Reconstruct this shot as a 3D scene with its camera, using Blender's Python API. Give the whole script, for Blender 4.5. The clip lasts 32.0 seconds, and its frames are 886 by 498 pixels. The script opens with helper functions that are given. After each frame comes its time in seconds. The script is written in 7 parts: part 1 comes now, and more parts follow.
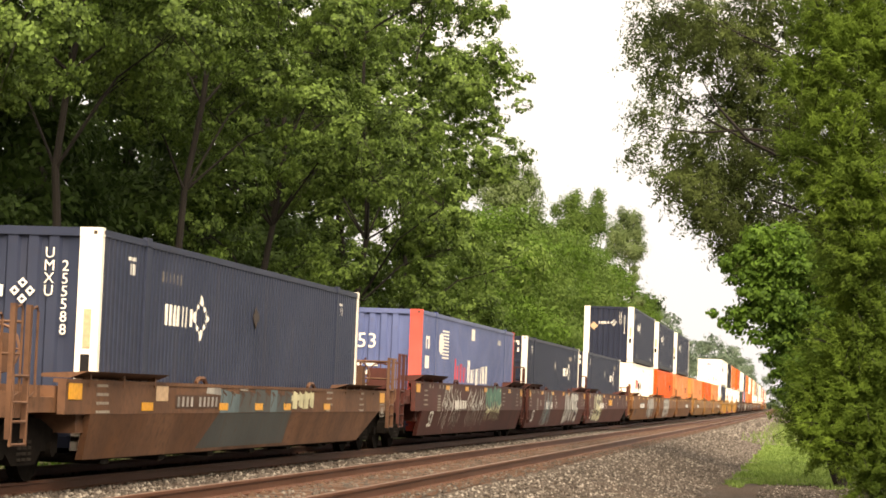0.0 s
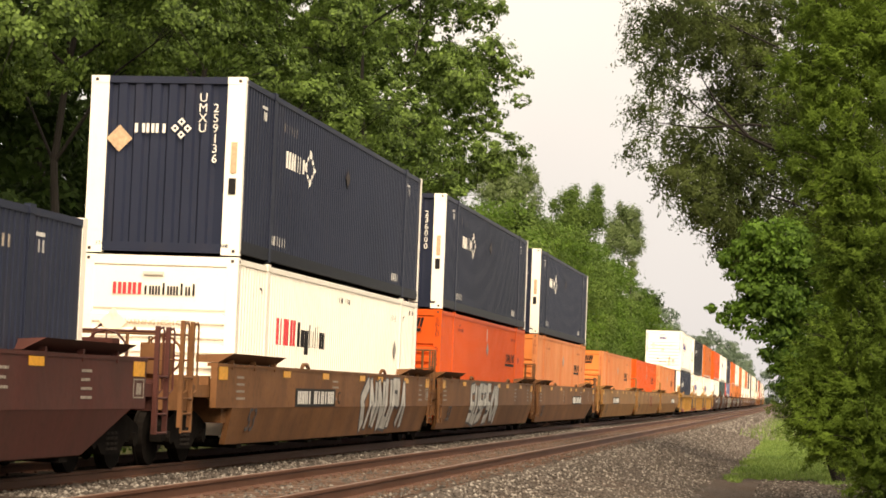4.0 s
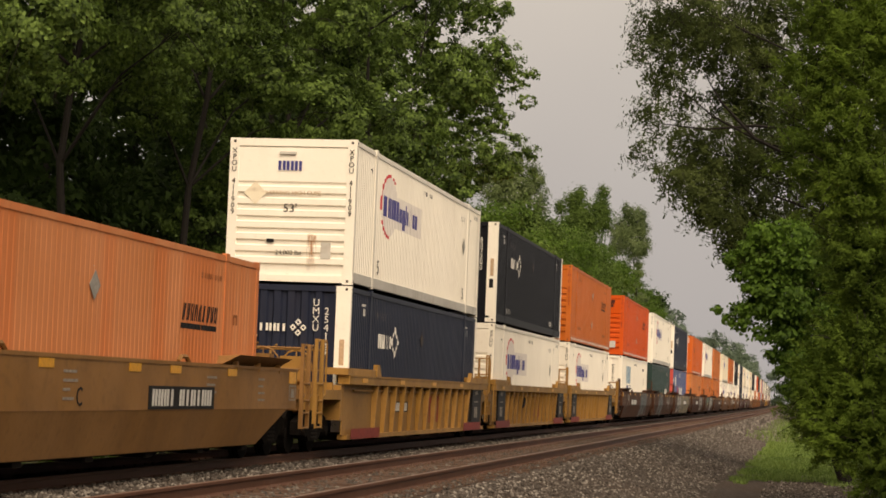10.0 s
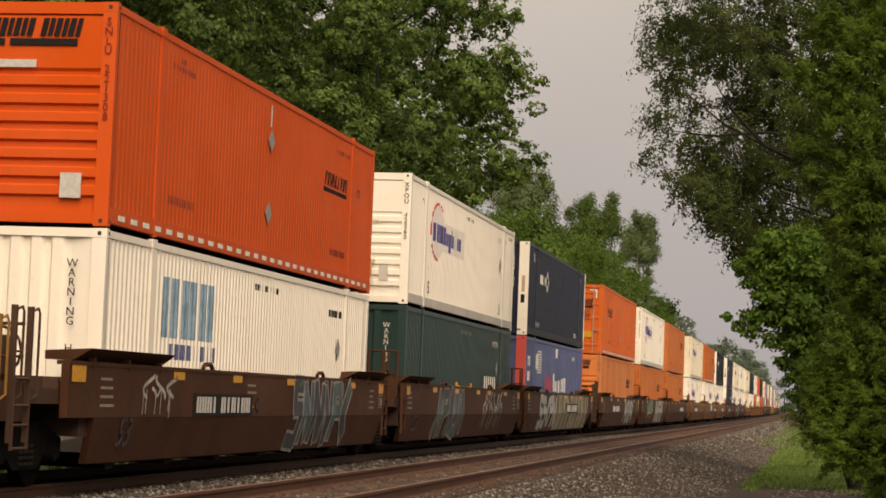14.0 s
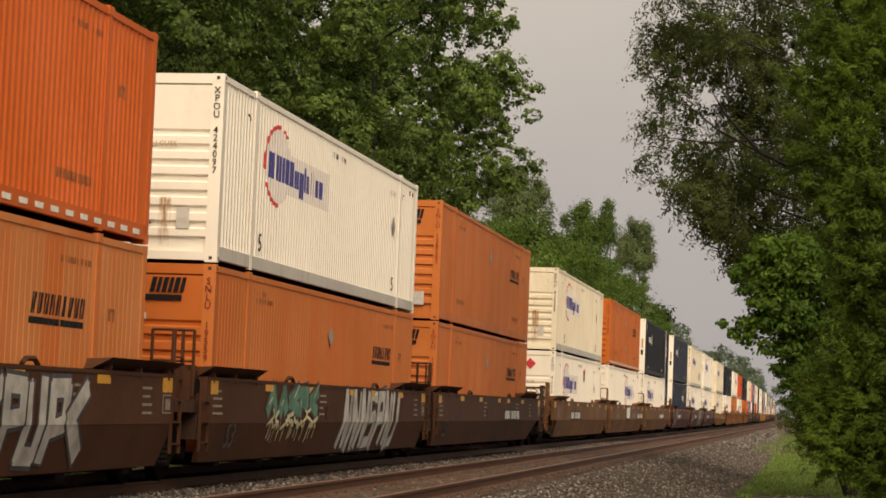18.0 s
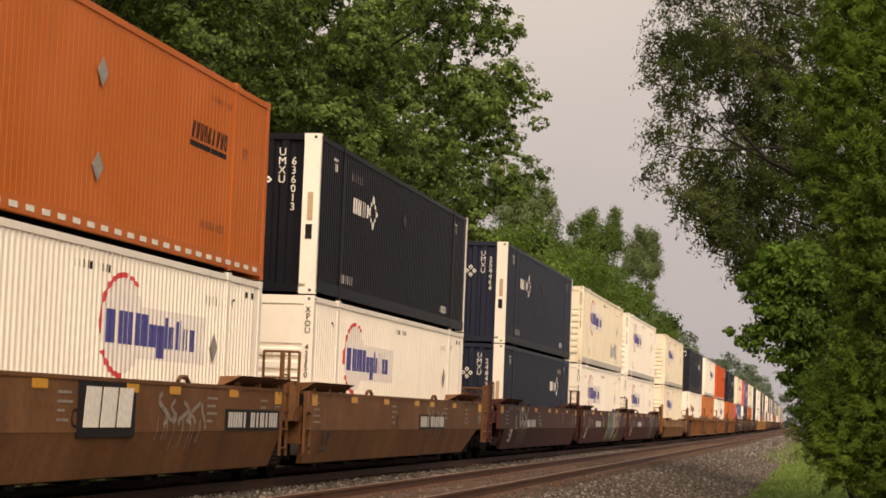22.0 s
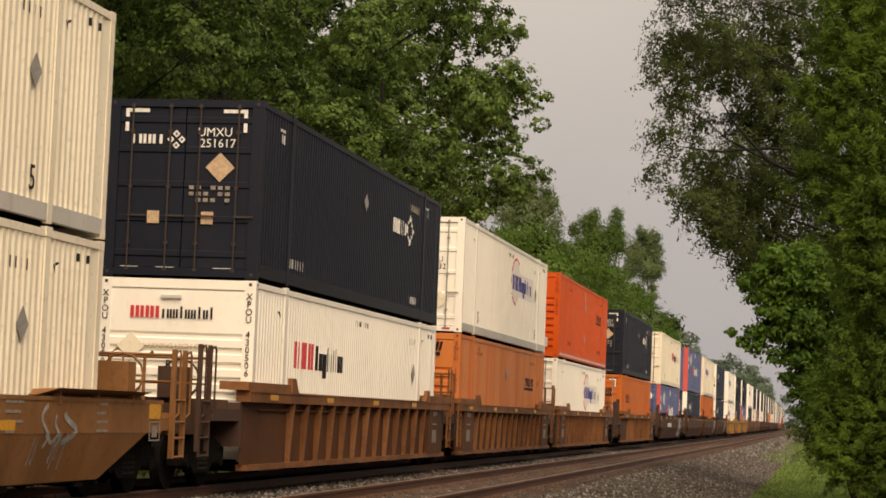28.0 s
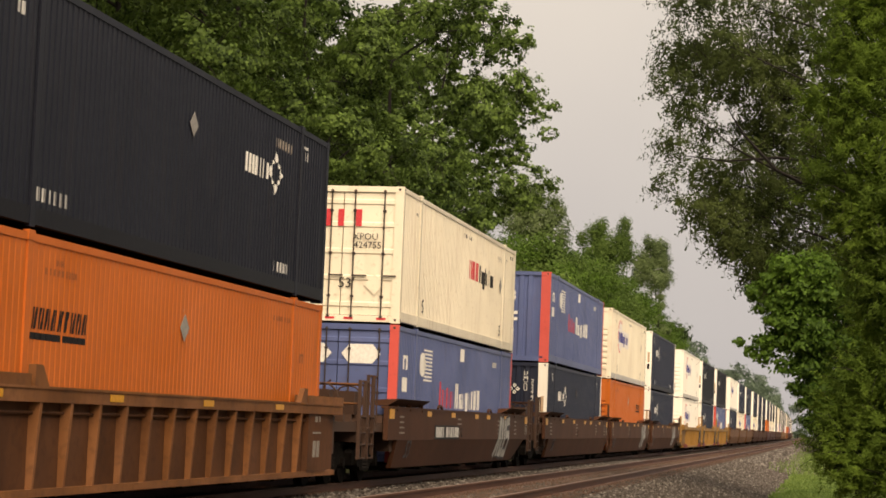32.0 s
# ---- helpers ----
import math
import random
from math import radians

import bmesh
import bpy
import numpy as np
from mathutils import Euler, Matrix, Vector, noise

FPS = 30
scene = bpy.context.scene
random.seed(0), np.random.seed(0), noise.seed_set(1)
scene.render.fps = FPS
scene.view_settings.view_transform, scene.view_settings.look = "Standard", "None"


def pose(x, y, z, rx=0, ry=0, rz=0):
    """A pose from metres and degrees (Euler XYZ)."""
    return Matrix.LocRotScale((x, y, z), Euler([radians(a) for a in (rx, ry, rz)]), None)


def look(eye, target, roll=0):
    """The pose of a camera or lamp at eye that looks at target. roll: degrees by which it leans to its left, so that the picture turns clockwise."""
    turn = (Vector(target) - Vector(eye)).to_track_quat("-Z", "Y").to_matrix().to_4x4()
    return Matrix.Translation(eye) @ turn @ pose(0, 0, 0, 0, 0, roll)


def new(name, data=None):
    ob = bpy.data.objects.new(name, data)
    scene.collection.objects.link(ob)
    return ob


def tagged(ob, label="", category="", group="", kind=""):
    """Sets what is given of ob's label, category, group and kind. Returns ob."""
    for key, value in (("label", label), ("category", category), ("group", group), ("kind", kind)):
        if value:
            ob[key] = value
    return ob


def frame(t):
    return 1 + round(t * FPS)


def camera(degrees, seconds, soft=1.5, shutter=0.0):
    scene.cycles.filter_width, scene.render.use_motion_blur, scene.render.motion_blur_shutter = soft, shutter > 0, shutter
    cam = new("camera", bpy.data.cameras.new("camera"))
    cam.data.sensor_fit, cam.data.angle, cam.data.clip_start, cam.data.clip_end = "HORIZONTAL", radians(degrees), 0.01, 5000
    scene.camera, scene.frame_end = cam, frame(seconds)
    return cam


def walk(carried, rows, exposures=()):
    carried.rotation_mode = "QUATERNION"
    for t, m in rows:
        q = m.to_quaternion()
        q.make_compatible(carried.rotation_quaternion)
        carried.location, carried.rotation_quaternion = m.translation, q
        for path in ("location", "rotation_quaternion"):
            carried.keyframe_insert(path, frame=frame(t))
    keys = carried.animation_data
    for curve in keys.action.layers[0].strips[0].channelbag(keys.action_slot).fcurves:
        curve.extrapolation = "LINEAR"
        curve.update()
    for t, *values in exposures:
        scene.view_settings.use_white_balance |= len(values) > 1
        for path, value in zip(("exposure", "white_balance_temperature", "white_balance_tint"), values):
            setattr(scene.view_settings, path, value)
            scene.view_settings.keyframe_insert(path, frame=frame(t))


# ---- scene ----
# ---- camera ----
# seconds, then the turn in degrees; the eye stands still on its tripod beside the line
PATH = [
    (0, 93.825, -2.218, 9.56), (0.5, 93.78, -2.217, 9.536), (1, 93.736, -2.214, 9.491), (1.5, 93.781, -2.214, 9.491),
    (2, 93.804, -2.214, 9.491), (2.5, 93.782, -2.212, 9.469), (3, 93.757, -2.214, 9.491), (3.5, 93.711, -2.214, 9.491),
    (5.5, 93.684, -2.224, 9.652), (6, 93.707, -2.223, 9.628), (6.5, 93.755, -2.22, 9.583), (7, 93.755, -2.218, 9.56),
    (7.5, 93.755, -2.218, 9.56), (8, 93.824, -2.22, 9.583), (8.5, 93.869, -2.22, 9.583), (9, 93.869, -2.22, 9.583),
    (9.5, 93.799, -2.221, 9.607), (10, 93.728, -2.226, 9.674), (10.5, 93.702, -2.232, 9.767), (11, 93.721, -2.238, 9.858),
    (11.5, 93.764, -2.243, 9.927), (12, 93.854, -2.246, 9.974), (12.5, 93.902, -2.245, 9.95), (13, 93.879, -2.243, 9.927),
    (13.5, 93.858, -2.24, 9.881), (14, 93.903, -2.243, 9.927), (14.5, 93.972, -2.24, 9.881), (16.5, 94.209, -2.228, 9.698),
    (17, 94.117, -2.231, 9.744), (17.5, 94.115, -2.232, 9.767), (18, 94.09, -2.235, 9.812), (18.5, 94.114, -2.235, 9.812),
    (19, 94.137, -2.235, 9.812), (19.5, 94.137, -2.235, 9.812), (20, 94.158, -2.237, 9.836), (20.5, 94.226, -2.24, 9.881),
    (21, 94.271, -2.241, 9.903), (21.5, 94.269, -2.246, 9.972), (22, 94.29, -2.248, 9.996), (22.5, 94.357, -2.252, 10.065),
    (23, 94.403, -2.252, 10.064), (23.5, 94.403, -2.252, 10.065), (24, 94.424, -2.252, 10.065), (24.5, 94.448, -2.252, 10.065),
    (25, 94.495, -2.252, 10.064), (25.5, 94.518, -2.251, 10.041), (27.5, 94.335, -2.251, 10.041), (28, 94.311, -2.251, 10.041),
    (28.5, 94.333, -2.254, 10.088), (29, 94.376, -2.257, 10.134), (29.5, 94.468, -2.26, 10.179), (30, 94.534, -2.262, 10.203),
    (30.5, 94.581, -2.262, 10.203), (31, 94.557, -2.265, 10.248), (31.5, 94.557, -2.265, 10.248), (32, 94.555, -2.265, 10.248),
]
EYE = (0.0, 0.0, 1.29)
STOPS = [(0, 0.87), (1, 0.88), (2, 0.88), (3, 0.64), (6, 0.42), (7, 0.37), (8, 0.31), (9, -0.08), (10, -0.42), (11, -0.22), (12, -0.24), (13, -0.49), (14, -0.47), (17, -0.24), (18, -0.49), (19, -0.49), (20, -0.7), (21, -0.57), (22, -0.27), (23, -0.04), (24, -0.3), (25, -0.9), (28, -0.42), (29, -0.58), (30, -0.47), (31, -0.19), (32, -0.12)]
WARMTH = {13: (6900, 17), 14: (6900, 17), 19: (6950, 18), 20: (6950, 18), 21: (6950, 18), 22: (6950, 20), 23: (6900, 16), 24: (6900, 16), 25: (7200, 22), 28: (6900, 16), 29: (7000, 18), 30: (6900, 16)}
EXPOSURE = [(t, stops, *WARMTH.get(t, (6900, 13 if t < 10 else 15))) for t, stops in STOPS]
cam = camera(23.22, 32.0, soft=1.7)
walk(cam, [(t, pose(*EYE, a, b, c)) for t, a, b, c in PATH], EXPOSURE)

# ---- world and sun: a bright hazy sky, the sun behind and to one side of the eye ----
SUN_UP, SUN_AZ = 46.0, 160.0   # degrees; azimuth from +y clockwise
world = bpy.data.worlds.new("world")
scene.world = world
world.use_nodes = True
wn, wl = world.node_tree.nodes, world.node_tree.links
wn.clear()
w_out, w_bg = wn.new("ShaderNodeOutputWorld"), wn.new("ShaderNodeBackground")
w_sky = wn.new("ShaderNodeTexSky")
w_sky.sky_type, w_sky.sun_disc = "NISHITA", False
w_sky.sun_elevation, w_sky.sun_rotation = radians(SUN_UP), radians(SUN_AZ)
w_sky.dust_density, w_sky.air_density = 6.0, 1.2
w_dim = wn.new("ShaderNodeMixRGB")
w_dim.blend_type, w_dim.inputs["Fac"].default_value = "MULTIPLY", 1.0
w_dim.inputs["Color2"].default_value = (0.1, 0.1, 0.1, 1)
w_co, w_noise, w_ramp = wn.new("ShaderNodeTexCoord"), wn.new("ShaderNodeTexNoise"), wn.new("ShaderNodeValToRGB")
w_noise.inputs["Scale"].default_value, w_noise.inputs["Detail"].default_value = 2.2, 5.0
w_ramp.color_ramp.elements[0].position, w_ramp.color_ramp.elements[0].color = 0.34, (0.84, 0.81, 0.77, 1)
w_ramp.color_ramp.elements[1].position, w_ramp.color_ramp.elements[1].color = 0.66, (1.0, 0.96, 0.88, 1)
w_mix = wn.new("ShaderNodeMixRGB")
w_mix.inputs["Fac"].default_value = 0.88
wl.new(w_sky.outputs[0], w_dim.inputs["Color1"])
wl.new(w_co.outputs["Generated"], w_noise.inputs["Vector"])
wl.new(w_noise.outputs["Fac"], w_ramp.inputs["Fac"])
wl.new(w_dim.outputs[0], w_mix.inputs["Color1"])
w_sep, w_map, w_mul = wn.new("ShaderNodeSeparateXYZ"), wn.new("ShaderNodeValToRGB"), wn.new("ShaderNodeMixRGB")
w_map.color_ramp.elements[0].position, w_map.color_ramp.elements[0].color = 0.0, (0.74, 0.75, 0.79, 1)
w_map.color_ramp.elements[1].position, w_map.color_ramp.elements[1].color = 0.85, (0.75, 0.74, 0.72, 1)
for k_, v_ in ((0.08, (0.83, 0.83, 0.845, 1)), (0.19, (1.02, 0.99, 0.93, 1))):
    w_map.color_ramp.elements.new(k_).color = v_
w_mul.blend_type, w_mul.inputs["Fac"].default_value = "MULTIPLY", 1.0
wl.new(w_co.outputs["Generated"], w_sep.inputs[0])
wl.new(w_sep.outputs["Z"], w_map.inputs["Fac"])
wl.new(w_ramp.outputs[0], w_mul.inputs["Color1"])
wl.new(w_map.outputs[0], w_mul.inputs["Color2"])
wl.new(w_mul.outputs[0], w_mix.inputs["Color2"])
wl.new(w_mix.outputs[0], w_bg.inputs["Color"])
w_bg.inputs["Strength"].default_value = 0.95
wl.new(w_bg.outputs[0], w_out.inputs[0])

sun = new("sun", bpy.data.lights.new("sun", "SUN"))
sun.data.energy, sun.data.angle, sun.data.color = 6.0, radians(60), (1.0, 0.85, 0.63)
su, sa = radians(SUN_UP), radians(SUN_AZ)
sun.matrix_world = look((40 * math.sin(sa), 40 * math.cos(sa), 60), (40 * math.sin(sa) - math.sin(sa) * math.cos(su), 40 * math.cos(sa) - math.cos(sa) * math.cos(su), 60 - math.sin(su)))


# ---- materials ----
def nodes_of(name):
    m = bpy.data.materials.new(name)
    m.use_nodes = True
    n, l = m.node_tree.nodes, m.node_tree.links
    return m, n, l, n["Principled BSDF"]


def rgba(c, k=1.0):
    return (min(1, c[0] * k), min(1, c[1] * k), min(1, c[2] * k), 1)


def paint(name, col, rough=0.45, dirt=(0.10, 0.06, 0.035), grime=0.35, streak=0.35, fade=0.25, metal=0.0, bump=0.15, spec=0.35, worn=0.0, bands=0.0):
    """Weathered paint: broad fading, vertical rust runs, fine grain."""
    m, n, l, b = nodes_of(name)
    co, info = n.new("ShaderNodeTexCoord"), n.new("ShaderNodeObjectInfo")
    add = n.new("ShaderNodeVectorMath")
    comb = n.new("ShaderNodeMath")
    comb.operation, comb.inputs[1].default_value = "MULTIPLY", 37.0
    l.new(info.outputs["Random"], comb.inputs[0])
    l.new(co.outputs["Object"], add.inputs[0])
    l.new(comb.outputs[0], add.inputs[1])
    broad = n.new("ShaderNodeTexNoise")
    broad.inputs["Scale"].default_value, broad.inputs["Detail"].default_value = 0.6, 6.0
    l.new(add.outputs[0], broad.inputs["Vector"])
    fadeR = n.new("ShaderNodeValToRGB")
    fadeR.color_ramp.elements[0].position, fadeR.color_ramp.elements[1].position = 0.3, 0.72
    fadeR.color_ramp.elements[0].color = rgba(col, 1 - fade * 0.55)
    fadeR.color_ramp.elements[1].color = rgba([c * (1 - fade * .12) + 0.4 * fade * min(0.25, sum(col) / 3) for c in col], 1.0 + fade * 0.15)
    l.new(broad.outputs["Fac"], fadeR.inputs["Fac"])
    mp = n.new("ShaderNodeMapping")
    mp.inputs["Scale"].default_value = (1.0, 3.2, 0.28) if not worn else (0.5, 0.9, 0.22)
    l.new(add.outputs[0], mp.inputs["Vector"])
    runs = n.new("ShaderNodeTexNoise")
    runs.inputs["Scale"].default_value, runs.inputs["Detail"].default_value = 1.6, 7.0 - 4.5 * min(1, 2 * worn)
    l.new(mp.outputs[0], runs.inputs["Vector"])
    runR = n.new("ShaderNodeValToRGB")
    runR.color_ramp.elements[0].position, runR.color_ramp.elements[1].position = 0.54 - 0.12 * worn, 0.78 - 0.12 * worn
    runR.color_ramp.elements[0].color, runR.color_ramp.elements[1].color = (0, 0, 0, 1), rgba([streak * (1 - 0.5 * worn)] * 3)
    l.new(runs.outputs["Fac"], runR.inputs["Fac"])
    m1 = n.new("ShaderNodeMixRGB")
    m1.inputs["Color2"].default_value = rgba(dirt)
    l.new(runR.outputs[0], m1.inputs["Fac"])
    l.new(fadeR.outputs[0], m1.inputs["Color1"])
    fine = n.new("ShaderNodeTexNoise")
    fine.inputs["Scale"].default_value, fine.inputs["Detail"].default_value = 9.0, 8.0
    l.new(add.outputs[0], fine.inputs["Vector"])
    fineR = n.new("ShaderNodeValToRGB")
    fineR.color_ramp.elements[0].position, fineR.color_ramp.elements[1].position = 0.58 - 0.10 * worn, 0.80 - 0.12 * worn
    fineR.color_ramp.elements[0].color, fineR.color_ramp.elements[1].color = (0, 0, 0, 1), rgba([grime * (1 - 0.45 * worn)] * 3)
    l.new(fine.outputs["Fac"], fineR.inputs["Fac"])
    m2 = n.new("ShaderNodeMixRGB")
    m2.inputs["Color2"].default_value = rgba(dirt, 0.8)
    l.new(fineR.outputs[0], m2.inputs["Fac"])
    l.new(m1.outputs[0], m2.inputs["Color1"])
    top_ = m2
    if worn:     # broad blotches of mud and of bare rust
        mud, mudR, m3 = n.new("ShaderNodeTexNoise"), n.new("ShaderNodeValToRGB"), n.new("ShaderNodeMixRGB")
        mud.inputs["Scale"].default_value, mud.inputs["Detail"].default_value, mud.inputs["Distortion"].default_value = 0.9, 6.0, 0.3
        l.new(add.outputs[0], mud.inputs["Vector"])
        mudR.color_ramp.elements[0].position, mudR.color_ramp.elements[1].position = 0.40, 0.74
        mudR.color_ramp.elements[0].color, mudR.color_ramp.elements[1].color = (0, 0, 0, 1), (0.6 * worn, 0.6 * worn, 0.6 * worn, 1)
        l.new(mud.outputs["Fac"], mudR.inputs["Fac"])
        m3.inputs["Color2"].default_value = rgba(dirt, 0.75)
        l.new(mudR.outputs[0], m3.inputs["Fac"])
        l.new(m2.outputs[0], m3.inputs["Color1"])
        top_ = m3
    if bands:    # upright sheets that have faded unequally
        sheets, ramp, m4 = n.new("ShaderNodeTexNoise"), n.new("ShaderNodeValToRGB"), n.new("ShaderNodeMixRGB")
        lay = n.new("ShaderNodeMapping")
        lay.inputs["Scale"].default_value = (0.0, 1.0, 0.015)
        l.new(add.outputs[0], lay.inputs["Vector"])
        l.new(lay.outputs[0], sheets.inputs["Vector"])
        sheets.inputs["Scale"].default_value, sheets.inputs["Detail"].default_value = 1.1, 3.0
        ramp.color_ramp.elements[0].position, ramp.color_ramp.elements[1].position = 0.48, 0.62
        ramp.color_ramp.elements[0].color, ramp.color_ramp.elements[1].color = (0, 0, 0, 1), rgba([bands] * 3)
        l.new(sheets.outputs["Fac"], ramp.inputs["Fac"])
        m4.inputs["Color2"].default_value = rgba((col[0] * 0.9, col[1] * 0.62, col[2] * 0.4))
        l.new(ramp.outputs[0], m4.inputs["Fac"])
        l.new(top_.outputs[0], m4.inputs["Color1"])
        top_ = m4
    l.new(top_.outputs[0], b.inputs["Base Color"])
    b.inputs["Roughness"].default_value, b.inputs["Metallic"].default_value = rough, metal
    b.inputs["Specular IOR Level"].default_value = spec
    bp = n.new("ShaderNodeBump")
    bp.inputs["Strength"].default_value, bp.inputs["Distance"].default_value = bump, 0.02
    l.new(fine.outputs["Fac"], bp.inputs["Height"])
    l.new(bp.outputs[0], b.inputs["Normal"])
    return m


def plain(name, col, rough=0.6, vary=0.25, scale=8.0, metal=0.0, bump=0.2, spec=0.2):
    m, n, l, b = nodes_of(name)
    co, t, r = n.new("ShaderNodeTexCoord"), n.new("ShaderNodeTexNoise"), n.new("ShaderNodeValToRGB")
    t.inputs["Scale"].default_value, t.inputs["Detail"].default_value = scale, 7.0
    r.color_ramp.elements[0].position, r.color_ramp.elements[1].position = 0.3, 0.7
    r.color_ramp.elements[0].color, r.color_ramp.elements[1].color = rgba(col, 1 - vary), rgba(col, 1 + vary)
    l.new(co.outputs["Object"], t.inputs["Vector"])
    l.new(t.outputs["Fac"], r.inputs["Fac"])
    l.new(r.outputs[0], b.inputs["Base Color"])
    b.inputs["Roughness"].default_value, b.inputs["Metallic"].default_value = rough, metal
    b.inputs["Specular IOR Level"].default_value = spec
    bp = n.new("ShaderNodeBump")
    bp.inputs["Strength"].default_value, bp.inputs["Distance"].default_value = bump, 0.02
    l.new(t.outputs["Fac"], bp.inputs["Height"])
    l.new(bp.outputs[0], b.inputs["Normal"])
    return m


def leafy(name, dark, light, through_=0.35, rough=0.5, own=0.55, gloss=0.3, patch=0.35):
    """Leaf: each blade its own tone, gloss on top, light let through."""
    m, n, l, b = nodes_of(name)
    g, r = n.new("ShaderNodeNewGeometry"), n.new("ShaderNodeValToRGB")
    r.color_ramp.elements[0].color, r.color_ramp.elements[1].color = rgba(dark), rgba(light)
    co, t = n.new("ShaderNodeTexCoord"), n.new("ShaderNodeTexNoise")
    t.inputs["Scale"].default_value, t.inputs["Detail"].default_value = patch, 3.0
    l.new(co.outputs["Object"], t.inputs["Vector"])
    mx = n.new("ShaderNodeMath")
    mx.operation = "MULTIPLY_ADD"
    mx.inputs[1].default_value = own
    l.new(g.outputs["Random Per Island"], mx.inputs[0])
    sh = n.new("ShaderNodeMath")
    sh.operation, sh.inputs[1].default_value, sh.inputs[2].default_value = "MULTIPLY_ADD", 1.4, -0.15 - own / 2
    l.new(t.outputs["Fac"], sh.inputs[0])
    l.new(sh.outputs[0], mx.inputs[2])
    l.new(mx.outputs[0], r.inputs["Fac"])
    l.new(r.outputs[0], b.inputs["Base Color"])
    b.inputs["Roughness"].default_value = rough
    b.inputs["Specular IOR Level"].default_value = gloss
    tr, mix = n.new("ShaderNodeBsdfTranslucent"), n.new("ShaderNodeMixShader")
    l.new(r.outputs[0], tr.inputs["Color"])
    mix.inputs["Fac"].default_value = through_
    l.new(b.outputs[0], mix.inputs[1])
    l.new(tr.outputs[0], mix.inputs[2])
    l.new(mix.outputs[0], n["Material Output"].inputs["Surface"])
    return m


def stain(name, col):
    """A run of rust: thin and broken, strongest along its middle and at its head."""
    m, n, l, b = nodes_of(name)
    co, t, mp, sep = n.new("ShaderNodeTexCoord"), n.new("ShaderNodeTexNoise"), n.new("ShaderNodeMapping"), n.new("ShaderNodeSeparateXYZ")
    mp.inputs["Scale"].default_value = (9.0, 1.6, 1.0)
    l.new(co.outputs["Object"], mp.inputs["Vector"])
    l.new(mp.outputs[0], t.inputs["Vector"])
    t.inputs["Scale"].default_value, t.inputs["Detail"].default_value = 2.0, 5.0
    l.new(co.outputs["Generated"], sep.inputs[0])
    side_, fall, mul, cover = n.new("ShaderNodeValToRGB"), n.new("ShaderNodeValToRGB"), n.new("ShaderNodeMath"), n.new("ShaderNodeMath")
    for ramp, stops in ((side_, ((0.0, 0.0), (0.5, 1.0), (1.0, 0.0))), (fall, ((0.0, 0.0), (0.9, 0.9), (1.0, 0.0)))):
        ramp.color_ramp.elements[0].position, ramp.color_ramp.elements[1].position = stops[0][0], stops[2][0]
        ramp.color_ramp.elements[0].color = ramp.color_ramp.elements[1].color = (0, 0, 0, 1)
        ramp.color_ramp.elements.new(stops[1][0]).color = rgba([stops[1][1]] * 3)
    l.new(sep.outputs["X"], side_.inputs["Fac"])
    l.new(sep.outputs["Y"], fall.inputs["Fac"])
    mul.operation = cover.operation = "MULTIPLY"
    l.new(side_.outputs[0], mul.inputs[0])
    l.new(fall.outputs[0], mul.inputs[1])
    hard = n.new("ShaderNodeValToRGB")
    hard.color_ramp.elements[0].position, hard.color_ramp.elements[1].position = 0.36, 0.62
    l.new(t.outputs["Fac"], hard.inputs["Fac"])
    l.new(mul.outputs[0], cover.inputs[0])
    l.new(hard.outputs[0], cover.inputs[1])
    b.inputs["Base Color"].default_value, b.inputs["Roughness"].default_value = rgba(col), 0.8
    clear, mix = n.new("ShaderNodeBsdfTransparent"), n.new("ShaderNodeMixShader")
    l.new(cover.outputs[0], mix.inputs["Fac"])
    l.new(clear.outputs[0], mix.inputs[1])
    l.new(b.outputs[0], mix.inputs[2])
    l.new(mix.outputs[0], n["Material Output"].inputs["Surface"])
    return m


def stones(name, cols, scale, rough=0.9, bump=1.0):
    """Crushed stone or soil: voronoi grains in several tones over broad stains."""
    m, n, l, b = nodes_of(name)
    co = n.new("ShaderNodeTexCoord")
    v = n.new("ShaderNodeTexVoronoi")
    v.inputs["Scale"].default_value = scale
    l.new(co.outputs["Object"], v.inputs["Vector"])
    r = n.new("ShaderNodeValToRGB")
    r.color_ramp.elements[0].color, r.color_ramp.elements[1].color = rgba(cols[0]), rgba(cols[1])
    sp = n.new("ShaderNodeSeparateColor")
    l.new(v.outputs["Color"], sp.inputs[0])
    l.new(sp.outputs[0], r.inputs["Fac"])
    t = n.new("ShaderNodeTexNoise")
    t.inputs["Scale"].default_value, t.inputs["Detail"].default_value = 0.8, 6.0
    l.new(co.outputs["Object"], t.inputs["Vector"])
    tr = n.new("ShaderNodeValToRGB")
    tr.color_ramp.elements[0].position, tr.color_ramp.elements[1].position = 0.35, 0.7
    tr.color_ramp.elements[0].color, tr.color_ramp.elements[1].color = (0, 0, 0, 1), (0.6, 0.6, 0.6, 1)
    l.new(t.outputs["Fac"], tr.inputs["Fac"])
    mx = n.new("ShaderNodeMixRGB")
    mx.inputs["Color2"].default_value = rgba(cols[2])
    l.new(tr.outputs[0], mx.inputs["Fac"])
    l.new(r.outputs[0], mx.inputs["Color1"])
    l.new(mx.outputs[0], b.inputs["Base Color"])
    b.inputs["Roughness"].default_value = rough
    b.inputs["Specular IOR Level"].default_value = 0.2
    bp = n.new("ShaderNodeBump")
    bp.inputs["Strength"].default_value, bp.inputs["Distance"].default_value = bump, 0.03
    l.new(v.outputs["Distance"], bp.inputs["Height"])
    l.new(bp.outputs[0], b.inputs["Normal"])
    return m


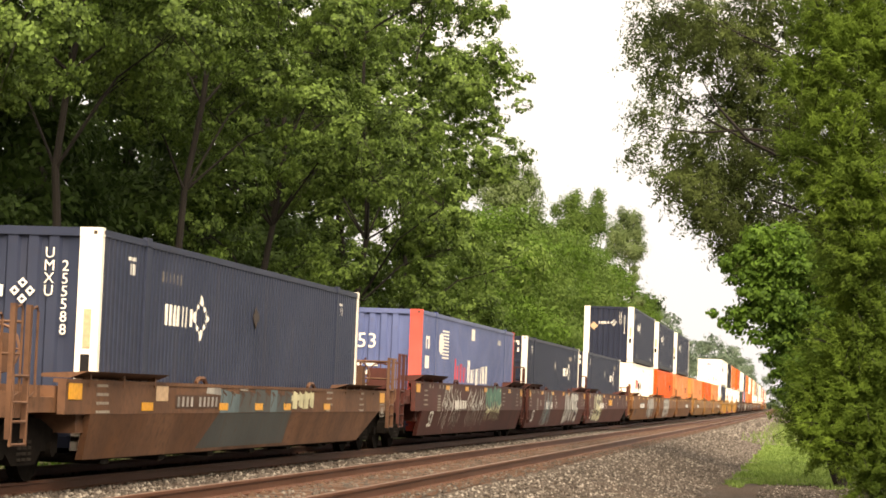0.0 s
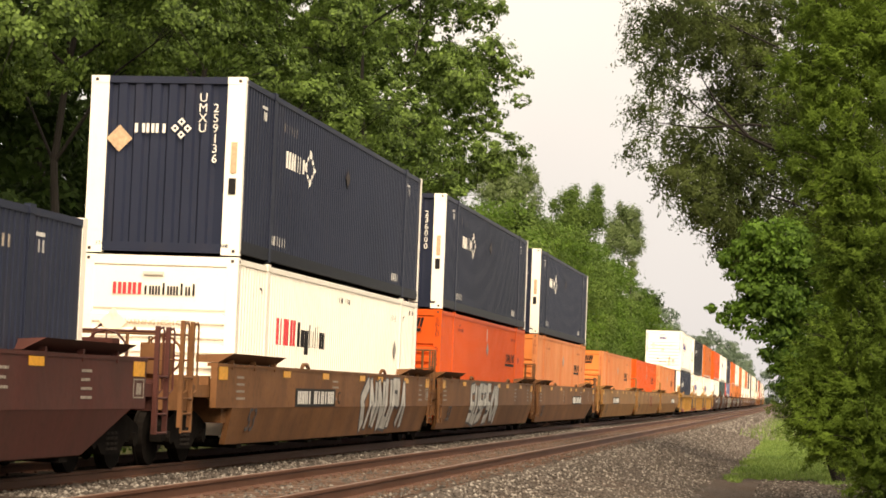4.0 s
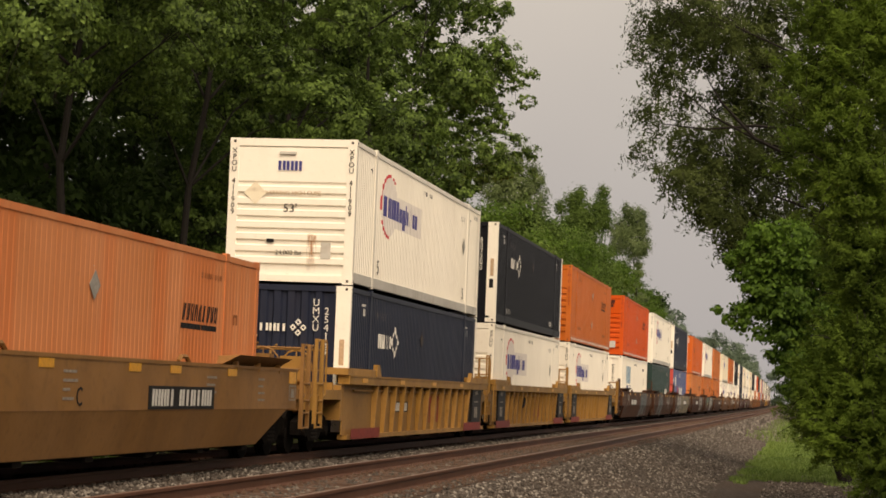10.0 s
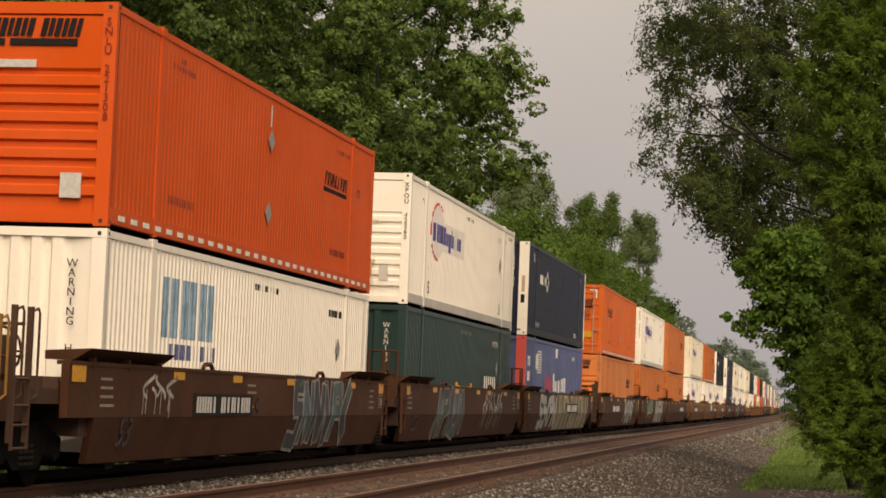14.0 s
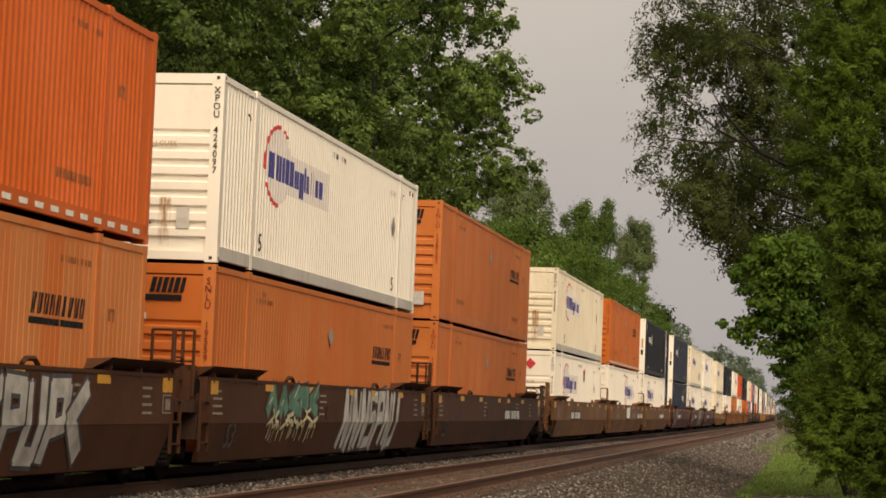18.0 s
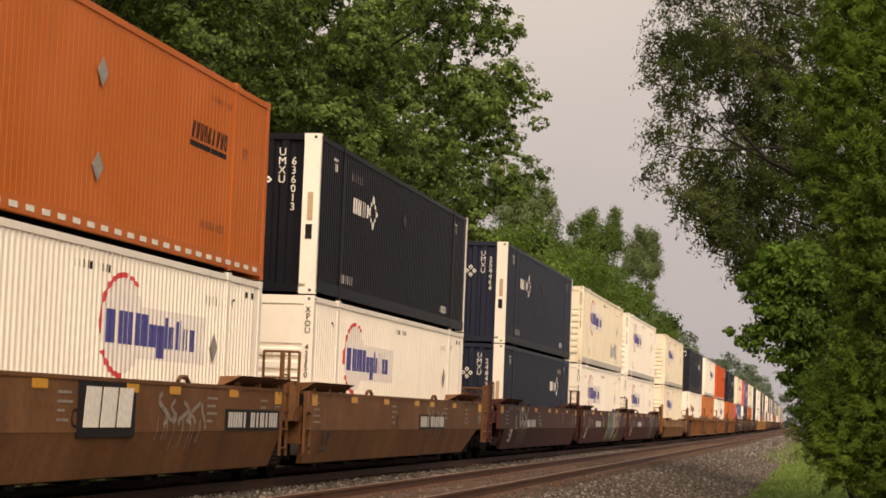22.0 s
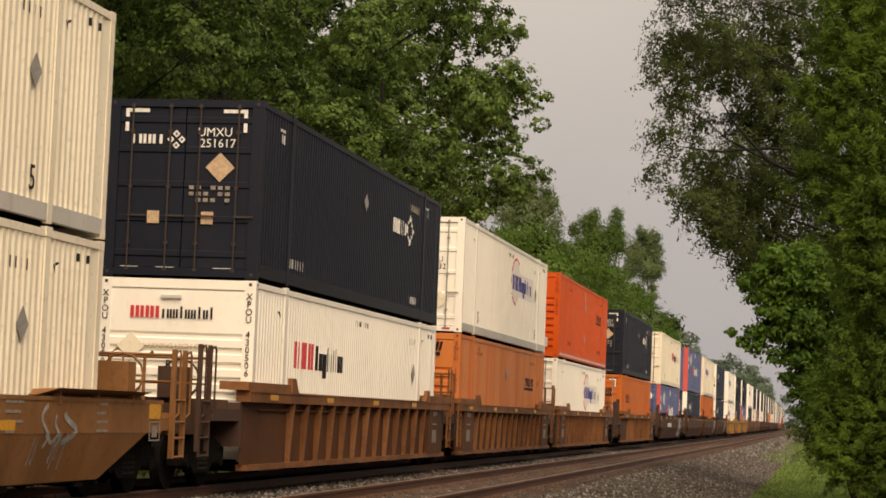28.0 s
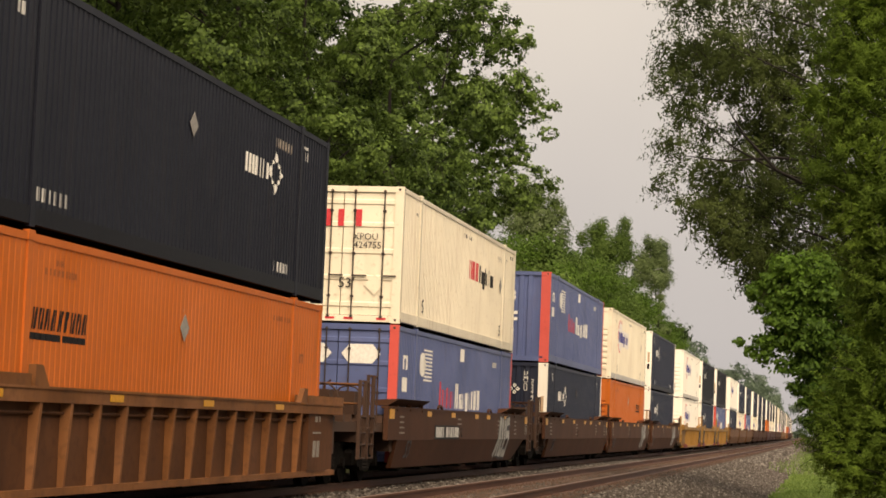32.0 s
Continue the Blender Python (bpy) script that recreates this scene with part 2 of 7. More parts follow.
def loose_stone(name, lo, mid, hi):
    m, n, l, b = nodes_of(name)
    g, r = n.new("ShaderNodeNewGeometry"), n.new("ShaderNodeValToRGB")
    r.color_ramp.elements[0].color, r.color_ramp.elements[1].color = rgba(lo), rgba(hi)
    e = r.color_ramp.elements.new(0.7)
    e.color = rgba(mid)
    l.new(g.outputs["Random Per Island"], r.inputs["Fac"])
    l.new(r.outputs[0], b.inputs["Base Color"])
    b.inputs["Roughness"].default_value = 0.85
    return m


M = {
    "navy": paint("navy_paint", (0.0155, 0.0205, 0.043), 0.48, (0.065, 0.05, 0.042), 0.18, 0.18, 0.3, spec=0.22),
    "black": paint("black_blue_paint", (0.006, 0.0065, 0.0115), 0.5, (0.035, 0.03, 0.028), 0.15, 0.14, 0.3, spec=0.18),
    "royal": paint("blue_paint", (0.085, 0.115, 0.27), 0.45, (0.12, 0.08, 0.07), 0.25, 0.3, 0.4),
    "red": paint("red_paint", (0.62, 0.085, 0.065), 0.45, (0.14, 0.06, 0.045), 0.25, 0.2),
    "orange": paint("bright_orange_paint", (0.62, 0.088, 0.008), 0.48, (0.25, 0.06, 0.02), 0.12, 0.12, 0.15, spec=0.1),
    "amber": paint("orange_paint", (0.53, 0.127, 0.012), 0.5, (0.24, 0.08, 0.025), 0.2, 0.22, 0.2, spec=0.2),
    "flame": paint("orange_red_paint", (0.60, 0.118, 0.012), 0.5, (0.25, 0.07, 0.025), 0.2, 0.2, 0.2, spec=0.2),
    "peach_end": paint("bright_orange_end_paint", (0.66, 0.205, 0.045), 0.5, (0.30, 0.10, 0.03), 0.25, 0.3, 0.2, spec=0.2),
    "apricot": paint("apricot_paint", (0.56, 0.165, 0.033), 0.55, (0.27, 0.09, 0.03), 0.22, 0.3, 0.25, spec=0.18, bands=0.4),
    "blush": paint("pinkish_faded_paint", (0.60, 0.225, 0.085), 0.6, (0.33, 0.13, 0.06), 0.25, 0.35, 0.25, spec=0.15, bands=0.5),
    "peach": paint("faded_orange_paint", (0.61, 0.215, 0.062), 0.55, (0.30, 0.11, 0.035), 0.25, 0.35, 0.25, spec=0.2, bands=0.75),
    "white": paint("white_paint", (0.89, 0.845, 0.755), 0.42, (0.34, 0.25, 0.17), 0.12, 0.14, 0.10),
    "cream": paint("cream_paint", (0.83, 0.755, 0.600), 0.5, (0.36, 0.21, 0.11), 0.40, 0.36, 0.2),
    "green": paint("dark_green_paint", (0.018, 0.045, 0.042), 0.42, (0.07, 0.06, 0.05), 0.2, 0.2),
    "grey": paint("grey_rail_paint", (0.56, 0.54, 0.50), 0.5, (0.18, 0.13, 0.09), 0.3, 0.3),
    "maroon": paint("maroon_paint", (0.080, 0.023, 0.018), 0.6, (0.036, 0.019, 0.015), 0.5, 0.6, 0.45, spec=0.2, worn=0.6),
    "tan": paint("tan_yellow_paint", (0.265, 0.128, 0.033), 0.55, (0.110, 0.056, 0.022), 0.4, 0.4, 0.4, spec=0.2, worn=0.55),
    "yellow": paint("yellow_paint", (0.36, 0.188, 0.036), 0.52, (0.14, 0.068, 0.026), 0.45, 0.5, 0.35, spec=0.2, worn=0.5),
    "brown": paint("brown_paint", (0.084, 0.030, 0.012), 0.65, (0.050, 0.022, 0.012), 0.6, 0.6, 0.5, spec=0.18, worn=0.75),
    "ochre": paint("brown_yellow_paint", (0.190, 0.082, 0.027), 0.62, (0.080, 0.037, 0.018), 0.6, 0.75, 0.45, spec=0.2, worn=0.8),
    "rusty": paint("patched_brown_paint", (0.170, 0.080, 0.040), 0.65, (0.060, 0.034, 0.025), 0.8, 0.85, 0.6, spec=0.2, worn=1.0),
    "honey": paint("honey_brown_paint", (0.270, 0.115, 0.030), 0.62, (0.110, 0.050, 0.020), 0.5, 0.6, 0.45, spec=0.2, worn=0.6),
    "mnavy": paint("faded_navy_paint", (0.026, 0.034, 0.066), 0.5, (0.06, 0.048, 0.042), 0.25, 0.25, 0.35, spec=0.22),
    "bnavy": paint("blackish_navy_paint", (0.0100, 0.0120, 0.0220), 0.5, (0.05, 0.04, 0.034), 0.18, 0.18, 0.3, spec=0.2),
    "steelgrey": plain("teal_grey_spray_paint", (0.165, 0.185, 0.160), 0.6, 0.3, 4),
    "mcream": plain("tan_cream_spray_paint", (0.36, 0.29, 0.18), 0.6, 0.25, 4),
    "mbrown": plain("grey_brown_spray_paint", (0.115, 0.085, 0.058), 0.6, 0.3, 4),
    "stain": stain("rust_run", (0.46, 0.22, 0.085)),
    "slate": paint("slate_patch_paint", (0.062, 0.070, 0.072), 0.6, (0.09, 0.055, 0.035), 0.6, 0.6, 0.5, spec=0.2),
    "umber": paint("umber_patch_paint", (0.070, 0.036, 0.023), 0.6, (0.05, 0.03, 0.02), 0.6, 0.6, 0.5, spec=0.2),
    "sprayv": plain("violet_spray_paint", (0.17, 0.12, 0.26), 0.55, 0.35, 3),
    "pcream": plain("cream_spray_paint", (0.48, 0.46, 0.30), 0.55, 0.3, 3),
    "rustrib": paint("rusty_brown_paint", (0.245, 0.094, 0.025), 0.62, (0.060, 0.025, 0.012), 0.5, 0.6, 0.45, spec=0.2, worn=0.75),
    "steel": paint("dark_steel", (0.055, 0.042, 0.036), 0.6, (0.10, 0.055, 0.035), 0.45, 0.4, 0.3, 0.3),
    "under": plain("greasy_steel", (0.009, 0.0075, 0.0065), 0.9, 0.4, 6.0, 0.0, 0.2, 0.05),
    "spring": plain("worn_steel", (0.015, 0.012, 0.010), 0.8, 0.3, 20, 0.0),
    "rail": paint("rusty_rail", (0.105, 0.047, 0.028), 0.6, (0.16, 0.075, 0.042), 0.5, 0.3, 0.35, 0.1, spec=0.2),
    "railtop": plain("worn_rail_head", (0.150, 0.092, 0.066), 0.45, 0.2, 14, 0.3, 0.05),
    "tie": paint("weathered_timber", (0.105, 0.060, 0.039), 0.85, (0.05, 0.035, 0.03), 0.5, 0.5, 0.5, 0.0, 0.6),
    "wmark": plain("white_marking", (0.74, 0.72, 0.67), 0.5, 0.12, 14),
    "kmark": plain("black_marking", (0.010, 0.009, 0.010), 0.6, 0.3, 14),
    "bmark": plain("blue_marking", (0.055, 0.055, 0.23), 0.45, 0.15, 14),
    "rmark": plain("red_marking", (0.55, 0.05, 0.06), 0.45, 0.15, 14),
    "ymark": plain("yellow_reflector", (0.58, 0.28, 0.02), 0.35, 0.2, 14),
    "lmark": plain("light_blue_marking", (0.20, 0.31, 0.42), 0.5, 0.3, 5),
    "pmark": plain("dull_placard", (0.30, 0.285, 0.265), 0.5, 0.2, 14),
    "gmark": plain("pale_grey_marking", (0.50, 0.49, 0.47), 0.5, 0.15, 14),
    "decal": plain("pale_decal", (0.70, 0.66, 0.63), 0.5, 0.06, 6),
    "dmark": plain("worn_marking", (0.24, 0.21, 0.18), 0.6, 0.4, 20),
    "tmark": plain("tan_placard", (0.48, 0.34, 0.22), 0.5, 0.2, 14),
    "scuffed": plain("scrubbed_paint", (0.40, 0.385, 0.36), 0.7, 0.35, 5),
    "dblue": plain("faded_blue_marking", (0.10, 0.12, 0.24), 0.5, 0.3, 10),
    "rust": plain("faint_rust_marking", (0.26, 0.085, 0.03), 0.6, 0.3, 10),
    "omark": plain("dark_red_marking", (0.20, 0.030, 0.022), 0.55, 0.25, 10),
    "spray": plain("silver_spray_paint", (0.40, 0.39, 0.365), 0.55, 0.35, 3),
    "sprayg": plain("green_spray_paint", (0.085, 0.20, 0.145), 0.55, 0.35, 3),
    "sprayb": plain("grey_blue_spray_paint", (0.085, 0.120, 0.135), 0.55, 0.35, 3),
    "sprayp": plain("pink_spray_paint", (0.42, 0.16, 0.26), 0.55, 0.35, 3),
    "sprayd": plain("grey_spray_paint", (0.27, 0.26, 0.245), 0.55, 0.45, 3),
    "sprayk": plain("black_spray_outline", (0.06, 0.06, 0.07), 0.55, 0.3, 3),
    "sprayl": plain("lime_spray_paint", (0.20, 0.32, 0.05), 0.55, 0.35, 3),
    # car paints with grime, and darkened for the shade between the ribs
    "shaded_grimy_yellow": paint("shaded_grimy_yellow_paint", (0.300, 0.155, 0.038), 0.6, (0.110, 0.056, 0.024), 0.4, 0.4, 0.4, spec=0.2, worn=0.7),
    "shaded_grimy_rustrib": paint("shaded_grimy_brown_paint", (0.118, 0.045, 0.016), 0.7, (0.040, 0.018, 0.010), 0.55, 0.6, 0.45, spec=0.15, worn=0.9),
    "bark": paint("grey_bark", (0.014, 0.011, 0.009), 0.9, (0.02, 0.017, 0.013), 0.6, 0.6, 0.5, 0, 0.9),
    "leaf_cotton": leafy("cottonwood_leaf", (0.015, 0.031, 0.008), (0.186, 0.284, 0.062), 0.34, 0.55, 0.85, 0.15),
    # leaf tone darkened to stand in for shade under the closed canopy
    "leaf_wood_shaded": leafy("shaded_woodland_leaf", (0.012, 0.024, 0.007), (0.058, 0.098, 0.022), 0.26, 0.6, 0.55, 0.12),
    "leaf_young": leafy("young_leaf", (0.035, 0.072, 0.010), (0.125, 0.215, 0.032), 0.4, 0.6, 0.55, 0.12),
    "leaf_elm": leafy("elm_leaf", (0.024, 0.036, 0.012), (0.100, 0.132, 0.038), 0.36, 0.7, 0.35, 0.1),
    "leaf_cedar": leafy("cedar_spray", (0.021, 0.042, 0.008), (0.182, 0.280, 0.037), 0.48, 0.8, 0.35, 0.15, 1.1),
    "leaf_mul": leafy("mulberry_leaf", (0.020, 0.048, 0.008), (0.130, 0.235, 0.031), 0.44, 0.55, 0.8, 0.15),
    "leaf_mid": leafy("mid_leaf", (0.038, 0.074, 0.015), (0.135, 0.205, 0.046), 0.38, 0.6, 0.55, 0.12),
    # paler, greyer leaves: the haze of distance is mixed into these two colours
    "leaf_pale_hazed": leafy("hazed_pale_leaf", (0.066, 0.102, 0.034), (0.175, 0.235, 0.088), 0.40),
    "leaf_far_hazed": leafy("hazed_far_leaf", (0.078, 0.118, 0.080), (0.145, 0.195, 0.130), 0.3),
    "grass": leafy("grass_blade", (0.075, 0.135, 0.022), (0.23, 0.33, 0.075), 0.4),
    "ground": stones("soil_and_weeds", ((0.060, 0.072, 0.026), (0.115, 0.125, 0.050), (0.085, 0.07, 0.042)), 9),
    "ballast": stones("crushed_stone", ((0.027, 0.021, 0.017), (0.087, 0.072, 0.062), (0.056, 0.034, 0.023)), 17),
    "ballast_oily_shaded": stones("oily_shaded_stone", ((0.014, 0.011, 0.009), (0.040, 0.033, 0.028), (0.020, 0.015, 0.012)), 17),
    "ballast_brown": stones("rust_stained_stone", ((0.046, 0.023, 0.0135), (0.102, 0.059, 0.038), (0.061, 0.030, 0.018)), 17),
    "stone_dark": loose_stone("grimy_stone", (0.026, 0.020, 0.016), (0.066, 0.053, 0.043), (0.155, 0.135, 0.115)),
    "stone": loose_stone("loose_stone", (0.032, 0.025, 0.020), (0.094, 0.077, 0.065), (0.27, 0.245, 0.215)),
}


# ---- mesh tools ----
class Build:
    """Collects corners and faces of one mesh."""

    def __init__(self):
        self.v, self.f = [], []

    def hexa(self, c):
        """Eight corners: the four of the bottom, then the four above them."""
        k = len(self.v)
        self.v += [tuple(p) for p in c]
        self.f += [(k + 3, k + 2, k + 1, k), (k + 4, k + 5, k + 6, k + 7), (k, k + 1, k + 5, k + 4), (k + 1, k + 2, k + 6, k + 5), (k + 2, k + 3, k + 7, k + 6), (k + 3, k, k + 4, k + 7)]
        return self

    def box(self, x0, x1, y0, y1, z0, z1):
        return self.hexa([(x0, y0, z0), (x1, y0, z0), (x1, y1, z0), (x0, y1, z0), (x0, y0, z1), (x1, y0, z1), (x1, y1, z1), (x0, y1, z1)])

    def strip(self, a, b):
        """A ruled sheet between two equally long lines of points."""
        k, n = len(self.v), len(a)
        self.v += [tuple(p) for p in a] + [tuple(p) for p in b]
        self.f += [(k + i, k + i + 1, k + n + i + 1, k + n + i) for i in range(n - 1)]
        return self

    def poly(self, pts):
        k = len(self.v)
        self.v += [tuple(p) for p in pts]
        self.f.append(tuple(range(k, k + len(pts))))
        return self

    def slab(self, pts, d):
        """A flat outline given depth by the vector d."""
        k, n = len(self.v), len(pts)
        self.v += [tuple(p) for p in pts] + [(p[0] + d[0], p[1] + d[1], p[2] + d[2]) for p in pts]
        self.f += [tuple(range(k + n - 1, k - 1, -1)), tuple(range(k + n, k + 2 * n))]
        self.f += [(k + i, k + (i + 1) % n, k + n + (i + 1) % n, k + n + i) for i in range(n)]
        return self

    def tube(self, pts, radii, sides=6):
        pts = [Vector(p) for p in pts]
        k = len(self.v)
        for i, p in enumerate(pts):
            d = (pts[min(i + 1, len(pts) - 1)] - pts[max(i - 1, 0)]).normalized()
            a = d.orthogonal().normalized()
            if abs(d.z) < 0.9:
                a = d.cross(Vector((0, 0, 1))).normalized()
            b = d.cross(a)
            for s in range(sides):
                q = p + (a * math.cos(2 * math.pi * s / sides) + b * math.sin(2 * math.pi * s / sides)) * radii[i]
                self.v.append(tuple(q))
        for i in range(len(pts) - 1):
            for s in range(sides):
                j = (s + 1) % sides
                self.f.append((k + i * sides + s, k + i * sides + j, k + (i + 1) * sides + j, k + (i + 1) * sides + s))
        self.f += [tuple(k + s for s in range(sides - 1, -1, -1)), tuple(k + (len(pts) - 1) * sides + s for s in range(sides))]
        return self

    def mesh(self, name, mat):
        me = bpy.data.meshes.new(name)
        me.from_pydata(self.v, [], self.f)
        me.materials.append(mat)
        me.update()
        return me


def part(name, data, parent, label="", at=None):
    """Links a mesh as one part under a thing or a part."""
    ob = new(name, data)
    ob.parent = parent
    if at is not None:
        ob.matrix_basis = at
    if label:
        ob["label"] = label
    return ob


SIDE = Matrix(((0, 0, 1, 0), (1, 0, 0, 0), (0, 1, 0, 0), (0, 0, 0, 1)))     # writing that faces +x and reads along +y
FRONT = Matrix(((1, 0, 0, 0), (0, 0, -1, 0), (0, 1, 0, 0), (0, 0, 0, 1)))    # writing that faces -y
TEXTS = {}


def text_mesh(body, size, mat, stretch=1.0):
    key = (body, size, mat.name, stretch)
    if key not in TEXTS:
        cu = bpy.data.curves.new("lettering", "FONT")
        cu.body, cu.size, cu.align_x, cu.align_y, cu.resolution_u, cu.space_line = body, size, "CENTER", "CENTER", 2, 0.82
        cu.extrude = 0.003
        ob = bpy.data.objects.new("lettering", cu)
        me = bpy.data.meshes.new_from_object(ob)
        me.materials.clear()
        me.materials.append(mat)
        bpy.data.objects.remove(ob)
        TEXTS[key] = me
    return TEXTS[key]


def write(body, size, mat, parent, at):
    return tagged(part("lettering", text_mesh(body, size, mat), parent, at=at), kind="stuff")


# ---- the line: two tracks, nearly straight, bending a little to one side far off ----
TRAIN_X, NEAR_X, NEAR_Z = -10.275, -5.80, 0.17


def bend(y):
    return -1.1e-5 * max(y - 60.0, 0.0) ** 2


def on_line(y, x0=TRAIN_X, z=0.0):
    """The pose of a thing whose front end stands y metres along the line."""
    ym = y + 8.0
    return pose(x0 + bend(ym) + 2.2e-5 * max(ym - 60.0, 0.0) * 8.0, y, z, 0, 0, math.degrees(2.2e-5 * max(ym - 60.0, 0.0)))


# ---- containers, 53 feet long ----
LEN, HW, HT, POST = 16.15, 1.295, 2.875, 1.98
SHARED = {}


def shared(key, make):
    if key not in SHARED:
        SHARED[key] = make()
    return SHARED[key]


RIB = {"apricot": 0.008, "blush": 0.007, "orange": 0.009, "amber": 0.008, "peach": 0.007, "navy": 0.014, "mnavy": 0.014, "bnavy": 0.014, "black": 0.011, "royal": 0.014, "green": 0.016}


def side_sheet(mat, sign, wall):
    """Corrugated side wall; how deep depends on the maker."""
    b, pts, pitch = Build(), [], 0.178
    deep = RIB.get(wall, 0.026)
    y = 0.16
    while y < LEN - 0.16 - pitch:
        for u, d in ((0.0, 0.0), (0.074, 0.0), (0.092, deep), (0.160, deep)):
            pts.append((y + u, d))
        y += pitch
    pts.append((LEN - 0.16, 0.0))
    lo = [(sign * (HW - 0.012 - d), u, 0.24) for u, d in pts]
    hi = [(sign * (HW - 0.012 - d), u, 2.80) for u, d in pts]
    if sign > 0:
        b.strip(lo, hi)
    else:
        b.strip(hi, lo)
    return b.mesh("side_panel", mat)


def rails(z0, z1):
    b = Build()
    for s in (-1, 1):
        b.box(min(s * HW, s * (HW - 0.09)), max(s * HW, s * (HW - 0.09)), 0.13, LEN - 0.13, z0, z1)
    return b


def post_mesh(mat, x, y, w, d):
    b = Build()
    sx, sy = (1 if x > 0 else -1), (1 if y < LEN / 2 else -1)
    x0, x1 = sorted((x, x - sx * w))
    y0, y1 = sorted((y, y + sy * d))
    b.box(x0, x1, y0, y1, 0.12, HT - 0.12)
    for z0, z1 in ((0.0, 0.12), (HT - 0.12, HT)):
        b.box(x0 - 0.004, x1 + 0.004, y0 - 0.004, y1 + 0.004, z0, z1)
    return b.mesh("corner_post", mat)


def lift_post(mat, s, y):
    b = Build()
    x0, x1 = sorted((s * (HW - 0.06), s * (HW + 0.006)))
    b.box(x0, x1, y - 0.075, y + 0.075, 0.02, HT - 0.10)
    b.box(x0, x1 + (0.01 if s > 0 else 0), y - 0.1, y + 0.1, HT - 0.10, HT + 0.012)
    return b.mesh("lifting_post", mat)


def ribbed_end(mat, y, face):
    """End wall pressed into level ribs under a smooth band."""
    b = Build()
    zs = [(0.16, 0.05), (0.30, 0.05)]
    z = 0.36
    while z < 1.92:
        zs += [(z, 0.05), (z + 0.03, 0.0), (z + 0.14, 0.0), (z + 0.165, 0.05)]
        z += 0.235
    zs += [(1.98, 0.05), (2.02, 0.015), (2.68, 0.015), (2.72, 0.05)]
    w = HW - 0.19
    a = [(-w, y + face * d, z) for z, d in zs]
    c = [(w, y + face * d, z) for z, d in zs]
    b.strip(c, a) if face > 0 else b.strip(a, c)
    b.box(-w, w, *sorted((y, y + face * 0.12)), 2.72, HT - 0.004)
    b.box(-w, w, *sorted((y, y + face * 0.12)), 0.03, 0.16)
    return b.mesh("end_panel", mat)


def corrugated_end(mat, y, face):
    b, pts, x = Build(), [], -(HW - 0.19)
    while x < HW - 0.19 - 0.28:
        pts += [(x, 0.0), (x + 0.13, 0.0), (x + 0.165, 0.045), (x + 0.245, 0.045)]
        x += 0.28
    pts.append((HW - 0.19, 0.0))
    a = [(u, y + face * (d + 0.02), 0.18) for u, d in pts]
    c = [(u, y + face * (d + 0.02), 2.76) for u, d in pts]
    b.strip(a, c) if face > 0 else b.strip(c, a)
    w = HW - 0.19
    b.box(-w, w, *sorted((y, y + face * 0.12)), 2.76, HT - 0.004)
    b.box(-w, w, *sorted((y, y + face * 0.12)), 0.03, 0.18)
    return b.mesh("end_panel", mat)


def door_leaf(mat, x0, x1, y):
    """One door leaf pressed into level ribs."""
    line = [(y + 0.045, 0.16)]
    for z in (0.32, 0.88, 1.44, 2.00, 2.48):
        line += [(y + 0.045, z), (y + 0.022, z + 0.02), (y + 0.022, z + 0.10), (y + 0.045, z + 0.12)]
    line += [(y + 0.045, 2.74), (y + 0.10, 2.74), (y + 0.10, 0.16)]
    return Build().slab([(x0, a, c) for a, c in line], (x1 - x0, 0, 0)).mesh("door", mat)


def lock_rod(mat, x, y):
    b = Build()
    b.tube([(x, y, 0.10), (x, y, 2.80)], [0.017, 0.017], 6)
    for z in (0.12, 0.55, 1.45, 2.35, 2.76):
        b.box(x - 0.032, x + 0.032, y - 0.012, y + 0.05, z - 0.024, z + 0.024)
    b.box(x - 0.02, x + 0.30, y - 0.03, y - 0.008, 0.97, 1.0)
    return b.mesh("lock_rod", mat)


def bars(row, mat, depth=0.006, name="marking"):
    """Flat marks: each (u0, u1, v0, v1[, lean]) in the plane of the writing."""
    b = Build()
    for r in row:
        u0, u1, v0, v1 = r[:4]
        k = r[4] if len(r) > 4 else 0.0
        b.slab([(u0, v0, 0), (u1, v0, 0), (u1 + k, v1, 0), (u0 + k, v1, 0)], (0, 0, depth))
    return b.mesh(name, mat)


def word(n, w, h, gap=0.22, lean=0.0, seed=1, low=0.0, at=0.0):
    """A small mark of upright bars, two to a place, of uneven width and height."""
    rng, out, p = random.Random(seed), [], w / n
    for i in range(n):
        u, hh = at - w / 2 + i * p, h * rng.choice((1.0, 1.0 - low, 1.0 - low))
        t = p * (1 - gap)
        if rng.random() < 0.35:
            out.append((u + t * 0.25, u + t * 0.65, 0, hh, lean * hh))
        else:
            out += [(u, u + t * 0.38, 0, hh, lean * hh), (u + t * 0.58, u + t * 0.96, 0, hh, lean * hh)]
    return out


def stems(cells, u, z, lean=0.0, fill=0.66):
    """A wordmark as plain upright bars from u on: each cell (width, foot, head, bars)."""
    out = []
    for w, lo, hi, n in cells:
        p = (w - 0.05) / n
        for i in range(n):
            a, c = u + i * p, u + i * p + p * fill
            out.append([(a + lean * lo, z + lo), (c + lean * lo, z + lo), (c + lean * hi, z + hi), (a + lean * hi, z + hi)])
        u += w
    return out


def oblong(u0, u1, z0, z1):
    return [(u0, z0), (u1, z0), (u1, z1), (u0, z1)]


def lifted(row, u, z):
    """The bars of a word, set down at u and z of a side."""
    return [[(u + a, z + lo), (u + c, z + lo), (u + c + k, z + hi), (u + a + k, z + hi)] for a, c, lo, hi, k in row]


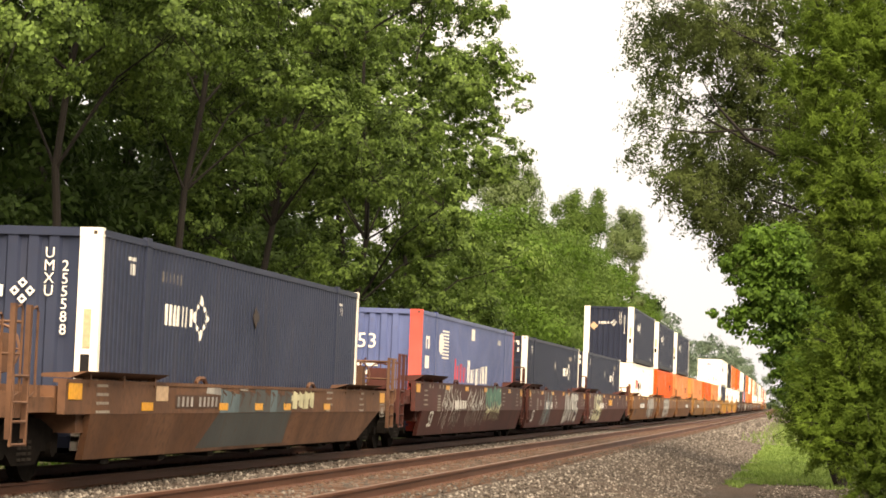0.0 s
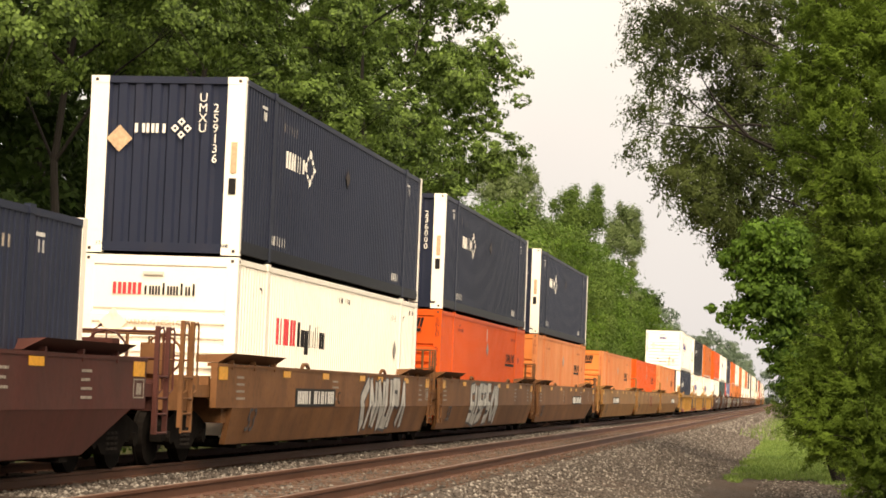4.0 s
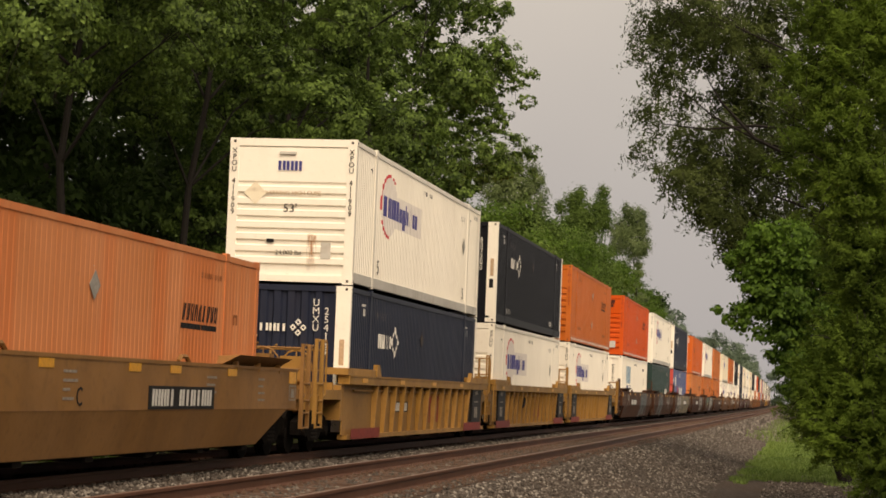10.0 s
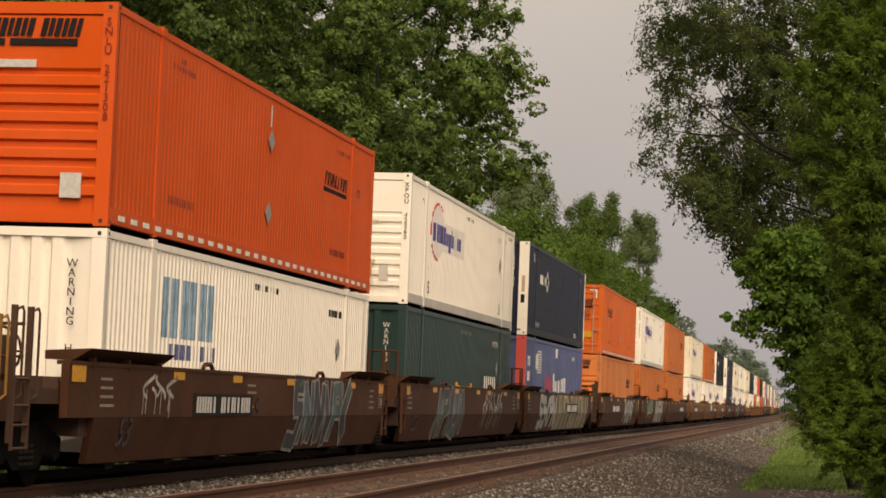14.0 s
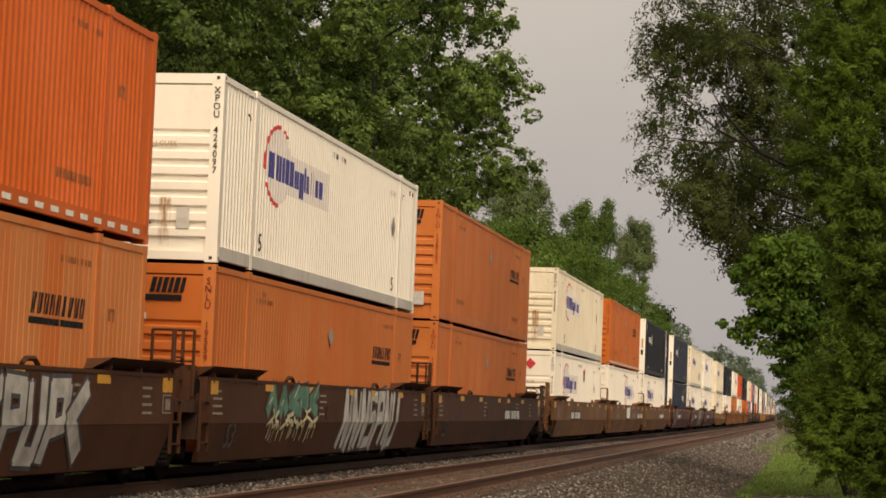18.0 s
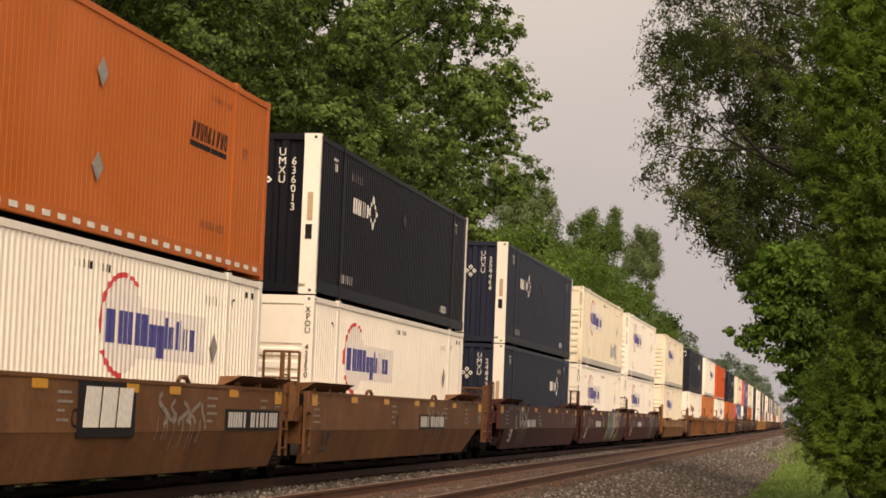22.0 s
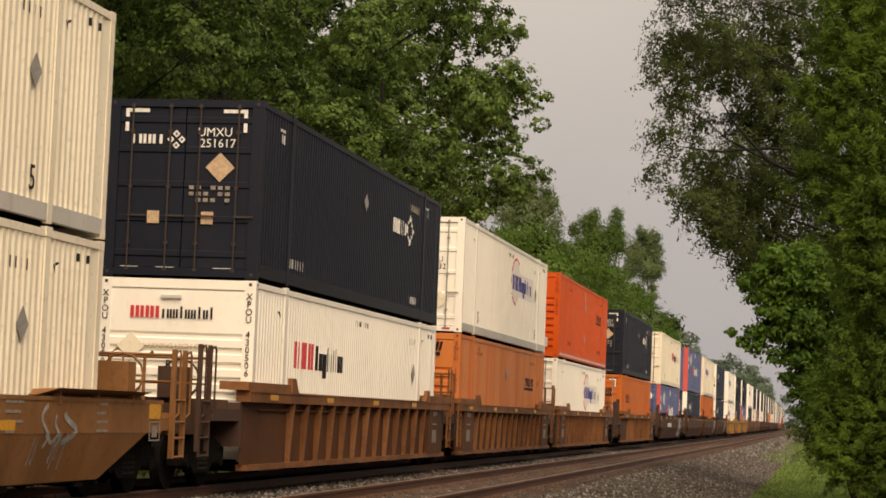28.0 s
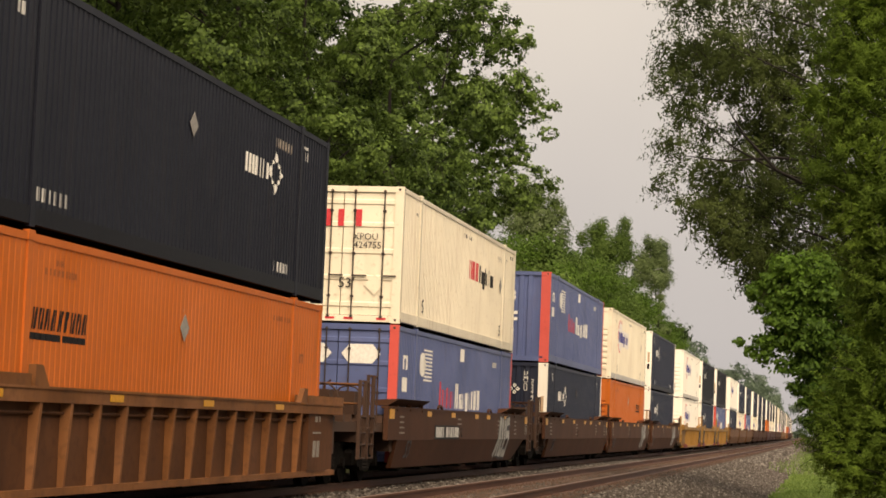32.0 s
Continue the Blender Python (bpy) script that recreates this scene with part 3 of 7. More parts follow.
def oval(u, z, ru, rz, n=28):
    return [(u + ru * math.cos(2 * math.pi * i / n), z + rz * math.sin(2 * math.pi * i / n)) for i in range(n)]


def arc(u, z, ru, rz, a0, a1, thick, n=16):
    """A bow of short pieces, from angle a0 to a1."""
    out = []
    for i in range(n):
        p, q = a0 + (a1 - a0) * i / n, a0 + (a1 - a0) * (i + 1) / n
        f = 1 - thick
        out.append([(u + f * ru * math.cos(p), z + f * rz * math.sin(p)), (u + ru * math.cos(p), z + rz * math.sin(p)), (u + ru * math.cos(q), z + rz * math.sin(q)), (u + f * ru * math.cos(q), z + f * rz * math.sin(q))])
    return out


def star(u, z, ru, rz):
    """The emblem: four kites round an open lozenge."""
    out = []
    for i in range(4):
        a = math.pi / 2 * i
        dx, dz = math.cos(a), math.sin(a)

        def at(f, g):
            return (u + ru * (f * dx - g * dz), z + rz * (f * dz + g * dx))
        out += [[at(1.0, 0), at(0.60, 0.30), at(0.48, 0.07), at(0.62, 0)], [at(0.62, 0), at(0.48, -0.07), at(0.60, -0.30), at(1.0, 0)]]
        out.append([at(0.58, 0.34), at(0.34, 0.58), at(0.24, 0.44), at(0.44, 0.24)])
    return out


def clip_to(poly, axis, limit, above):
    """The part of an outline on one side of a straight line."""
    out = []
    for p, q in zip(poly, poly[1:] + poly[:1]):
        ip, iq = (p[axis] >= limit) == above, (q[axis] >= limit) == above
        if ip:
            out.append(p)
        if ip != iq:
            f = (limit - p[axis]) / (q[axis] - p[axis])
            out.append((p[0] + f * (q[0] - p[0]), p[1] + f * (q[1] - p[1])))
    return out


PITCH = 0.178


def wrapped(polys, deep, mat, lift=0.004):
    """Paint laid over the corrugated side, in the planes of its folds."""
    b = Build()
    for poly in polys:
        area = sum(p[0] * q[1] - q[0] * p[1] for p, q in zip(poly, poly[1:] + poly[:1]))
        poly = poly if area > 0 else poly[::-1]
        k0, k1 = int((min(p[0] for p in poly) - 0.16) // PITCH), int((max(p[0] for p in poly) - 0.16) // PITCH)
        for k in range(k0, k1 + 1):
            for a, c, da, dc in ((0.0, 0.074, 0, 0), (0.074, 0.092, 0, deep), (0.092, 0.160, deep, deep), (0.160, PITCH, deep, 0)):
                a0, c0 = 0.16 + k * PITCH + a, 0.16 + k * PITCH + c
                q = clip_to(poly, 0, a0, True)
                q = clip_to(q, 0, c0, False) if len(q) > 2 else q
                if len(q) > 2:
                    b.poly([(HW - 0.012 + lift - (da + (dc - da) * (u - a0) / (c0 - a0)), u, z) for u, z in q])
    return b.mesh("marking", mat)


def knot(mat, s):
    """The small emblem: four open lozenges set round an open lozenge."""
    b = Build()
    for cx, cy in ((0, 1), (1, 0), (0, -1), (-1, 0)):
        c, q, h = (cx * 0.62 * s, cy * 0.62 * s), 0.40 * s, 0.17 * s
        out = [(c[0] + q, c[1]), (c[0], c[1] + q), (c[0] - q, c[1]), (c[0], c[1] - q)]
        inn = [(c[0] + h, c[1]), (c[0], c[1] + h), (c[0] - h, c[1]), (c[0], c[1] - h)]
        k = len(b.v)
        b.v += [(*p, 0.006) for p in out] + [(*p, 0.006) for p in inn] + [(*p, 0.0) for p in out]
        for i in range(4):
            j = (i + 1) % 4
            b.f += [(k + i, k + j, k + 4 + j, k + 4 + i), (k + 8 + i, k + 8 + j, k + j, k + i)]
    return b.mesh("emblem", mat)


def lozenge(mat, s, squash=1.0):
    return Build().slab([(s * squash, 0, 0), (0, s, 0), (-s * squash, 0, 0), (0, -s, 0)], (0, 0, 0.006)).mesh("placard", mat)


def on_side(u, z):
    return Matrix.Translation((HW + 0.003, u, z)) @ SIDE


def on_front(x, z, y=-0.004):
    return Matrix.Translation((x, y, z)) @ FRONT


def container(style, wall, label, door=False, swap=False, number="", posts=None, foot=None, dashes=False, far=False):
    """One container, its front end at y = 0; door: the door end faces forward."""
    ob = tagged(new("shipping_container"), label, "container", "containers on the train")
    w, pm = M[wall], M[posts or wall]
    part("side_panel", shared(("side", wall, 1), lambda: side_sheet(w, 1, wall)), ob)
    part("side_panel", shared(("side", wall, -1), lambda: side_sheet(w, -1, wall)), ob)
    part("roof", shared(("roof", wall), lambda: Build().box(-HW + 0.02, HW - 0.02, 0.1, LEN - 0.1, HT - 0.07, HT - 0.03).mesh("roof", w)), ob)
    part("floor", shared(("floor",), lambda: Build().box(-HW + 0.1, HW - 0.1, 0.1, LEN - 0.1, 0.12, 0.17).mesh("floor", M["under"])), ob)
    part("top_rail", shared(("top", wall), lambda: rails(HT - 0.11, HT - 0.02).mesh("top_rail", w)), ob)
    fm = M[foot or wall]
    part("bottom_rail", shared(("foot", foot or wall), lambda: rails(0.05, 0.25).mesh("bottom_rail", fm)), ob, "grey bottom rail" if foot == "grey" else "")
    for s in (-1, 1):
        for y in (POST, LEN - POST):
            part("lifting_post", shared(("lift", wall, s, y), lambda: lift_post(w, s, y)), ob)
    wide = 0.30 if (posts and posts != wall and not door) else 0.19
    for x in (-HW, HW):
        for y in (0.0, LEN):
            dd = 0.10 if y == 0 else 0.16
            part("corner_post", shared(("post", posts or wall, x, y, wide), lambda: post_mesh(pm, x, y, wide if y == 0 else 0.19, dd)), ob, "white corner post" if posts == "white" else "")
    ends = corrugated_end if style in ("navy", "hub", "rail") else ribbed_end
    part("end_panel", shared(("end", wall, style, "far"), lambda: ends(w, LEN, -1)), ob)
    if door:
        for x0, x1 in ((-HW + 0.17, -0.01), (0.01, HW - 0.17)):
            d = part("door", shared(("door", wall, x0), lambda: door_leaf(w, x0, x1, 0.0)), ob)
            if not far:
                for x in (x0 + 0.24, x1 - 0.24):
                    rm = M["pmark"] if style in ("orange", "white") else M["steel"]
                    part("lock_rod", shared(("rod", rm.name, round(x, 2)), lambda: lock_rod(rm, x, 0.0)), d, "steel lock rod")
        part("door_header", shared(("dhead", wall), lambda: Build().box(-HW + 0.17, HW - 0.17, 0.0, 0.12, 2.75, HT - 0.004).mesh("door_header", w)), ob)
        part("door_sill", shared(("dsill", wall), lambda: Build().box(-HW + 0.17, HW - 0.17, 0.0, 0.12, 0.02, 0.15).mesh("door_sill", w)), ob)
    else:
        ew = M["peach_end"] if wall in ("peach", "blush") else w
        part("end_panel", shared(("end", wall, style, "near"), lambda: ends(ew, 0.0, 1)), ob)
    if not far:
        def holes():
            b = Build()
            for z in (0.04, HT - 0.09):
                b.box(HW - 0.02, HW + 0.006, 0.06, 0.11, z, z + 0.05)
                for x in (HW - 0.12, -HW + 0.07):
                    b.box(x, x + 0.05, -0.006, 0.02, z, z + 0.05)
            return b.mesh("casting_hole", M["steel"])
        part("casting_hole", shared(("holes",), holes), ob)["kind"] = "stuff"
        if posts == "white" and not door:
            part("label", shared(("plab",), lambda: bars([(-0.06, 0.06, 0, 0.26)], M["kmark"])), ob, "black post label", on_front(HW - 0.16, 0.98, -0.006))
            part("label", shared(("plab2",), lambda: bars([(-0.05, 0.05, 0, 0.5)], M["tmark"])), ob, "tan post label", on_front(HW - 0.15, 1.32, -0.006))
    if dashes:
        def dash():
            return bars([(u, u + 0.26, 0.08, 0.15) for u in np.arange(0.4, LEN - 0.4, 0.52)], M["wmark"])
        part("reflective_tape", shared(("dash",), dash), ob, "white reflective dashes", on_side(0, 0.02))["kind"] = "stuff"

    def mk(key, make, at, name="marking", lab=""):
        p = part(name, shared(key, make), ob, lab, at)
        if name in ("marking", "emblem", "graffiti"):
            p["kind"] = "stuff"

    back = door or swap
    deep = RIB.get(wall, 0.026)

    def side(key, polys, mat, name="marking", lab="", lift=0.004):
        """Paint on the side that the eye sees."""
        p = part(name, shared((key, deep, back), lambda: wrapped(polys, deep, M[mat], lift)), ob, lab)
        if name in ("marking", "emblem", "decal", "graffiti"):
            p["kind"] = "stuff"

    if style == "navy":
        u0 = 10.72 if back else 2.9
        side("nword", stems(((0.24, 0, 0.30, 1), (0.20, 0, 0.30, 1), (0.40, 0, 0.30, 2), (0.40, 0, 0.30, 2), (0.26, 0.02, 0.28, 1)), u0, 1.73, 0.06, 0.7), "wmark", "emblem", "white company mark")
        side("nstar", star(u0 + 1.85, 1.90, 0.46, 0.36), "wmark", "emblem", "white lozenge emblem")
        side("nnum", lifted(word(6, 1.1, 0.15, 0.36, 0, 8), 3.25 if not back else 13.1, 2.33), "dmark")
        for u in (1.33, LEN - 1.6):
            side("nseven%d" % u, [oblong(u - 0.16, u + 0.16, 2.53, 2.58), oblong(u - 0.10, u - 0.01, 2.34, 2.49), oblong(u + 0.04, u + 0.13, 2.34, 2.49)], "gmark")
        side("nfeet", lifted(word(6, 1.1, 0.16, 0.36, 0, 11), 2.65, 0.33) + lifted(word(5, 0.95, 0.16, 0.36, 0, 12), 13.15, 0.33), "gmark")
        mk(("nplac", door), lambda: lozenge(M["pmark" if door else "steel"], 0.18, 1.1), on_side(7.95, 2.04), "placard", "grey placard holder")
        if not door:
            mk(("nfw",), lambda: bars(word(4, 0.62, 0.15, 0.2, 0, 5), M["wmark"]), on_front(-0.25, 1.95), "emblem", "white company mark")
            mk(("nfk",), lambda: knot(M["wmark"], 0.17), on_front(0.25, 2.03), "emblem")
            mk(("nfp",), lambda: lozenge(M["tmark"], 0.22), on_front(-0.78, 1.85), "placard", "tan placard")
            if not far:
                write("U\nM\nX\nU", 0.20, M["wmark"], ob, on_front(0.60, 2.28, -0.004))
        else:
            mk(("ndw",), lambda: bars(word(4, 0.62, 0.15, 0.2, 0, 5), M["wmark"]), on_front(-0.62, 2.15, 0.02), "emblem", "white company mark")
            mk(("ndk",), lambda: knot(M["wmark"], 0.15), on_front(-0.15, 2.22, 0.02), "emblem")
            mk(("ndp",), lambda: lozenge(M["tmark"], 0.24), on_front(0.60, 1.78, 0.02), "placard", "tan placard")
            mk(("ndt",), lambda: bars([(-0.35 + 0.12 * k, -0.27 + 0.12 * k, 0.1 * i, 0.1 * i + 0.06) for i in range(3) for k in range(6) if (i + k) % 4], M["dmark"]), on_front(0.45, 1.22, 0.02))
            for x in (-0.58, 0.32):
                mk(("ndb",), lambda: bars([(-0.1, 0.1, 0, 0.2)], M["tmark"]), on_front(0.1 + x, 0.86, 0.02), "label")
            mk(("ndhook",), lambda: bars([(-1.02, -0.62, 2.66, 2.72), (-1.02, -0.96, 2.35, 2.66), (0.62, 1.02, 2.66, 2.72), (0.96, 1.02, 2.35, 2.66), (-1.0, -0.7, 0.1, 0.16), (-0.4, -0.1, 0.1, 0.16), (0.55, 0.85, 0.1, 0.16)], M["wmark"]), on_front(0, 0.0, 0.03))
    elif style == "orange":
        u0 = 2.15 if back else 11.9
        side("oword", stems([(0.21, 0, 0.25, 2 if i != 5 else 1) for i in range(9)], u0, 1.78, 0.25, 0.72), "kmark", "emblem", "black company mark")
        side("oline", [oblong(u0 - 0.03, u0 + 0.98, 1.66, 1.74), oblong(u0 + 1.03, u0 + 1.84, 1.66, 1.74)], "kmark", "emblem")
        mk(("oplac",), lambda: lozenge(M["pmark"], 0.19, 1.1), on_side(7.97, 2.07), "placard", "grey placard holder")
        side("odrip", [oblong(7.93, 7.99, 2.30, 2.66)] if wall == "orange" else [oblong(7.95, 7.97, 2.3, 2.32)], "gmark")
        if dashes:
            mk(("oplac",), lambda: lozenge(M["pmark"], 0.19, 1.1), on_side(7.95, 0.88), "placard", "grey placard holder")
        ink = "omark" if wall == "orange" else "rust"
        side("onum" + ink, lifted(word(5, 0.30, 0.07, 0.2, 0, 23), 3.0, 2.54) + lifted(word(8, 1.1, 0.08, 0.3, 0, 24), 3.05, 2.42) + lifted(word(8, 1.15, 0.08, 0.3, 0, 25), 13.4, 2.44), ink)
        side("ofoot" + ink, lifted(word(7, 1.25, 0.12, 0.3, 0, 26), 13.2, 0.53) + lifted(word(7, 1.25, 0.12, 0.3, 0, 27), 3.2, 0.53), ink)
        side("osmall" + ink, [oblong(14.70, 14.93, 1.92, 1.96), oblong(14.70, 14.76, 1.80, 1.92), oblong(14.87, 14.93, 1.80, 1.92)], ink)
        if not door:
            mk(("ofw",), lambda: bars([(a, c, lo, hi, k) for i in range(9) for a, c, lo, hi, k in ((-0.84 + i * 0.185, -0.765 + i * 0.185, 0, 0.23, 0.05), (-0.74 + i * 0.185, -0.68 + i * 0.185, 0, 0.23, 0.05)) if i != 5 or a < 0.12], M["kmark"]), on_front(0.0, 2.43), "emblem", "black company mark")
            mk(("ofl",), lambda: bars([(-0.92, -0.20, 0, 0.085), (-0.13, 0.78, 0, 0.085)], M["kmark"]), on_front(0.0, 2.31), "emblem")
            mk(("ofp",), lambda: bars([(-0.27, 0.27, 0, 0.10)], M["gmark"]), on_front(-0.03, 2.02), "label", "white label")
            mk(("ofd",), lambda: Build().box(-0.14, 0.14, 0, 0.32, -0.01, 0.012).mesh("latch_plate", M["gmark"]), on_front(0.78, 0.35), "latch_plate", "grey latch plate")
            if wall == "orange" and dashes:
                for z in (1.74, 0.50):
                    mk(("ofz",), lambda: lozenge(M["gmark"], 0.22), on_front(-0.80, z, -0.006), "placard", "silver placard holder")
        else:
            mk(("odw",), lambda: bars(word(9, 1.7, 0.26, 0.14, 0.12, 33), M["kmark"]), on_front(0.0, 2.02, 0.02), "emblem", "black company mark")
            mk(("odl",), lambda: bars([(-0.85, 0.85, 0, 0.06)], M["kmark"]), on_front(0, 1.92, 0.02), "emblem")
            for x, z in ((-0.83, 1.62), (-0.83, 0.75)):
                mk(("odp",), lambda: lozenge(M["gmark"], 0.26), on_front(x, z, 0.02), "placard", "grey placard")
            for x in (-0.4, 0.2):
                mk(("odb",), lambda: bars([(-0.1, 0.1, 0, 0.28)], M["pmark"]), on_front(0.1 + x, 0.68, 0.02), "label")
            mk(("ody",), lambda: bars([(0, 0.38, 0, 0.26)], M["ymark"]), on_front(0.5, 0.68, 0.02), "label", "yellow label")
            mk(("odh",), lambda: bars([(-1.02, -0.72, 2.62, 2.67), (-1.02, -0.97, 2.32, 2.62), (0.72, 1.02, 2.62, 2.67), (0.97, 1.02, 2.32, 2.62)], M["wmark"]), on_front(0, 0.0, 0.02))
            mk(("odt",), lambda: bars([(-0.35 + 0.12 * k, -0.27 + 0.12 * k, 0.11 * i, 0.11 * i + 0.06) for i in range(2) for k in range(6)], M["omark"]), on_front(0.4, 1.4, 0.02))
    elif style in ("white", "whitered"):
        u0 = 5.72 if back else 0.0
        if style == "white":
            low_ = ((0.34, 0, 0.43, 1), (0.36, 0, 0.31, 2), (0.36, -0.14, 0.31, 2), (0.15, 0, 0.43, 1), (0.32, 0, 0.31, 2), (0.20, 0, 0.40, 1), (0.15, 0, 0.43, 1), (0.32, 0, 0.31, 2), (0.34, 0, 0.31, 2))
            side("wpatch", [oblong(u0 + 4.2, u0 + 7.4, 1.45, 2.14)], "decal", "decal", "pale grey patch", 0.002)
            side("wdisc", [oval(u0 + 3.58, 1.86, 0.86, 0.63)], "decal", "decal", "pale grey disc", 0.003)
            side("wword", stems(((0.50, 0, 0.43, 2), (0.44, 0, 0.43, 2), (0.54, 0, 0.43, 2)) + low_, u0 + 2.88, 1.62, 0.0, 0.86), "bmark", "emblem", "blue company mark", 0.005)
            side("wring", arc(u0 + 3.58, 1.86, 0.96, 0.69, 1.45, 3.35, 0.10) + arc(u0 + 3.58, 1.86, 0.96, 0.69, 3.7, 4.75, 0.10, 9) + arc(u0 + 3.58, 1.86, 0.96, 0.69, 0.95, 1.3, 0.08, 3), "rmark", "emblem", "red bow", 0.006)
        else:
            side("xred", stems(((0.46, 0, 0.46, 2), (0.46, 0, 0.46, 2), (0.50, 0, 0.46, 2)), u0 + 2.8, 1.56, 0.0, 0.8), "rmark", "emblem", "red company mark")
            side("xblack", stems(((0.32, 0, 0.44, 1), (0.32, 0, 0.31, 2), (0.32, -0.13, 0.31, 2), (0.15, 0, 0.43, 1), (0.30, 0, 0.31, 2), (0.20, 0, 0.40, 1), (0.15, 0, 0.43, 1), (0.30, 0, 0.31, 2), (0.30, 0, 0.31, 2)), u0 + 4.28, 1.56, 0.0, 0.76), "kmark", "emblem", "black company mark")
        side("wwarn", lifted(word(11, 1.55, 0.10, 0.4, 0, 48), 8.15, 2.50), "kmark")
        side("wnum", lifted(word(6, 1.05, 0.13, 0.36, 0, 49), 13.2, 2.34), "kmark")
        for u in (1.65, 14.5):
            side("wv%d" % u, [[(u - 0.10, 2.47), (u - 0.03, 2.36), (u + 0.01, 2.36), (u - 0.06, 2.47)], [(u - 0.03, 2.36), (u + 0.10, 2.50), (u + 0.06, 2.50), (u - 0.03, 2.40)]], "kmark")
        side("wtick", [oblong(15.25, 15.31, 2.56, 2.66), oblong(15.6, 15.66, 2.56, 2.66)], "kmark")
        mk(("wplac",), lambda: lozenge(M["pmark"], 0.21, 0.9), on_side(13.48, 1.72), "placard", "grey placard holder")
        if not far:
            for u in (2.5, LEN - 2.6):
                write("5", 0.42, M["kmark"], ob, on_side(u, 0.48))
        if not door:
            mk(("wfw", style), lambda: bars(word(3, 0.50, 0.19, 0.10, 0, 54), M["bmark"] if style == "white" else M["rmark"]), on_front(-0.04 if style == "white" else -0.52, 2.24), "emblem", "company mark")
            if style == "whitered":
                mk(("xfw",), lambda: bars(word(9, 0.90, 0.19, 0.15, 0, 52, 0.25), M["kmark"]), on_front(0.19, 2.24), "emblem", "black company mark")
            mk(("wfp",), lambda: lozenge(M["cream"], 0.23), on_front(-0.74, 1.78), "placard", "cream placard")
            mk(("wfd",), lambda: Build().box(-0.10, 0.10, 0, 0.32, -0.01, 0.012).mesh("latch_plate", M["grey"]), on_front(0.74, 0.50), "latch_plate", "grey latch plate")
            mk(("wfs",), lambda: bars([(-0.17, -0.02, 0, 0.07)], M["kmark"]), on_front(-0.30, 0.80), "marking")
            mk(("wft",), lambda: Build().box(-0.17, 0.17, 0, 0.05, 0, 0.03).mesh("handle", M["grey"]), on_front(-0.1, 2.56), "handle")
            if not far:
                write("53'", 0.24, M["kmark"], ob, on_front(-0.02, 1.48, 0.0))
                write("WARNING HIGH CUBE", 0.115, M["tmark"], ob, on_front(0.0, 1.79, 0.0))
                write("24,000 lbs", 0.13, M["kmark"], ob, on_front(-0.02, 0.60, 0.0))
        else:
            mk(("wdw", style), lambda: bars(word(3, 1.15, 0.36, 0.16, 0, 55, 0), M["bmark"] if style == "white" else M["rmark"]), on_front(0.0, 2.02, 0.02), "emblem", "company mark")
            mk(("wdp",), lambda: lozenge(M["cream"], 0.22), on_front(0.72, 0.80, 0.02), "placard", "cream placard")
            mk(("wdr",), lambda: bars([(-1.0, -0.8, 0, 0.05), (-0.3, -0.1, 0, 0.05), (0.1, 0.3, 0, 0.05), (0.8, 1.0, 0, 0.05)], M["rmark"]), on_front(0, 0.06, 0.0), "reflective_tape", "red reflective tape")
            if not far:
                write("53'", 0.30, M["kmark"], ob, on_front(0.12, 0.82, 0.02))
    elif style == "hub":
        side("hmoon", [oblong(3.0, 4.0 + 0.05 * (i % 2), 1.78 + i * 0.083, 1.82 + i * 0.083) for i in range(9)] + [oval(2.85, 2.14, 0.36, 0.27, 14)], "wmark", "emblem", "white banded emblem")
        side("hred", stems(((0.45, 0, 0.60, 1), (0.55, 0, 0.42, 2), (0.55, 0, 0.48, 2), (0.5, 0, 0.40, 2)), 5.0, 1.22, 0.0, 0.5), "rmark", "graffiti", "red sprayed letters")
        side("hword", stems(((0.60, 0, 0.60, 2), (0.45, 0, 0.36, 2), (0.45, 0, 0.38, 2), (0.45, -0.06, 0.40, 2), (0.42, 0, 0.42, 2), (0.40, 0, 0.46, 1), (0.5, 0, 0.48, 2), (0.5, 0, 0.5, 2)), 7.1, 1.22, 0.05, 0.6), "wmark", "graffiti", "white sprayed letters")
        side("hsquare", [oblong(7.65, 8.25, 2.37, 2.68), oblong(0.65, 1.15, 1.50, 1.80), oblong(0.68, 0.82, 1.97, 2.27), oblong(1.0, 1.14, 1.97, 2.27), oblong(0.8, 1.02, 2.20, 2.27)], "wmark")
        side("hnum", lifted(word(4, 0.7, 0.14, 0.3, 0, 64), 13.1, 2.38), "gmark")
        if door:
            mk(("hdh",), lambda: Build().slab([(-0.42, 0, 0), (-0.25, 0.2, 0), (0.25, 0.2, 0), (0.42, 0, 0), (0.25, -0.2, 0), (-0.25, -0.2, 0)], (0, 0, 0.006)).mesh("decal", M["wmark"]), on_front(0.5, 2.25, 0.02), "decal", "white six-sided decal")
            mk(("hdh2",), lambda: Build().slab([(-0.42, 0, 0), (-0.25, 0.2, 0), (0.25, 0.2, 0), (0.42, 0, 0), (0.25, -0.2, 0), (-0.25, -0.2, 0)], (0, 0, 0.006)).mesh("decal", M["wmark"]), on_front(-0.55, 2.25, 0.02), "decal", "white six-sided decal")
        else:
            write("53", 0.50, M["wmark"], ob, on_front(-0.02, 2.08, 0.0))
            mk(("hfn",), lambda: bars([(-0.30, -0.02, 0, 0.10), (0.08, 0.36, 0, 0.10), (-0.30, -0.02, 0.2, 0.30), (0.08, 0.36, 0.2, 0.3)], M["wmark"]), on_front(-0.1, 1.3, 0.0))
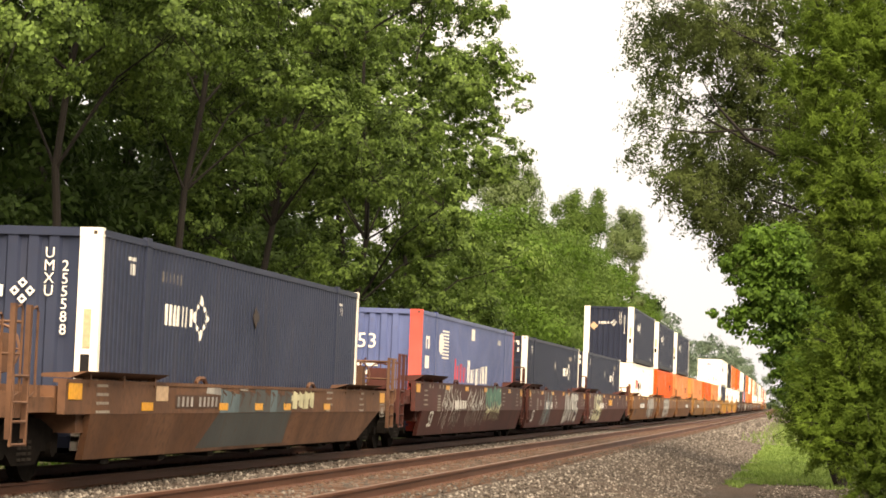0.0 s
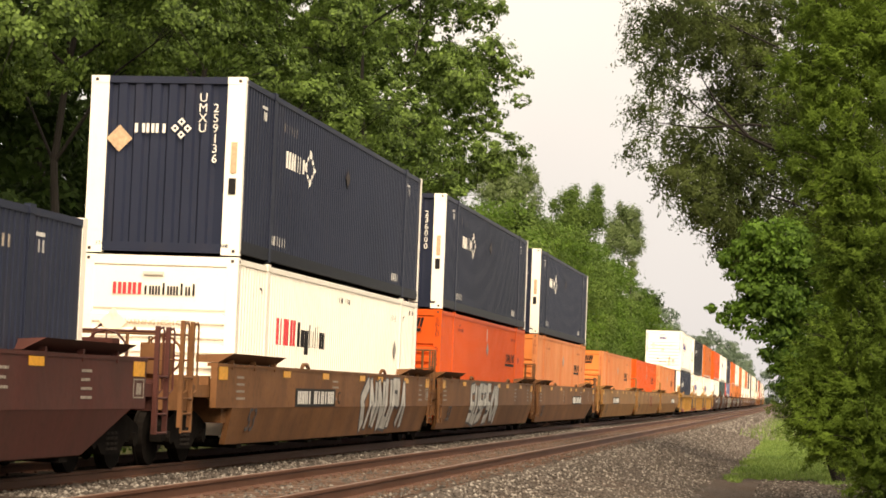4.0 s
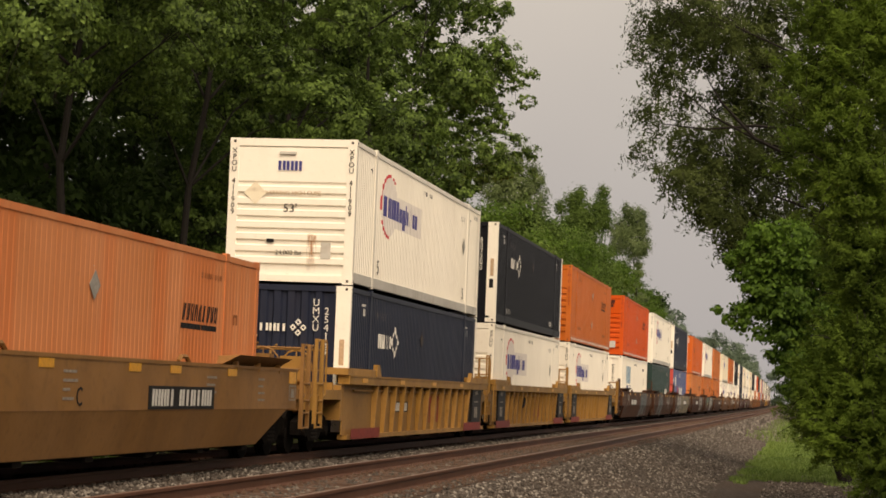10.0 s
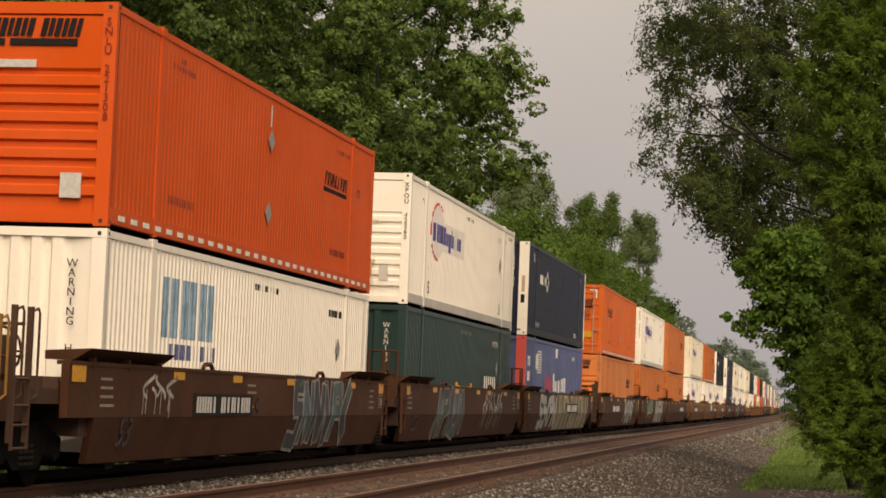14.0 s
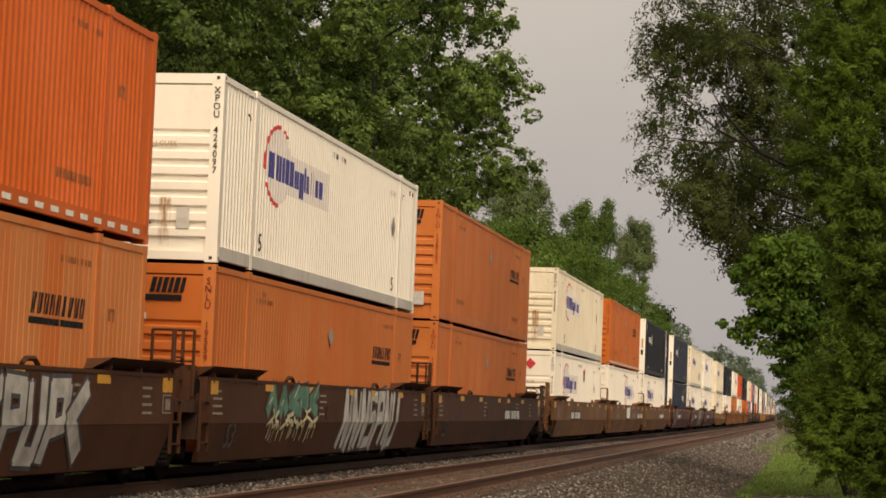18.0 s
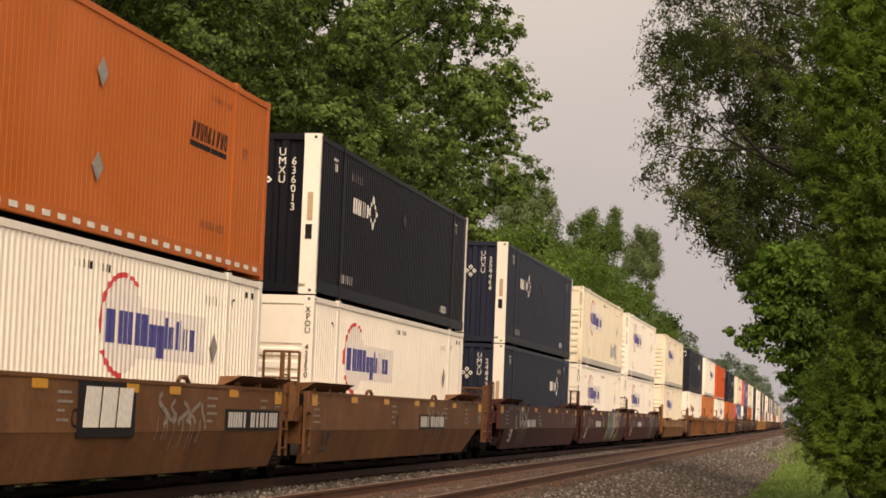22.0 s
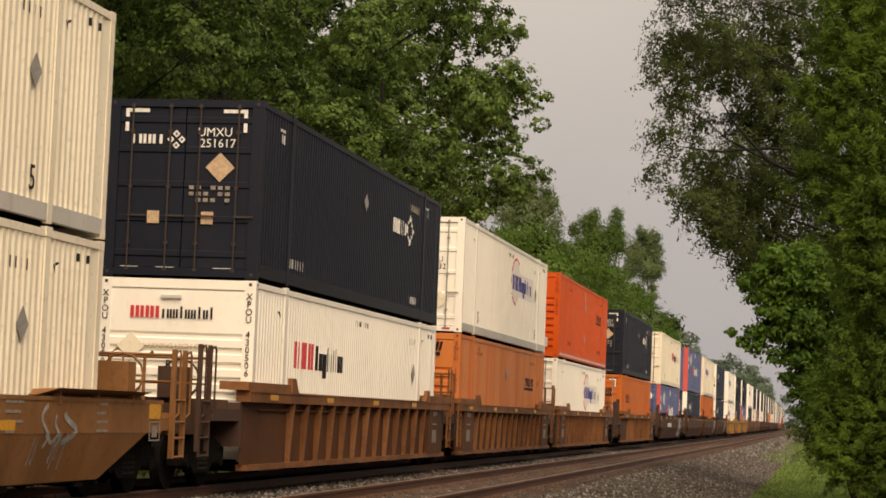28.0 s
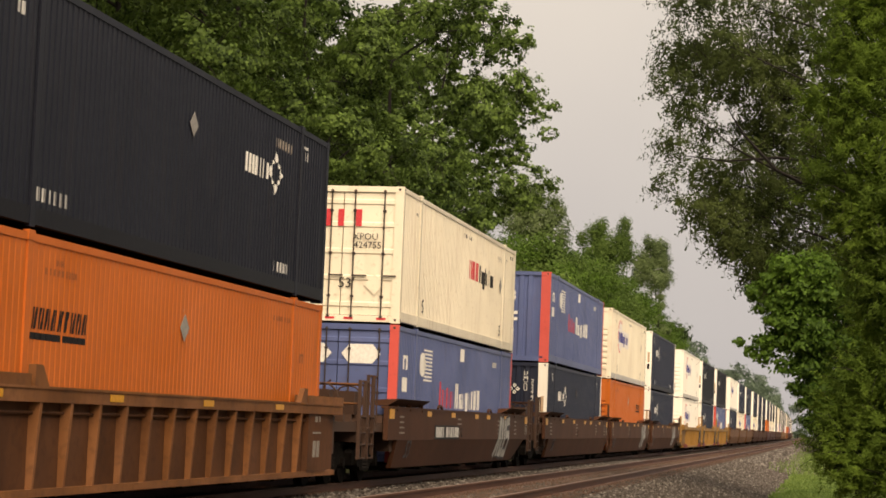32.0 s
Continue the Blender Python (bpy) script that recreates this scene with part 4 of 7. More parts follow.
            mk(("hfs",), lambda: bars([(-0.55, 0.05, 0, 0.5)], M["wmark"]), on_front(0.1, 0.55, 0.0), "label", "white label")
    elif style == "rail":
        if wall == "green":
            side("gword", stems(((0.8, 0, 0.5, 2), (0.7, 0, 0.5, 2), (0.7, 0, 0.5, 2)), 11.4, 1.0, 0.0, 0.6), "wmark", "emblem", "white company mark")
            side("gword2", lifted(word(8, 2.6, 0.28, 0.25, 0, 72, 0.3), 8.2, 1.0), "ymark", "emblem", "yellow company mark")
            side("gnum", lifted(word(7, 1.2, 0.13, 0.35, 0, 73), 13.2, 2.35), "gmark")
        else:
            side("rword", stems(((0.95, 0, 0.84, 2), (0.90, 0, 0.84, 2), (0.90, 0, 0.84, 2)), 2.5, 1.58, 0.0, 0.72), "lmark", "emblem", "pale blue company mark")
            side("rword2", lifted(word(10, 2.3, 0.22, 0.15, 0, 72), 4.1, 1.28), "dblue", "emblem", "blue company mark")
        mk(("wplac",), lambda: lozenge(M["pmark"], 0.21, 0.9), on_side(13.48, 1.72), "placard", "grey placard holder")
        side("rwarn", lifted(word(11, 1.55, 0.10, 0.4, 0, 48), 8.2, 2.50) + lifted(word(6, 1.1, 0.13, 0.36, 0, 49), 13.3, 2.30), "kmark" if wall != "green" else "dmark")
    if style in ("white", "whitered") and not door and not far:     # rust runs below the fittings of the end
        runs_ = ((-0.72, 0.50, 1.70, 0.34), (0.54, 0.14, 1.42, 0.30), (-0.1, 0.10, 0.55, 0.5)) if wall == "cream" else ((-0.80, 0.12, 1.25, 0.30),) if style == "whitered" else ((0.45, 0.20, 1.0, 0.22),)
        for k, (x, za, zb, wide_) in enumerate(runs_):
            part("rust_run", shared(("rust", wall, style, k), lambda: bars([(-wide_ / 2, wide_ / 2, 0, zb - za)], M["stain"], 0.002)), ob, "brown rust run", on_front(x, za, -0.010))
    if number == "411243":     # scrubbed-off paint
        rng = random.Random(7)
        side("scuff", [[(11.0 + 0.32 * k, 0.62 + rng.uniform(-0.12, 0.1)), (11.36 + 0.32 * k, 0.58 + rng.uniform(-0.12, 0.1)), (11.34 + 0.32 * k, 1.05 + rng.uniform(-0.15, 0.25)), (11.02 + 0.32 * k, 1.1 + rng.uniform(-0.15, 0.25))] for k in range(8)], "scuffed", "decal", "grey scrubbed patch")
    if style == "rail" and not far:
        for text, z in (("WARNING", 2.05), ("HIGH", 1.15)):
            write("\n".join(text), 0.15, M["kmark" if wall != "green" else "wmark"], ob, on_front(0.86, z, -0.006))
    if number and not far:
        if door:
            write(number, 0.20, M["wmark" if style == "navy" else "kmark"], ob, on_front(0.55, 2.16 if style == "navy" else 1.62, 0.0))
            if style != "hub":
                write({"navy": "UMXU", "orange": "SNLU"}.get(style, "XPOU"), 0.20, M["wmark" if style == "navy" else "kmark"], ob, on_front(0.50, 2.34 if style == "navy" else 1.80, 0.0))
        else:
            code = {"orange": "SNLU", "white": "XPOU", "whitered": "XPOU"}.get(style)
            if code:
                for x in (HW - 0.10, 0.10 - HW)[:1 if style == "orange" else 2]:
                    write("\n".join(code), 0.15, M["omark" if style == "orange" else "kmark"], ob, on_front(x, 2.43, -0.012))
                    if x < 0:
                        write("\n".join(number), 0.15, M["kmark"], ob, on_front(x, 1.70, -0.012))
            write("\n".join(number), 0.20 if style == "navy" else 0.15, M["wmark" if style == "navy" else ("omark" if style == "orange" else "kmark")], ob, on_front(0.82 if style == "navy" else HW - 0.10, 1.95 if style == "navy" else 1.70, -0.012))
    return ob


# ---- well cars ----
def truck(parent, y):
    """A two-axle bogie: side frames with springs, axles and wheels."""
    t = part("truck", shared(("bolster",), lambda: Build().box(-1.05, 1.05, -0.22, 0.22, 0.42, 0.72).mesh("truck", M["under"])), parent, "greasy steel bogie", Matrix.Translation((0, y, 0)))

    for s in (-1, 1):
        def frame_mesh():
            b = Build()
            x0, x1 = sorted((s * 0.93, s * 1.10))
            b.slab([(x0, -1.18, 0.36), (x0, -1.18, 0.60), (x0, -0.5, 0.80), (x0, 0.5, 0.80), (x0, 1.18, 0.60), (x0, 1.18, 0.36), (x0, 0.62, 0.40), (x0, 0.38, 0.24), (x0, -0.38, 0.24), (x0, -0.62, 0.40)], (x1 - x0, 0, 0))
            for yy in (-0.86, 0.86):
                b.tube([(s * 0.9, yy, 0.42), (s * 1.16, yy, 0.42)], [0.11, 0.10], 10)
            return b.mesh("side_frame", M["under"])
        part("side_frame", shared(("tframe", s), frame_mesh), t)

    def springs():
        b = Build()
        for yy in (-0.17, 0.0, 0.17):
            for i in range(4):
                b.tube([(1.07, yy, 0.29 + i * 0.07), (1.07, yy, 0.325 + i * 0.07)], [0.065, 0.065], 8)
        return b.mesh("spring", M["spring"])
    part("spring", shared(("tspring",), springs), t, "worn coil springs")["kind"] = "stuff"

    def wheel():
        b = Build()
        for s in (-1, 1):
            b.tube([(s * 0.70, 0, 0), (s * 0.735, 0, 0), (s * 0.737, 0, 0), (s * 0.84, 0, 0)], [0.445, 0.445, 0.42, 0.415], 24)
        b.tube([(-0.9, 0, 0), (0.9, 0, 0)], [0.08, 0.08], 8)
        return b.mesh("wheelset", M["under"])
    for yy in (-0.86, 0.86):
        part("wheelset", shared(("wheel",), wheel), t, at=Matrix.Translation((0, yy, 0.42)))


def grab(parent, mat, y, x, z0, z1):
    """Two uprights with rungs between them."""
    def ladder():
        b = Build()
        for dy in (-0.2, 0.2):
            b.box(-0.02, 0.02, dy - 0.025, dy + 0.025, z0, z1)
        z = z0 + 0.12
        while z < z1 - 0.25:
            b.box(-0.012, 0.03, -0.2, 0.2, z, z + 0.025)
            z += 0.30
        return b.mesh("ladder", mat)
    part("ladder", shared(("ladder", mat.name, z0, z1), ladder), parent, at=Matrix.Translation((x, y, 0)))


def handrail(parent, mat, y, z1):
    def rail():
        b = Build()
        for x in (0.75, 1.38):
            b.tube([(x, 0, 1.25), (x, 0, z1)], [0.028, 0.028], 6)
        b.tube([(0.75, 0, z1), (1.38, 0, z1)], [0.024, 0.024], 6)
        b.tube([(0.75, 0, 1.75), (1.38, 0, 1.75)], [0.02, 0.02], 6)
        b.tube([(1.07, 0, 1.22), (1.07, 0, z1)], [0.034, 0.034], 6)
        return b.mesh("handrail", mat)
    part("handrail", shared(("hrail", mat.name, z1), rail), parent, at=Matrix.Translation((0, y, 0)))


FOLD = 0.86     # the height at which the side of a car turns in


def on_sill(u, z, lift):
    """A point of the side of a smooth-sided car."""
    return (1.502 + lift if z >= FOLD else 1.497 + lift + (z - FOLD) * 0.276, u, z)


def sprayed(polys, mats):
    """Flat paint on a car's side: each (outline, which of mats, layer); folded where the side folds."""
    b, slots = Build(), []
    for poly, which, layer in polys:
        area = sum(p[0] * q[1] - q[0] * p[1] for p, q in zip(poly, poly[1:] + poly[:1]))
        poly = poly if area > 0 else poly[::-1]
        for above in (True, False):
            q = clip_to(poly, 1, FOLD, above)
            if len(q) > 2:
                b.poly([on_sill(u, max(z, FOLD) if above else min(z, FOLD - 1e-4), 0.004 + 0.0012 * layer + 0.00012 * (len(slots) % 9)) for u, z in q])
                slots.append(which)
    me = b.mesh("graffiti", mats[0])
    for m in mats[1:]:
        me.materials.append(m)
    me.polygons.foreach_set("material_index", slots)
    return me


def stroke(pts, w):
    """A painted line of the given width as a chain of quads."""
    out = []
    for (a, b), (c, d) in zip(pts, pts[1:]):
        ln = math.hypot(c - a, d - b) + 1e-6
        nx, nz = -(d - b) / ln * w / 2, (c - a) / ln * w / 2
        ex, ez = (c - a) / ln * w * 0.3, (d - b) / ln * w * 0.3
        out.append([(a - nx - ex, b - nz - ez), (c - nx + ex, d - nz + ez), (c + nx + ex, d + nz + ez), (a + nx - ex, b + nz - ez)])
    return out


def scribble(seed, u0, u1, z0, z1):
    """Thin looping strokes that drip."""
    rng, out = random.Random(seed), []
    n = max(3, int((u1 - u0) / 0.42))
    for i in range(n):
        c = u0 + (i + 0.5) * (u1 - u0) / n
        f0, f1, am = rng.uniform(0, 6), rng.uniform(2.5, 6), rng.uniform(0.14, 0.26)
        top, foot = z1 - rng.uniform(0, 0.16), z0 + (z1 - z0) * rng.uniform(0.42, 0.55)
        out += stroke([(c + am * math.sin(f0 + f1 * k / 12) + 0.12 * k / 12, foot + (top - foot) * k / 12) for k in range(13)], rng.uniform(0.045, 0.08))
        if i % 2:
            out += stroke([(c - 0.3 + 0.06 * k, foot + 0.25 * (top - foot) + 0.05 * math.sin(k + f0)) for k in range(9)], 0.05)
        for _ in range(2):
            x = c + rng.uniform(-0.22, 0.22)
            out += stroke([(x, foot + 0.1), (x - 0.03, foot - 0.2), (x - 0.05, z0 + rng.uniform(0.0, 0.25))], 0.028)
    return [(p, 0, k % 3) for k, p in enumerate(out)]


def bubbles(seed, u0, u1, z0, z1, fills, lean=0.12):
    """Fat overlapping strokes with an outline and a few highlights: outline is material 0, highlight 1, fills after."""
    rng, out = random.Random(seed), []
    n = max(2, round((u1 - u0) / 0.78))
    w = (u1 - u0) / n
    for i in range(n):
        cx, hw_, h = u0 + (i + 0.5) * w, w * 0.34, z1 - z0
        cols, rows = (-1.0, rng.uniform(-0.2, 0.3), 1.0), (z0 + 0.10, z0 + h * rng.uniform(0.4, 0.6), z1 - 0.10)
        node = [[(cx + hw_ * c + lean * (r - z0) + rng.uniform(-0.06, 0.06), r + rng.uniform(-0.05, 0.05)) for r in rows] for c in cols]
        ways = rng.choice((((0, 0), (0, 2), (2, 2), (2, 1), (0, 1)), ((0, 2), (0, 0), (2, 0), (2, 2)), ((0, 0), (1, 2), (2, 0)), ((2, 2), (0, 2), (0, 1), (2, 1), (2, 0), (0, 0)), ((0, 0), (0, 2), (2, 0), (2, 2)), ((2, 2), (0, 1), (2, 0))))
        line = [node[a][b] for a, b in ways]
        fat, lay = rng.uniform(0.20, 0.27), 3 * (i % 3)
        out += [(p, 0, lay) for p in stroke(line, fat + 0.11)]
        out += [(p, 2 + (i + seed) % fills, lay + 1) for p in stroke(line, fat)]
        (a, b), (c, d) = line[0], line[1]
        out += [(p, 1, lay + 2) for p in stroke([(a + 0.06, b + 0.1), (a + (c - a) * 0.6 + 0.06, b + (d - b) * 0.6)], 0.03)]
    return out


def tag_mesh(kind, seed, u0, u1):
    """One piece of graffiti by kind."""
    if kind == "scribble":
        return sprayed(scribble(seed, u0, u1, 0.36, 1.50), [M["spray"]])
    if kind == "faint":
        return sprayed(scribble(seed, u0, u1, 0.55, 1.40), [M["dmark"]])
    if kind == "small":
        return sprayed(scribble(seed, u0, u1, 0.80, 1.45), [M["spray"]])
    if kind == "silver":
        return sprayed(bubbles(seed, u0, u1, 0.40, 1.42, 1), [M["sprayk"], M["spray"], M["spray"]])
    if kind == "pale":
        return sprayed(bubbles(seed, u0, u1, 0.40, 1.46, 1), [M["sprayk"], M["wmark"], M["pcream"]])
    if kind == "giant":
        return sprayed(bubbles(seed, u0, u1, 0.32, 1.50, 1, 0.3), [M["sprayk"], M["wmark"], M["spray"]])
    if kind == "green":
        return sprayed(bubbles(seed, u0, u1, 0.95, 1.50, 1) + [(p, 1, 9) for p, _, _ in scribble(seed + 1, u0, u1, 0.5, 1.1)], [M["sprayk"], M["pcream"], M["sprayg"]])
    if kind == "dark":
        return sprayed(bubbles(seed, u0, u1, 0.34, 1.46, 3), [M["sprayd"], M["sprayg"], M["sprayk"], M["sprayb"], M["sprayk"]])
    if kind == "low":
        return sprayed(scribble(seed, u0, u1, 0.34, 1.20), [M["sprayd"]])
    if kind == "mural":     # tall wavering letters that fill the whole side, round the number board
        rng, out, edge = random.Random(seed), [], []
        zs = (0.31, 0.45, 0.60, 0.75, 0.86, 0.98, 1.10, 1.20, 1.30, 1.40, 1.49)
        u = u0
        while u < u1:
            f, a, lean = rng.uniform(2.5, 6.0), rng.uniform(0.04, 0.12), rng.uniform(-0.18, 0.10)
            edge.append([u + a * math.sin(f * z + u * 2.0) + lean * (z - 0.9) for z in zs])
            u += rng.uniform(0.22, 0.46)
        for k, (p, q) in enumerate(zip(edge, edge[1:])):
            which = (0, 1, 0, 2, 0, 1, 2)[k % 7]
            for i in range(len(zs) - 1):
                mid, zm = (p[i] + q[i]) / 2, (zs[i] + zs[i + 1]) / 2
                if 9.55 < mid < 12.9 and 0.86 < zm < 1.20:
                    continue
                out.append(([(p[i], zs[i]), (q[i], zs[i]), (q[i + 1], zs[i + 1]), (p[i + 1], zs[i + 1])], which, 0))
                if k % 2 and rng.random() < 0.8:
                    out += [(c, 3, 2) for c in stroke([(p[i], zs[i]), (p[i + 1], zs[i + 1])], rng.uniform(0.02, 0.07))]
        return sprayed(out, [M["mcream"], M["mbrown"], M["steelgrey"], M["sprayk"]])
    if kind == "patches":
        rng, out, u = random.Random(seed), [], 5.25
        while u < 9.6:     # ragged upright letters over sill and skirt
            w, t = rng.uniform(0.34, 0.62), rng.uniform(1.16, 1.26)
            out.append(([(u - 0.02, FOLD + 0.004), (u + w, FOLD + 0.004), (u + w + 0.04, t - rng.uniform(0, 0.06)), (u + 0.02, t)], rng.choice((0, 0, 2)), 0))
            out.append(([(u - 0.75 * (9.84 - u) / 4.6 - 0.02, 0.33), (u + w - 0.75 * (9.84 - u - w) / 4.6, 0.33), (u + w, FOLD - 0.004), (u - 0.02, FOLD - 0.004)], 0, 0))
            out += [(p, 1, 2) for p in stroke([(u + 0.08, 0.96), (u + 0.20 + rng.uniform(-0.1, 0.1), 1.10), (u + 0.12, 1.19), (u + 0.34, 1.13)], 0.035)]
            u += w
        out += [([(1.95, 1.03), (2.52, 1.03), (2.52, 1.25), (1.95, 1.25)], 5, 1), ([(2.88, 0.93), (5.21, 0.93), (5.21, 1.12), (2.88, 1.12)], 1, 1), ([(4.45, 1.15), (5.30, 1.13), (5.22, 1.25), (4.50, 1.25)], 4, 1)]
        out += [([(2.98 + 0.22 * k, 0.955), (3.09 + 0.22 * k, 0.955), (3.10 + 0.22 * k, 1.095), (2.99 + 0.22 * k, 1.095)], 4, 2) for k in range(10) if k != 4]
        for k, (p, q) in enumerate(((9.9, 10.25), (10.35, 10.7), (10.75, 11.1), (11.2, 11.5))):
            out.append(([(p, 0.92 + 0.05 * (k % 2)), (q, 0.92), (q + 0.05, 1.18 - 0.05 * (k % 2)), (p + 0.06, 1.24)], 3, 1))
        out += [(p, 3, 2) for p in stroke([(9.85, 1.10), (10.5, 1.12), (11.5, 1.16)], 0.10)]
        return sprayed(out, [M["slate"], M["umber"], M["sprayb"], M["pcream"], M["sprayd"], M["tmark"]])
    return sprayed(bubbles(seed, u0, u1, 0.36, 1.48, 5), [M["sprayk"], M["pcream"], M["sprayp"], M["sprayl"], M["sprayv"], M["sprayg"], M["pcream"]])


def well_unit(paint_name, ribbed, near, ahead, label, tags=(), far=False, plate=None, low=False):
    """One well of an articulated car. near, ahead: 'c' coupler end or 'a' shared bogie, at the front and at the back."""
    ob = tagged(new("well_car"), label, "railcar", "well cars of the train")
    m = M[paint_name]
    gear = M["umber"] if paint_name in ("brown", "rustrib") else m     # steps and platforms, a darker umber on the brown cars
    e0, e1 = -0.9, LEN + 0.9
    top = 1.29 if low else (1.50 if ribbed else 1.54)
    s0, s1 = (e0 - 0.80 if near == "c" else e0), (e1 + 1.2 if ahead == "c" else e1)
    for s in (-1, 1):
        def panel():
            b = Build()
            if ribbed:
                x0, x1 = sorted((s * 1.30, s * 1.53))
                b.box(x0, x1, e0, e1, 1.32, top)
                x0, x1 = sorted((s * 1.30, s * 1.545))
                b.box(x0, x1, e0, e1, top - 0.03, top)
            else:
                x0, x1 = sorted((s * 1.40, s * 1.50))
                b.box(x0, x1, s0, s1, FOLD, top - 0.05)
                x0, x1 = sorted((s * 1.34, s * 1.512))
                b.box(x0, x1, s0, s1, top - 0.05, top)
            return b.mesh("side_sill", m)
        part("side_sill", shared(("sill", paint_name, ribbed, s, s0, s1, low), panel), ob)

        def skirt():
            b = Build()
            if ribbed:
                x0, x1 = sorted((s * 1.28, s * 1.47))
                b.box(x0, x1, e0 + 0.2, e1 - 0.2, 0.25, 0.34)
                return b.mesh("bottom_chord", m)
            b0, t0 = (-0.50, -0.72) if near == "c" else (e0 + 0.25, e0)
            b1, t1 = (e1 - 0.85, e1 + 0.60) if ahead == "c" else (e1 - 0.25, e1)
            xa, xb = s * 1.41, s * 1.495
            xc, xd = s * 1.24, s * 1.335
            b.hexa([(xc, b0, 0.28), (xd, b0, 0.28), (xd, b1, 0.28), (xc, b1, 0.28), (xa, t0, FOLD), (xb, t0, FOLD), (xb, t1, FOLD), (xa, t1, FOLD)])
            return b.mesh("skirt", m)
        part("bottom_chord" if ribbed else "skirt", shared(("skirt", paint_name, ribbed, s, near, ahead), skirt), ob)
        if ribbed:
            part("web", shared(("web", paint_name, s), lambda: Build().box(*sorted((s * 1.355, s * 1.385)), e0 + 0.1, e1 - 0.1, 0.34, 1.32).mesh("web", M["shaded_grimy_" + paint_name])), ob, "grimy recessed side sheet, painted darker for its shade")

            def rib():
                x0, x1, x2 = s * 1.385, s * 1.52, s * 1.46
                b = Build()
                b.hexa([(x0, -0.035, 0.34), (x2, -0.03, 0.34), (x2, 0.03, 0.34), (x0, 0.035, 0.34), (x0, -0.045, 1.32), (x1, -0.045, 1.32), (x1, 0.045, 1.32), (x0, 0.045, 1.32)])
                return b.mesh("rib", m)
            for i in range(13):
                if s > 0 or not far:
                    part("rib", shared(("rib", paint_name, s), rib), ob, at=Matrix.Translation((0, 2.0 + i * 1.008, 0)))

    def floor():
        b = Build()
        b.box(-1.30, 1.30, 0.0, LEN, 0.26, 0.34)
        for y in np.linspace(0.5, LEN - 0.5, 7):
            b.box(-1.30, 1.30, y - 0.15, y + 0.15, 0.20, 0.30)
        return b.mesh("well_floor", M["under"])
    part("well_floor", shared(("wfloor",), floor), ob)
    for end, y, d in ((near, e0, -1), (ahead, e1, 1)):
        stretch_ = 2.15 if end == "c" else 0.62
        deck = 1.06 if low else 1.20

        def bulk():
            line = [(-0.55, 0.62), (0.05, 0.62), (0.05, deck - 0.18), (stretch_ - 0.2, deck - 0.18)]
            if end == "c":
                line += [(stretch_ - 0.2, 0.82), (stretch_, 0.82), (stretch_, deck + 0.06), (stretch_ - 0.2, deck + 0.06), (stretch_ - 0.2, deck)]
                for k in (1.35, 0.75):
                    line += [(k + 0.1, deck), (k + 0.1, deck + 0.14), (k, deck + 0.14), (k, deck)]
            else:
                line += [(stretch_, deck - 0.18), (stretch_, deck)]
            line += [(0.05, deck), (0.05, deck + 0.10), (-0.55, deck + 0.10)]
            b = Build().slab([(-1.38, y + d * k, z) for k, z in line], (2.76, 0, 0))
            return b.mesh("end_platform", gear)
        part("end_platform", shared(("bulk", paint_name, end, d, low), bulk), ob)
        for s in (-1, 1):
            def flap():
                b = Build()
                xa, xb, xc = s * 1.02, s * 1.38, s * 1.62
                if ribbed:
                    y0, y1 = y + 0.1 * d, y - 2.55 * d
                    b.box(*sorted((s * 1.05, s * 1.52)), *sorted((y0, y1)), top, top + 0.13)
                    k0, k1 = y - 2.65 * d, y - 3.10 * d
                    b.hexa([(s * 1.44, k0, top), (s * 1.53, k0, top), (s * 1.53, k1, top), (s * 1.44, k1, top), (s * 1.44, k0, top + 0.24), (s * 1.53, k0, top + 0.24), (s * 1.53, k0 - 0.22 * d, top + 0.24), (s * 1.44, k0 - 0.22 * d, top + 0.24)])
                    return b.mesh("guide", m)
                y0, y1 = y + (0.35 if end == "c" else 0.05) * d, y - 3.2 * d
                z0, z1 = top + 0.012, top + (0.10 if low else 0.16)
                b.hexa([(xa, y0, z0), (xb, y0, z0), (xb, y1, z0), (xa, y1, z0), (xa, y0, z1 - 0.04), (xc, y0, z1), (xc, y1 + 0.12 * d, z1), (xa, y1 + 0.12 * d, z1 - 0.04)])
                for q in (0.12, 0.5, 0.88):
                    yy = y0 + (y1 - y0) * q
                    b.box(*sorted((s * 1.42, s * 1.515)), yy - 0.03, yy + 0.03, top - 0.09, top + 0.06)
                return b.mesh("guide", m)
            if s > 0 or not far:
                part("guide", shared(("flap", paint_name, s, d, end, low, ribbed), flap), ob)
        if end == "c":
            truck(ob, y + 1.05 * d)
            if not far:
                for k in (1.92, 2.42):
                    def post():
                        b = Build()
                        b.box(1.385, 1.445, -0.035, 0.035, 0.50 if d > 0 else 0.58, 2.0 if d > 0 else 2.12)
                        z1 = 1.96 if d > 0 else 2.08
                        b.tube([(1.44, 0.05, z1), (1.44, 0.17, z1 + 0.03), (1.44, 0.22, z1 - 0.03), (1.44, 0.22, 1.12), (1.44, 0.05, 1.06)], [0.016] * 5, 5)
                        return b.mesh("end_post", gear)
                    part("end_post", shared(("epost", paint_name, d), post), ob, at=Matrix.Translation((0, y + k * d, 0)))

                def steps():
                    b = Build()
                    for z in (0.52, 0.78, 1.0, 1.30):
                        b.tube([(1.44, -0.24, z), (1.46, 0.0, z), (1.44, 0.24, z)], [0.018] * 3, 5)
                    for q in (-0.24, 0.24):
                        b.box(1.425, 1.455, q - 0.02, q + 0.02, 0.50, 1.32)
                    return b.mesh("ladder", gear)
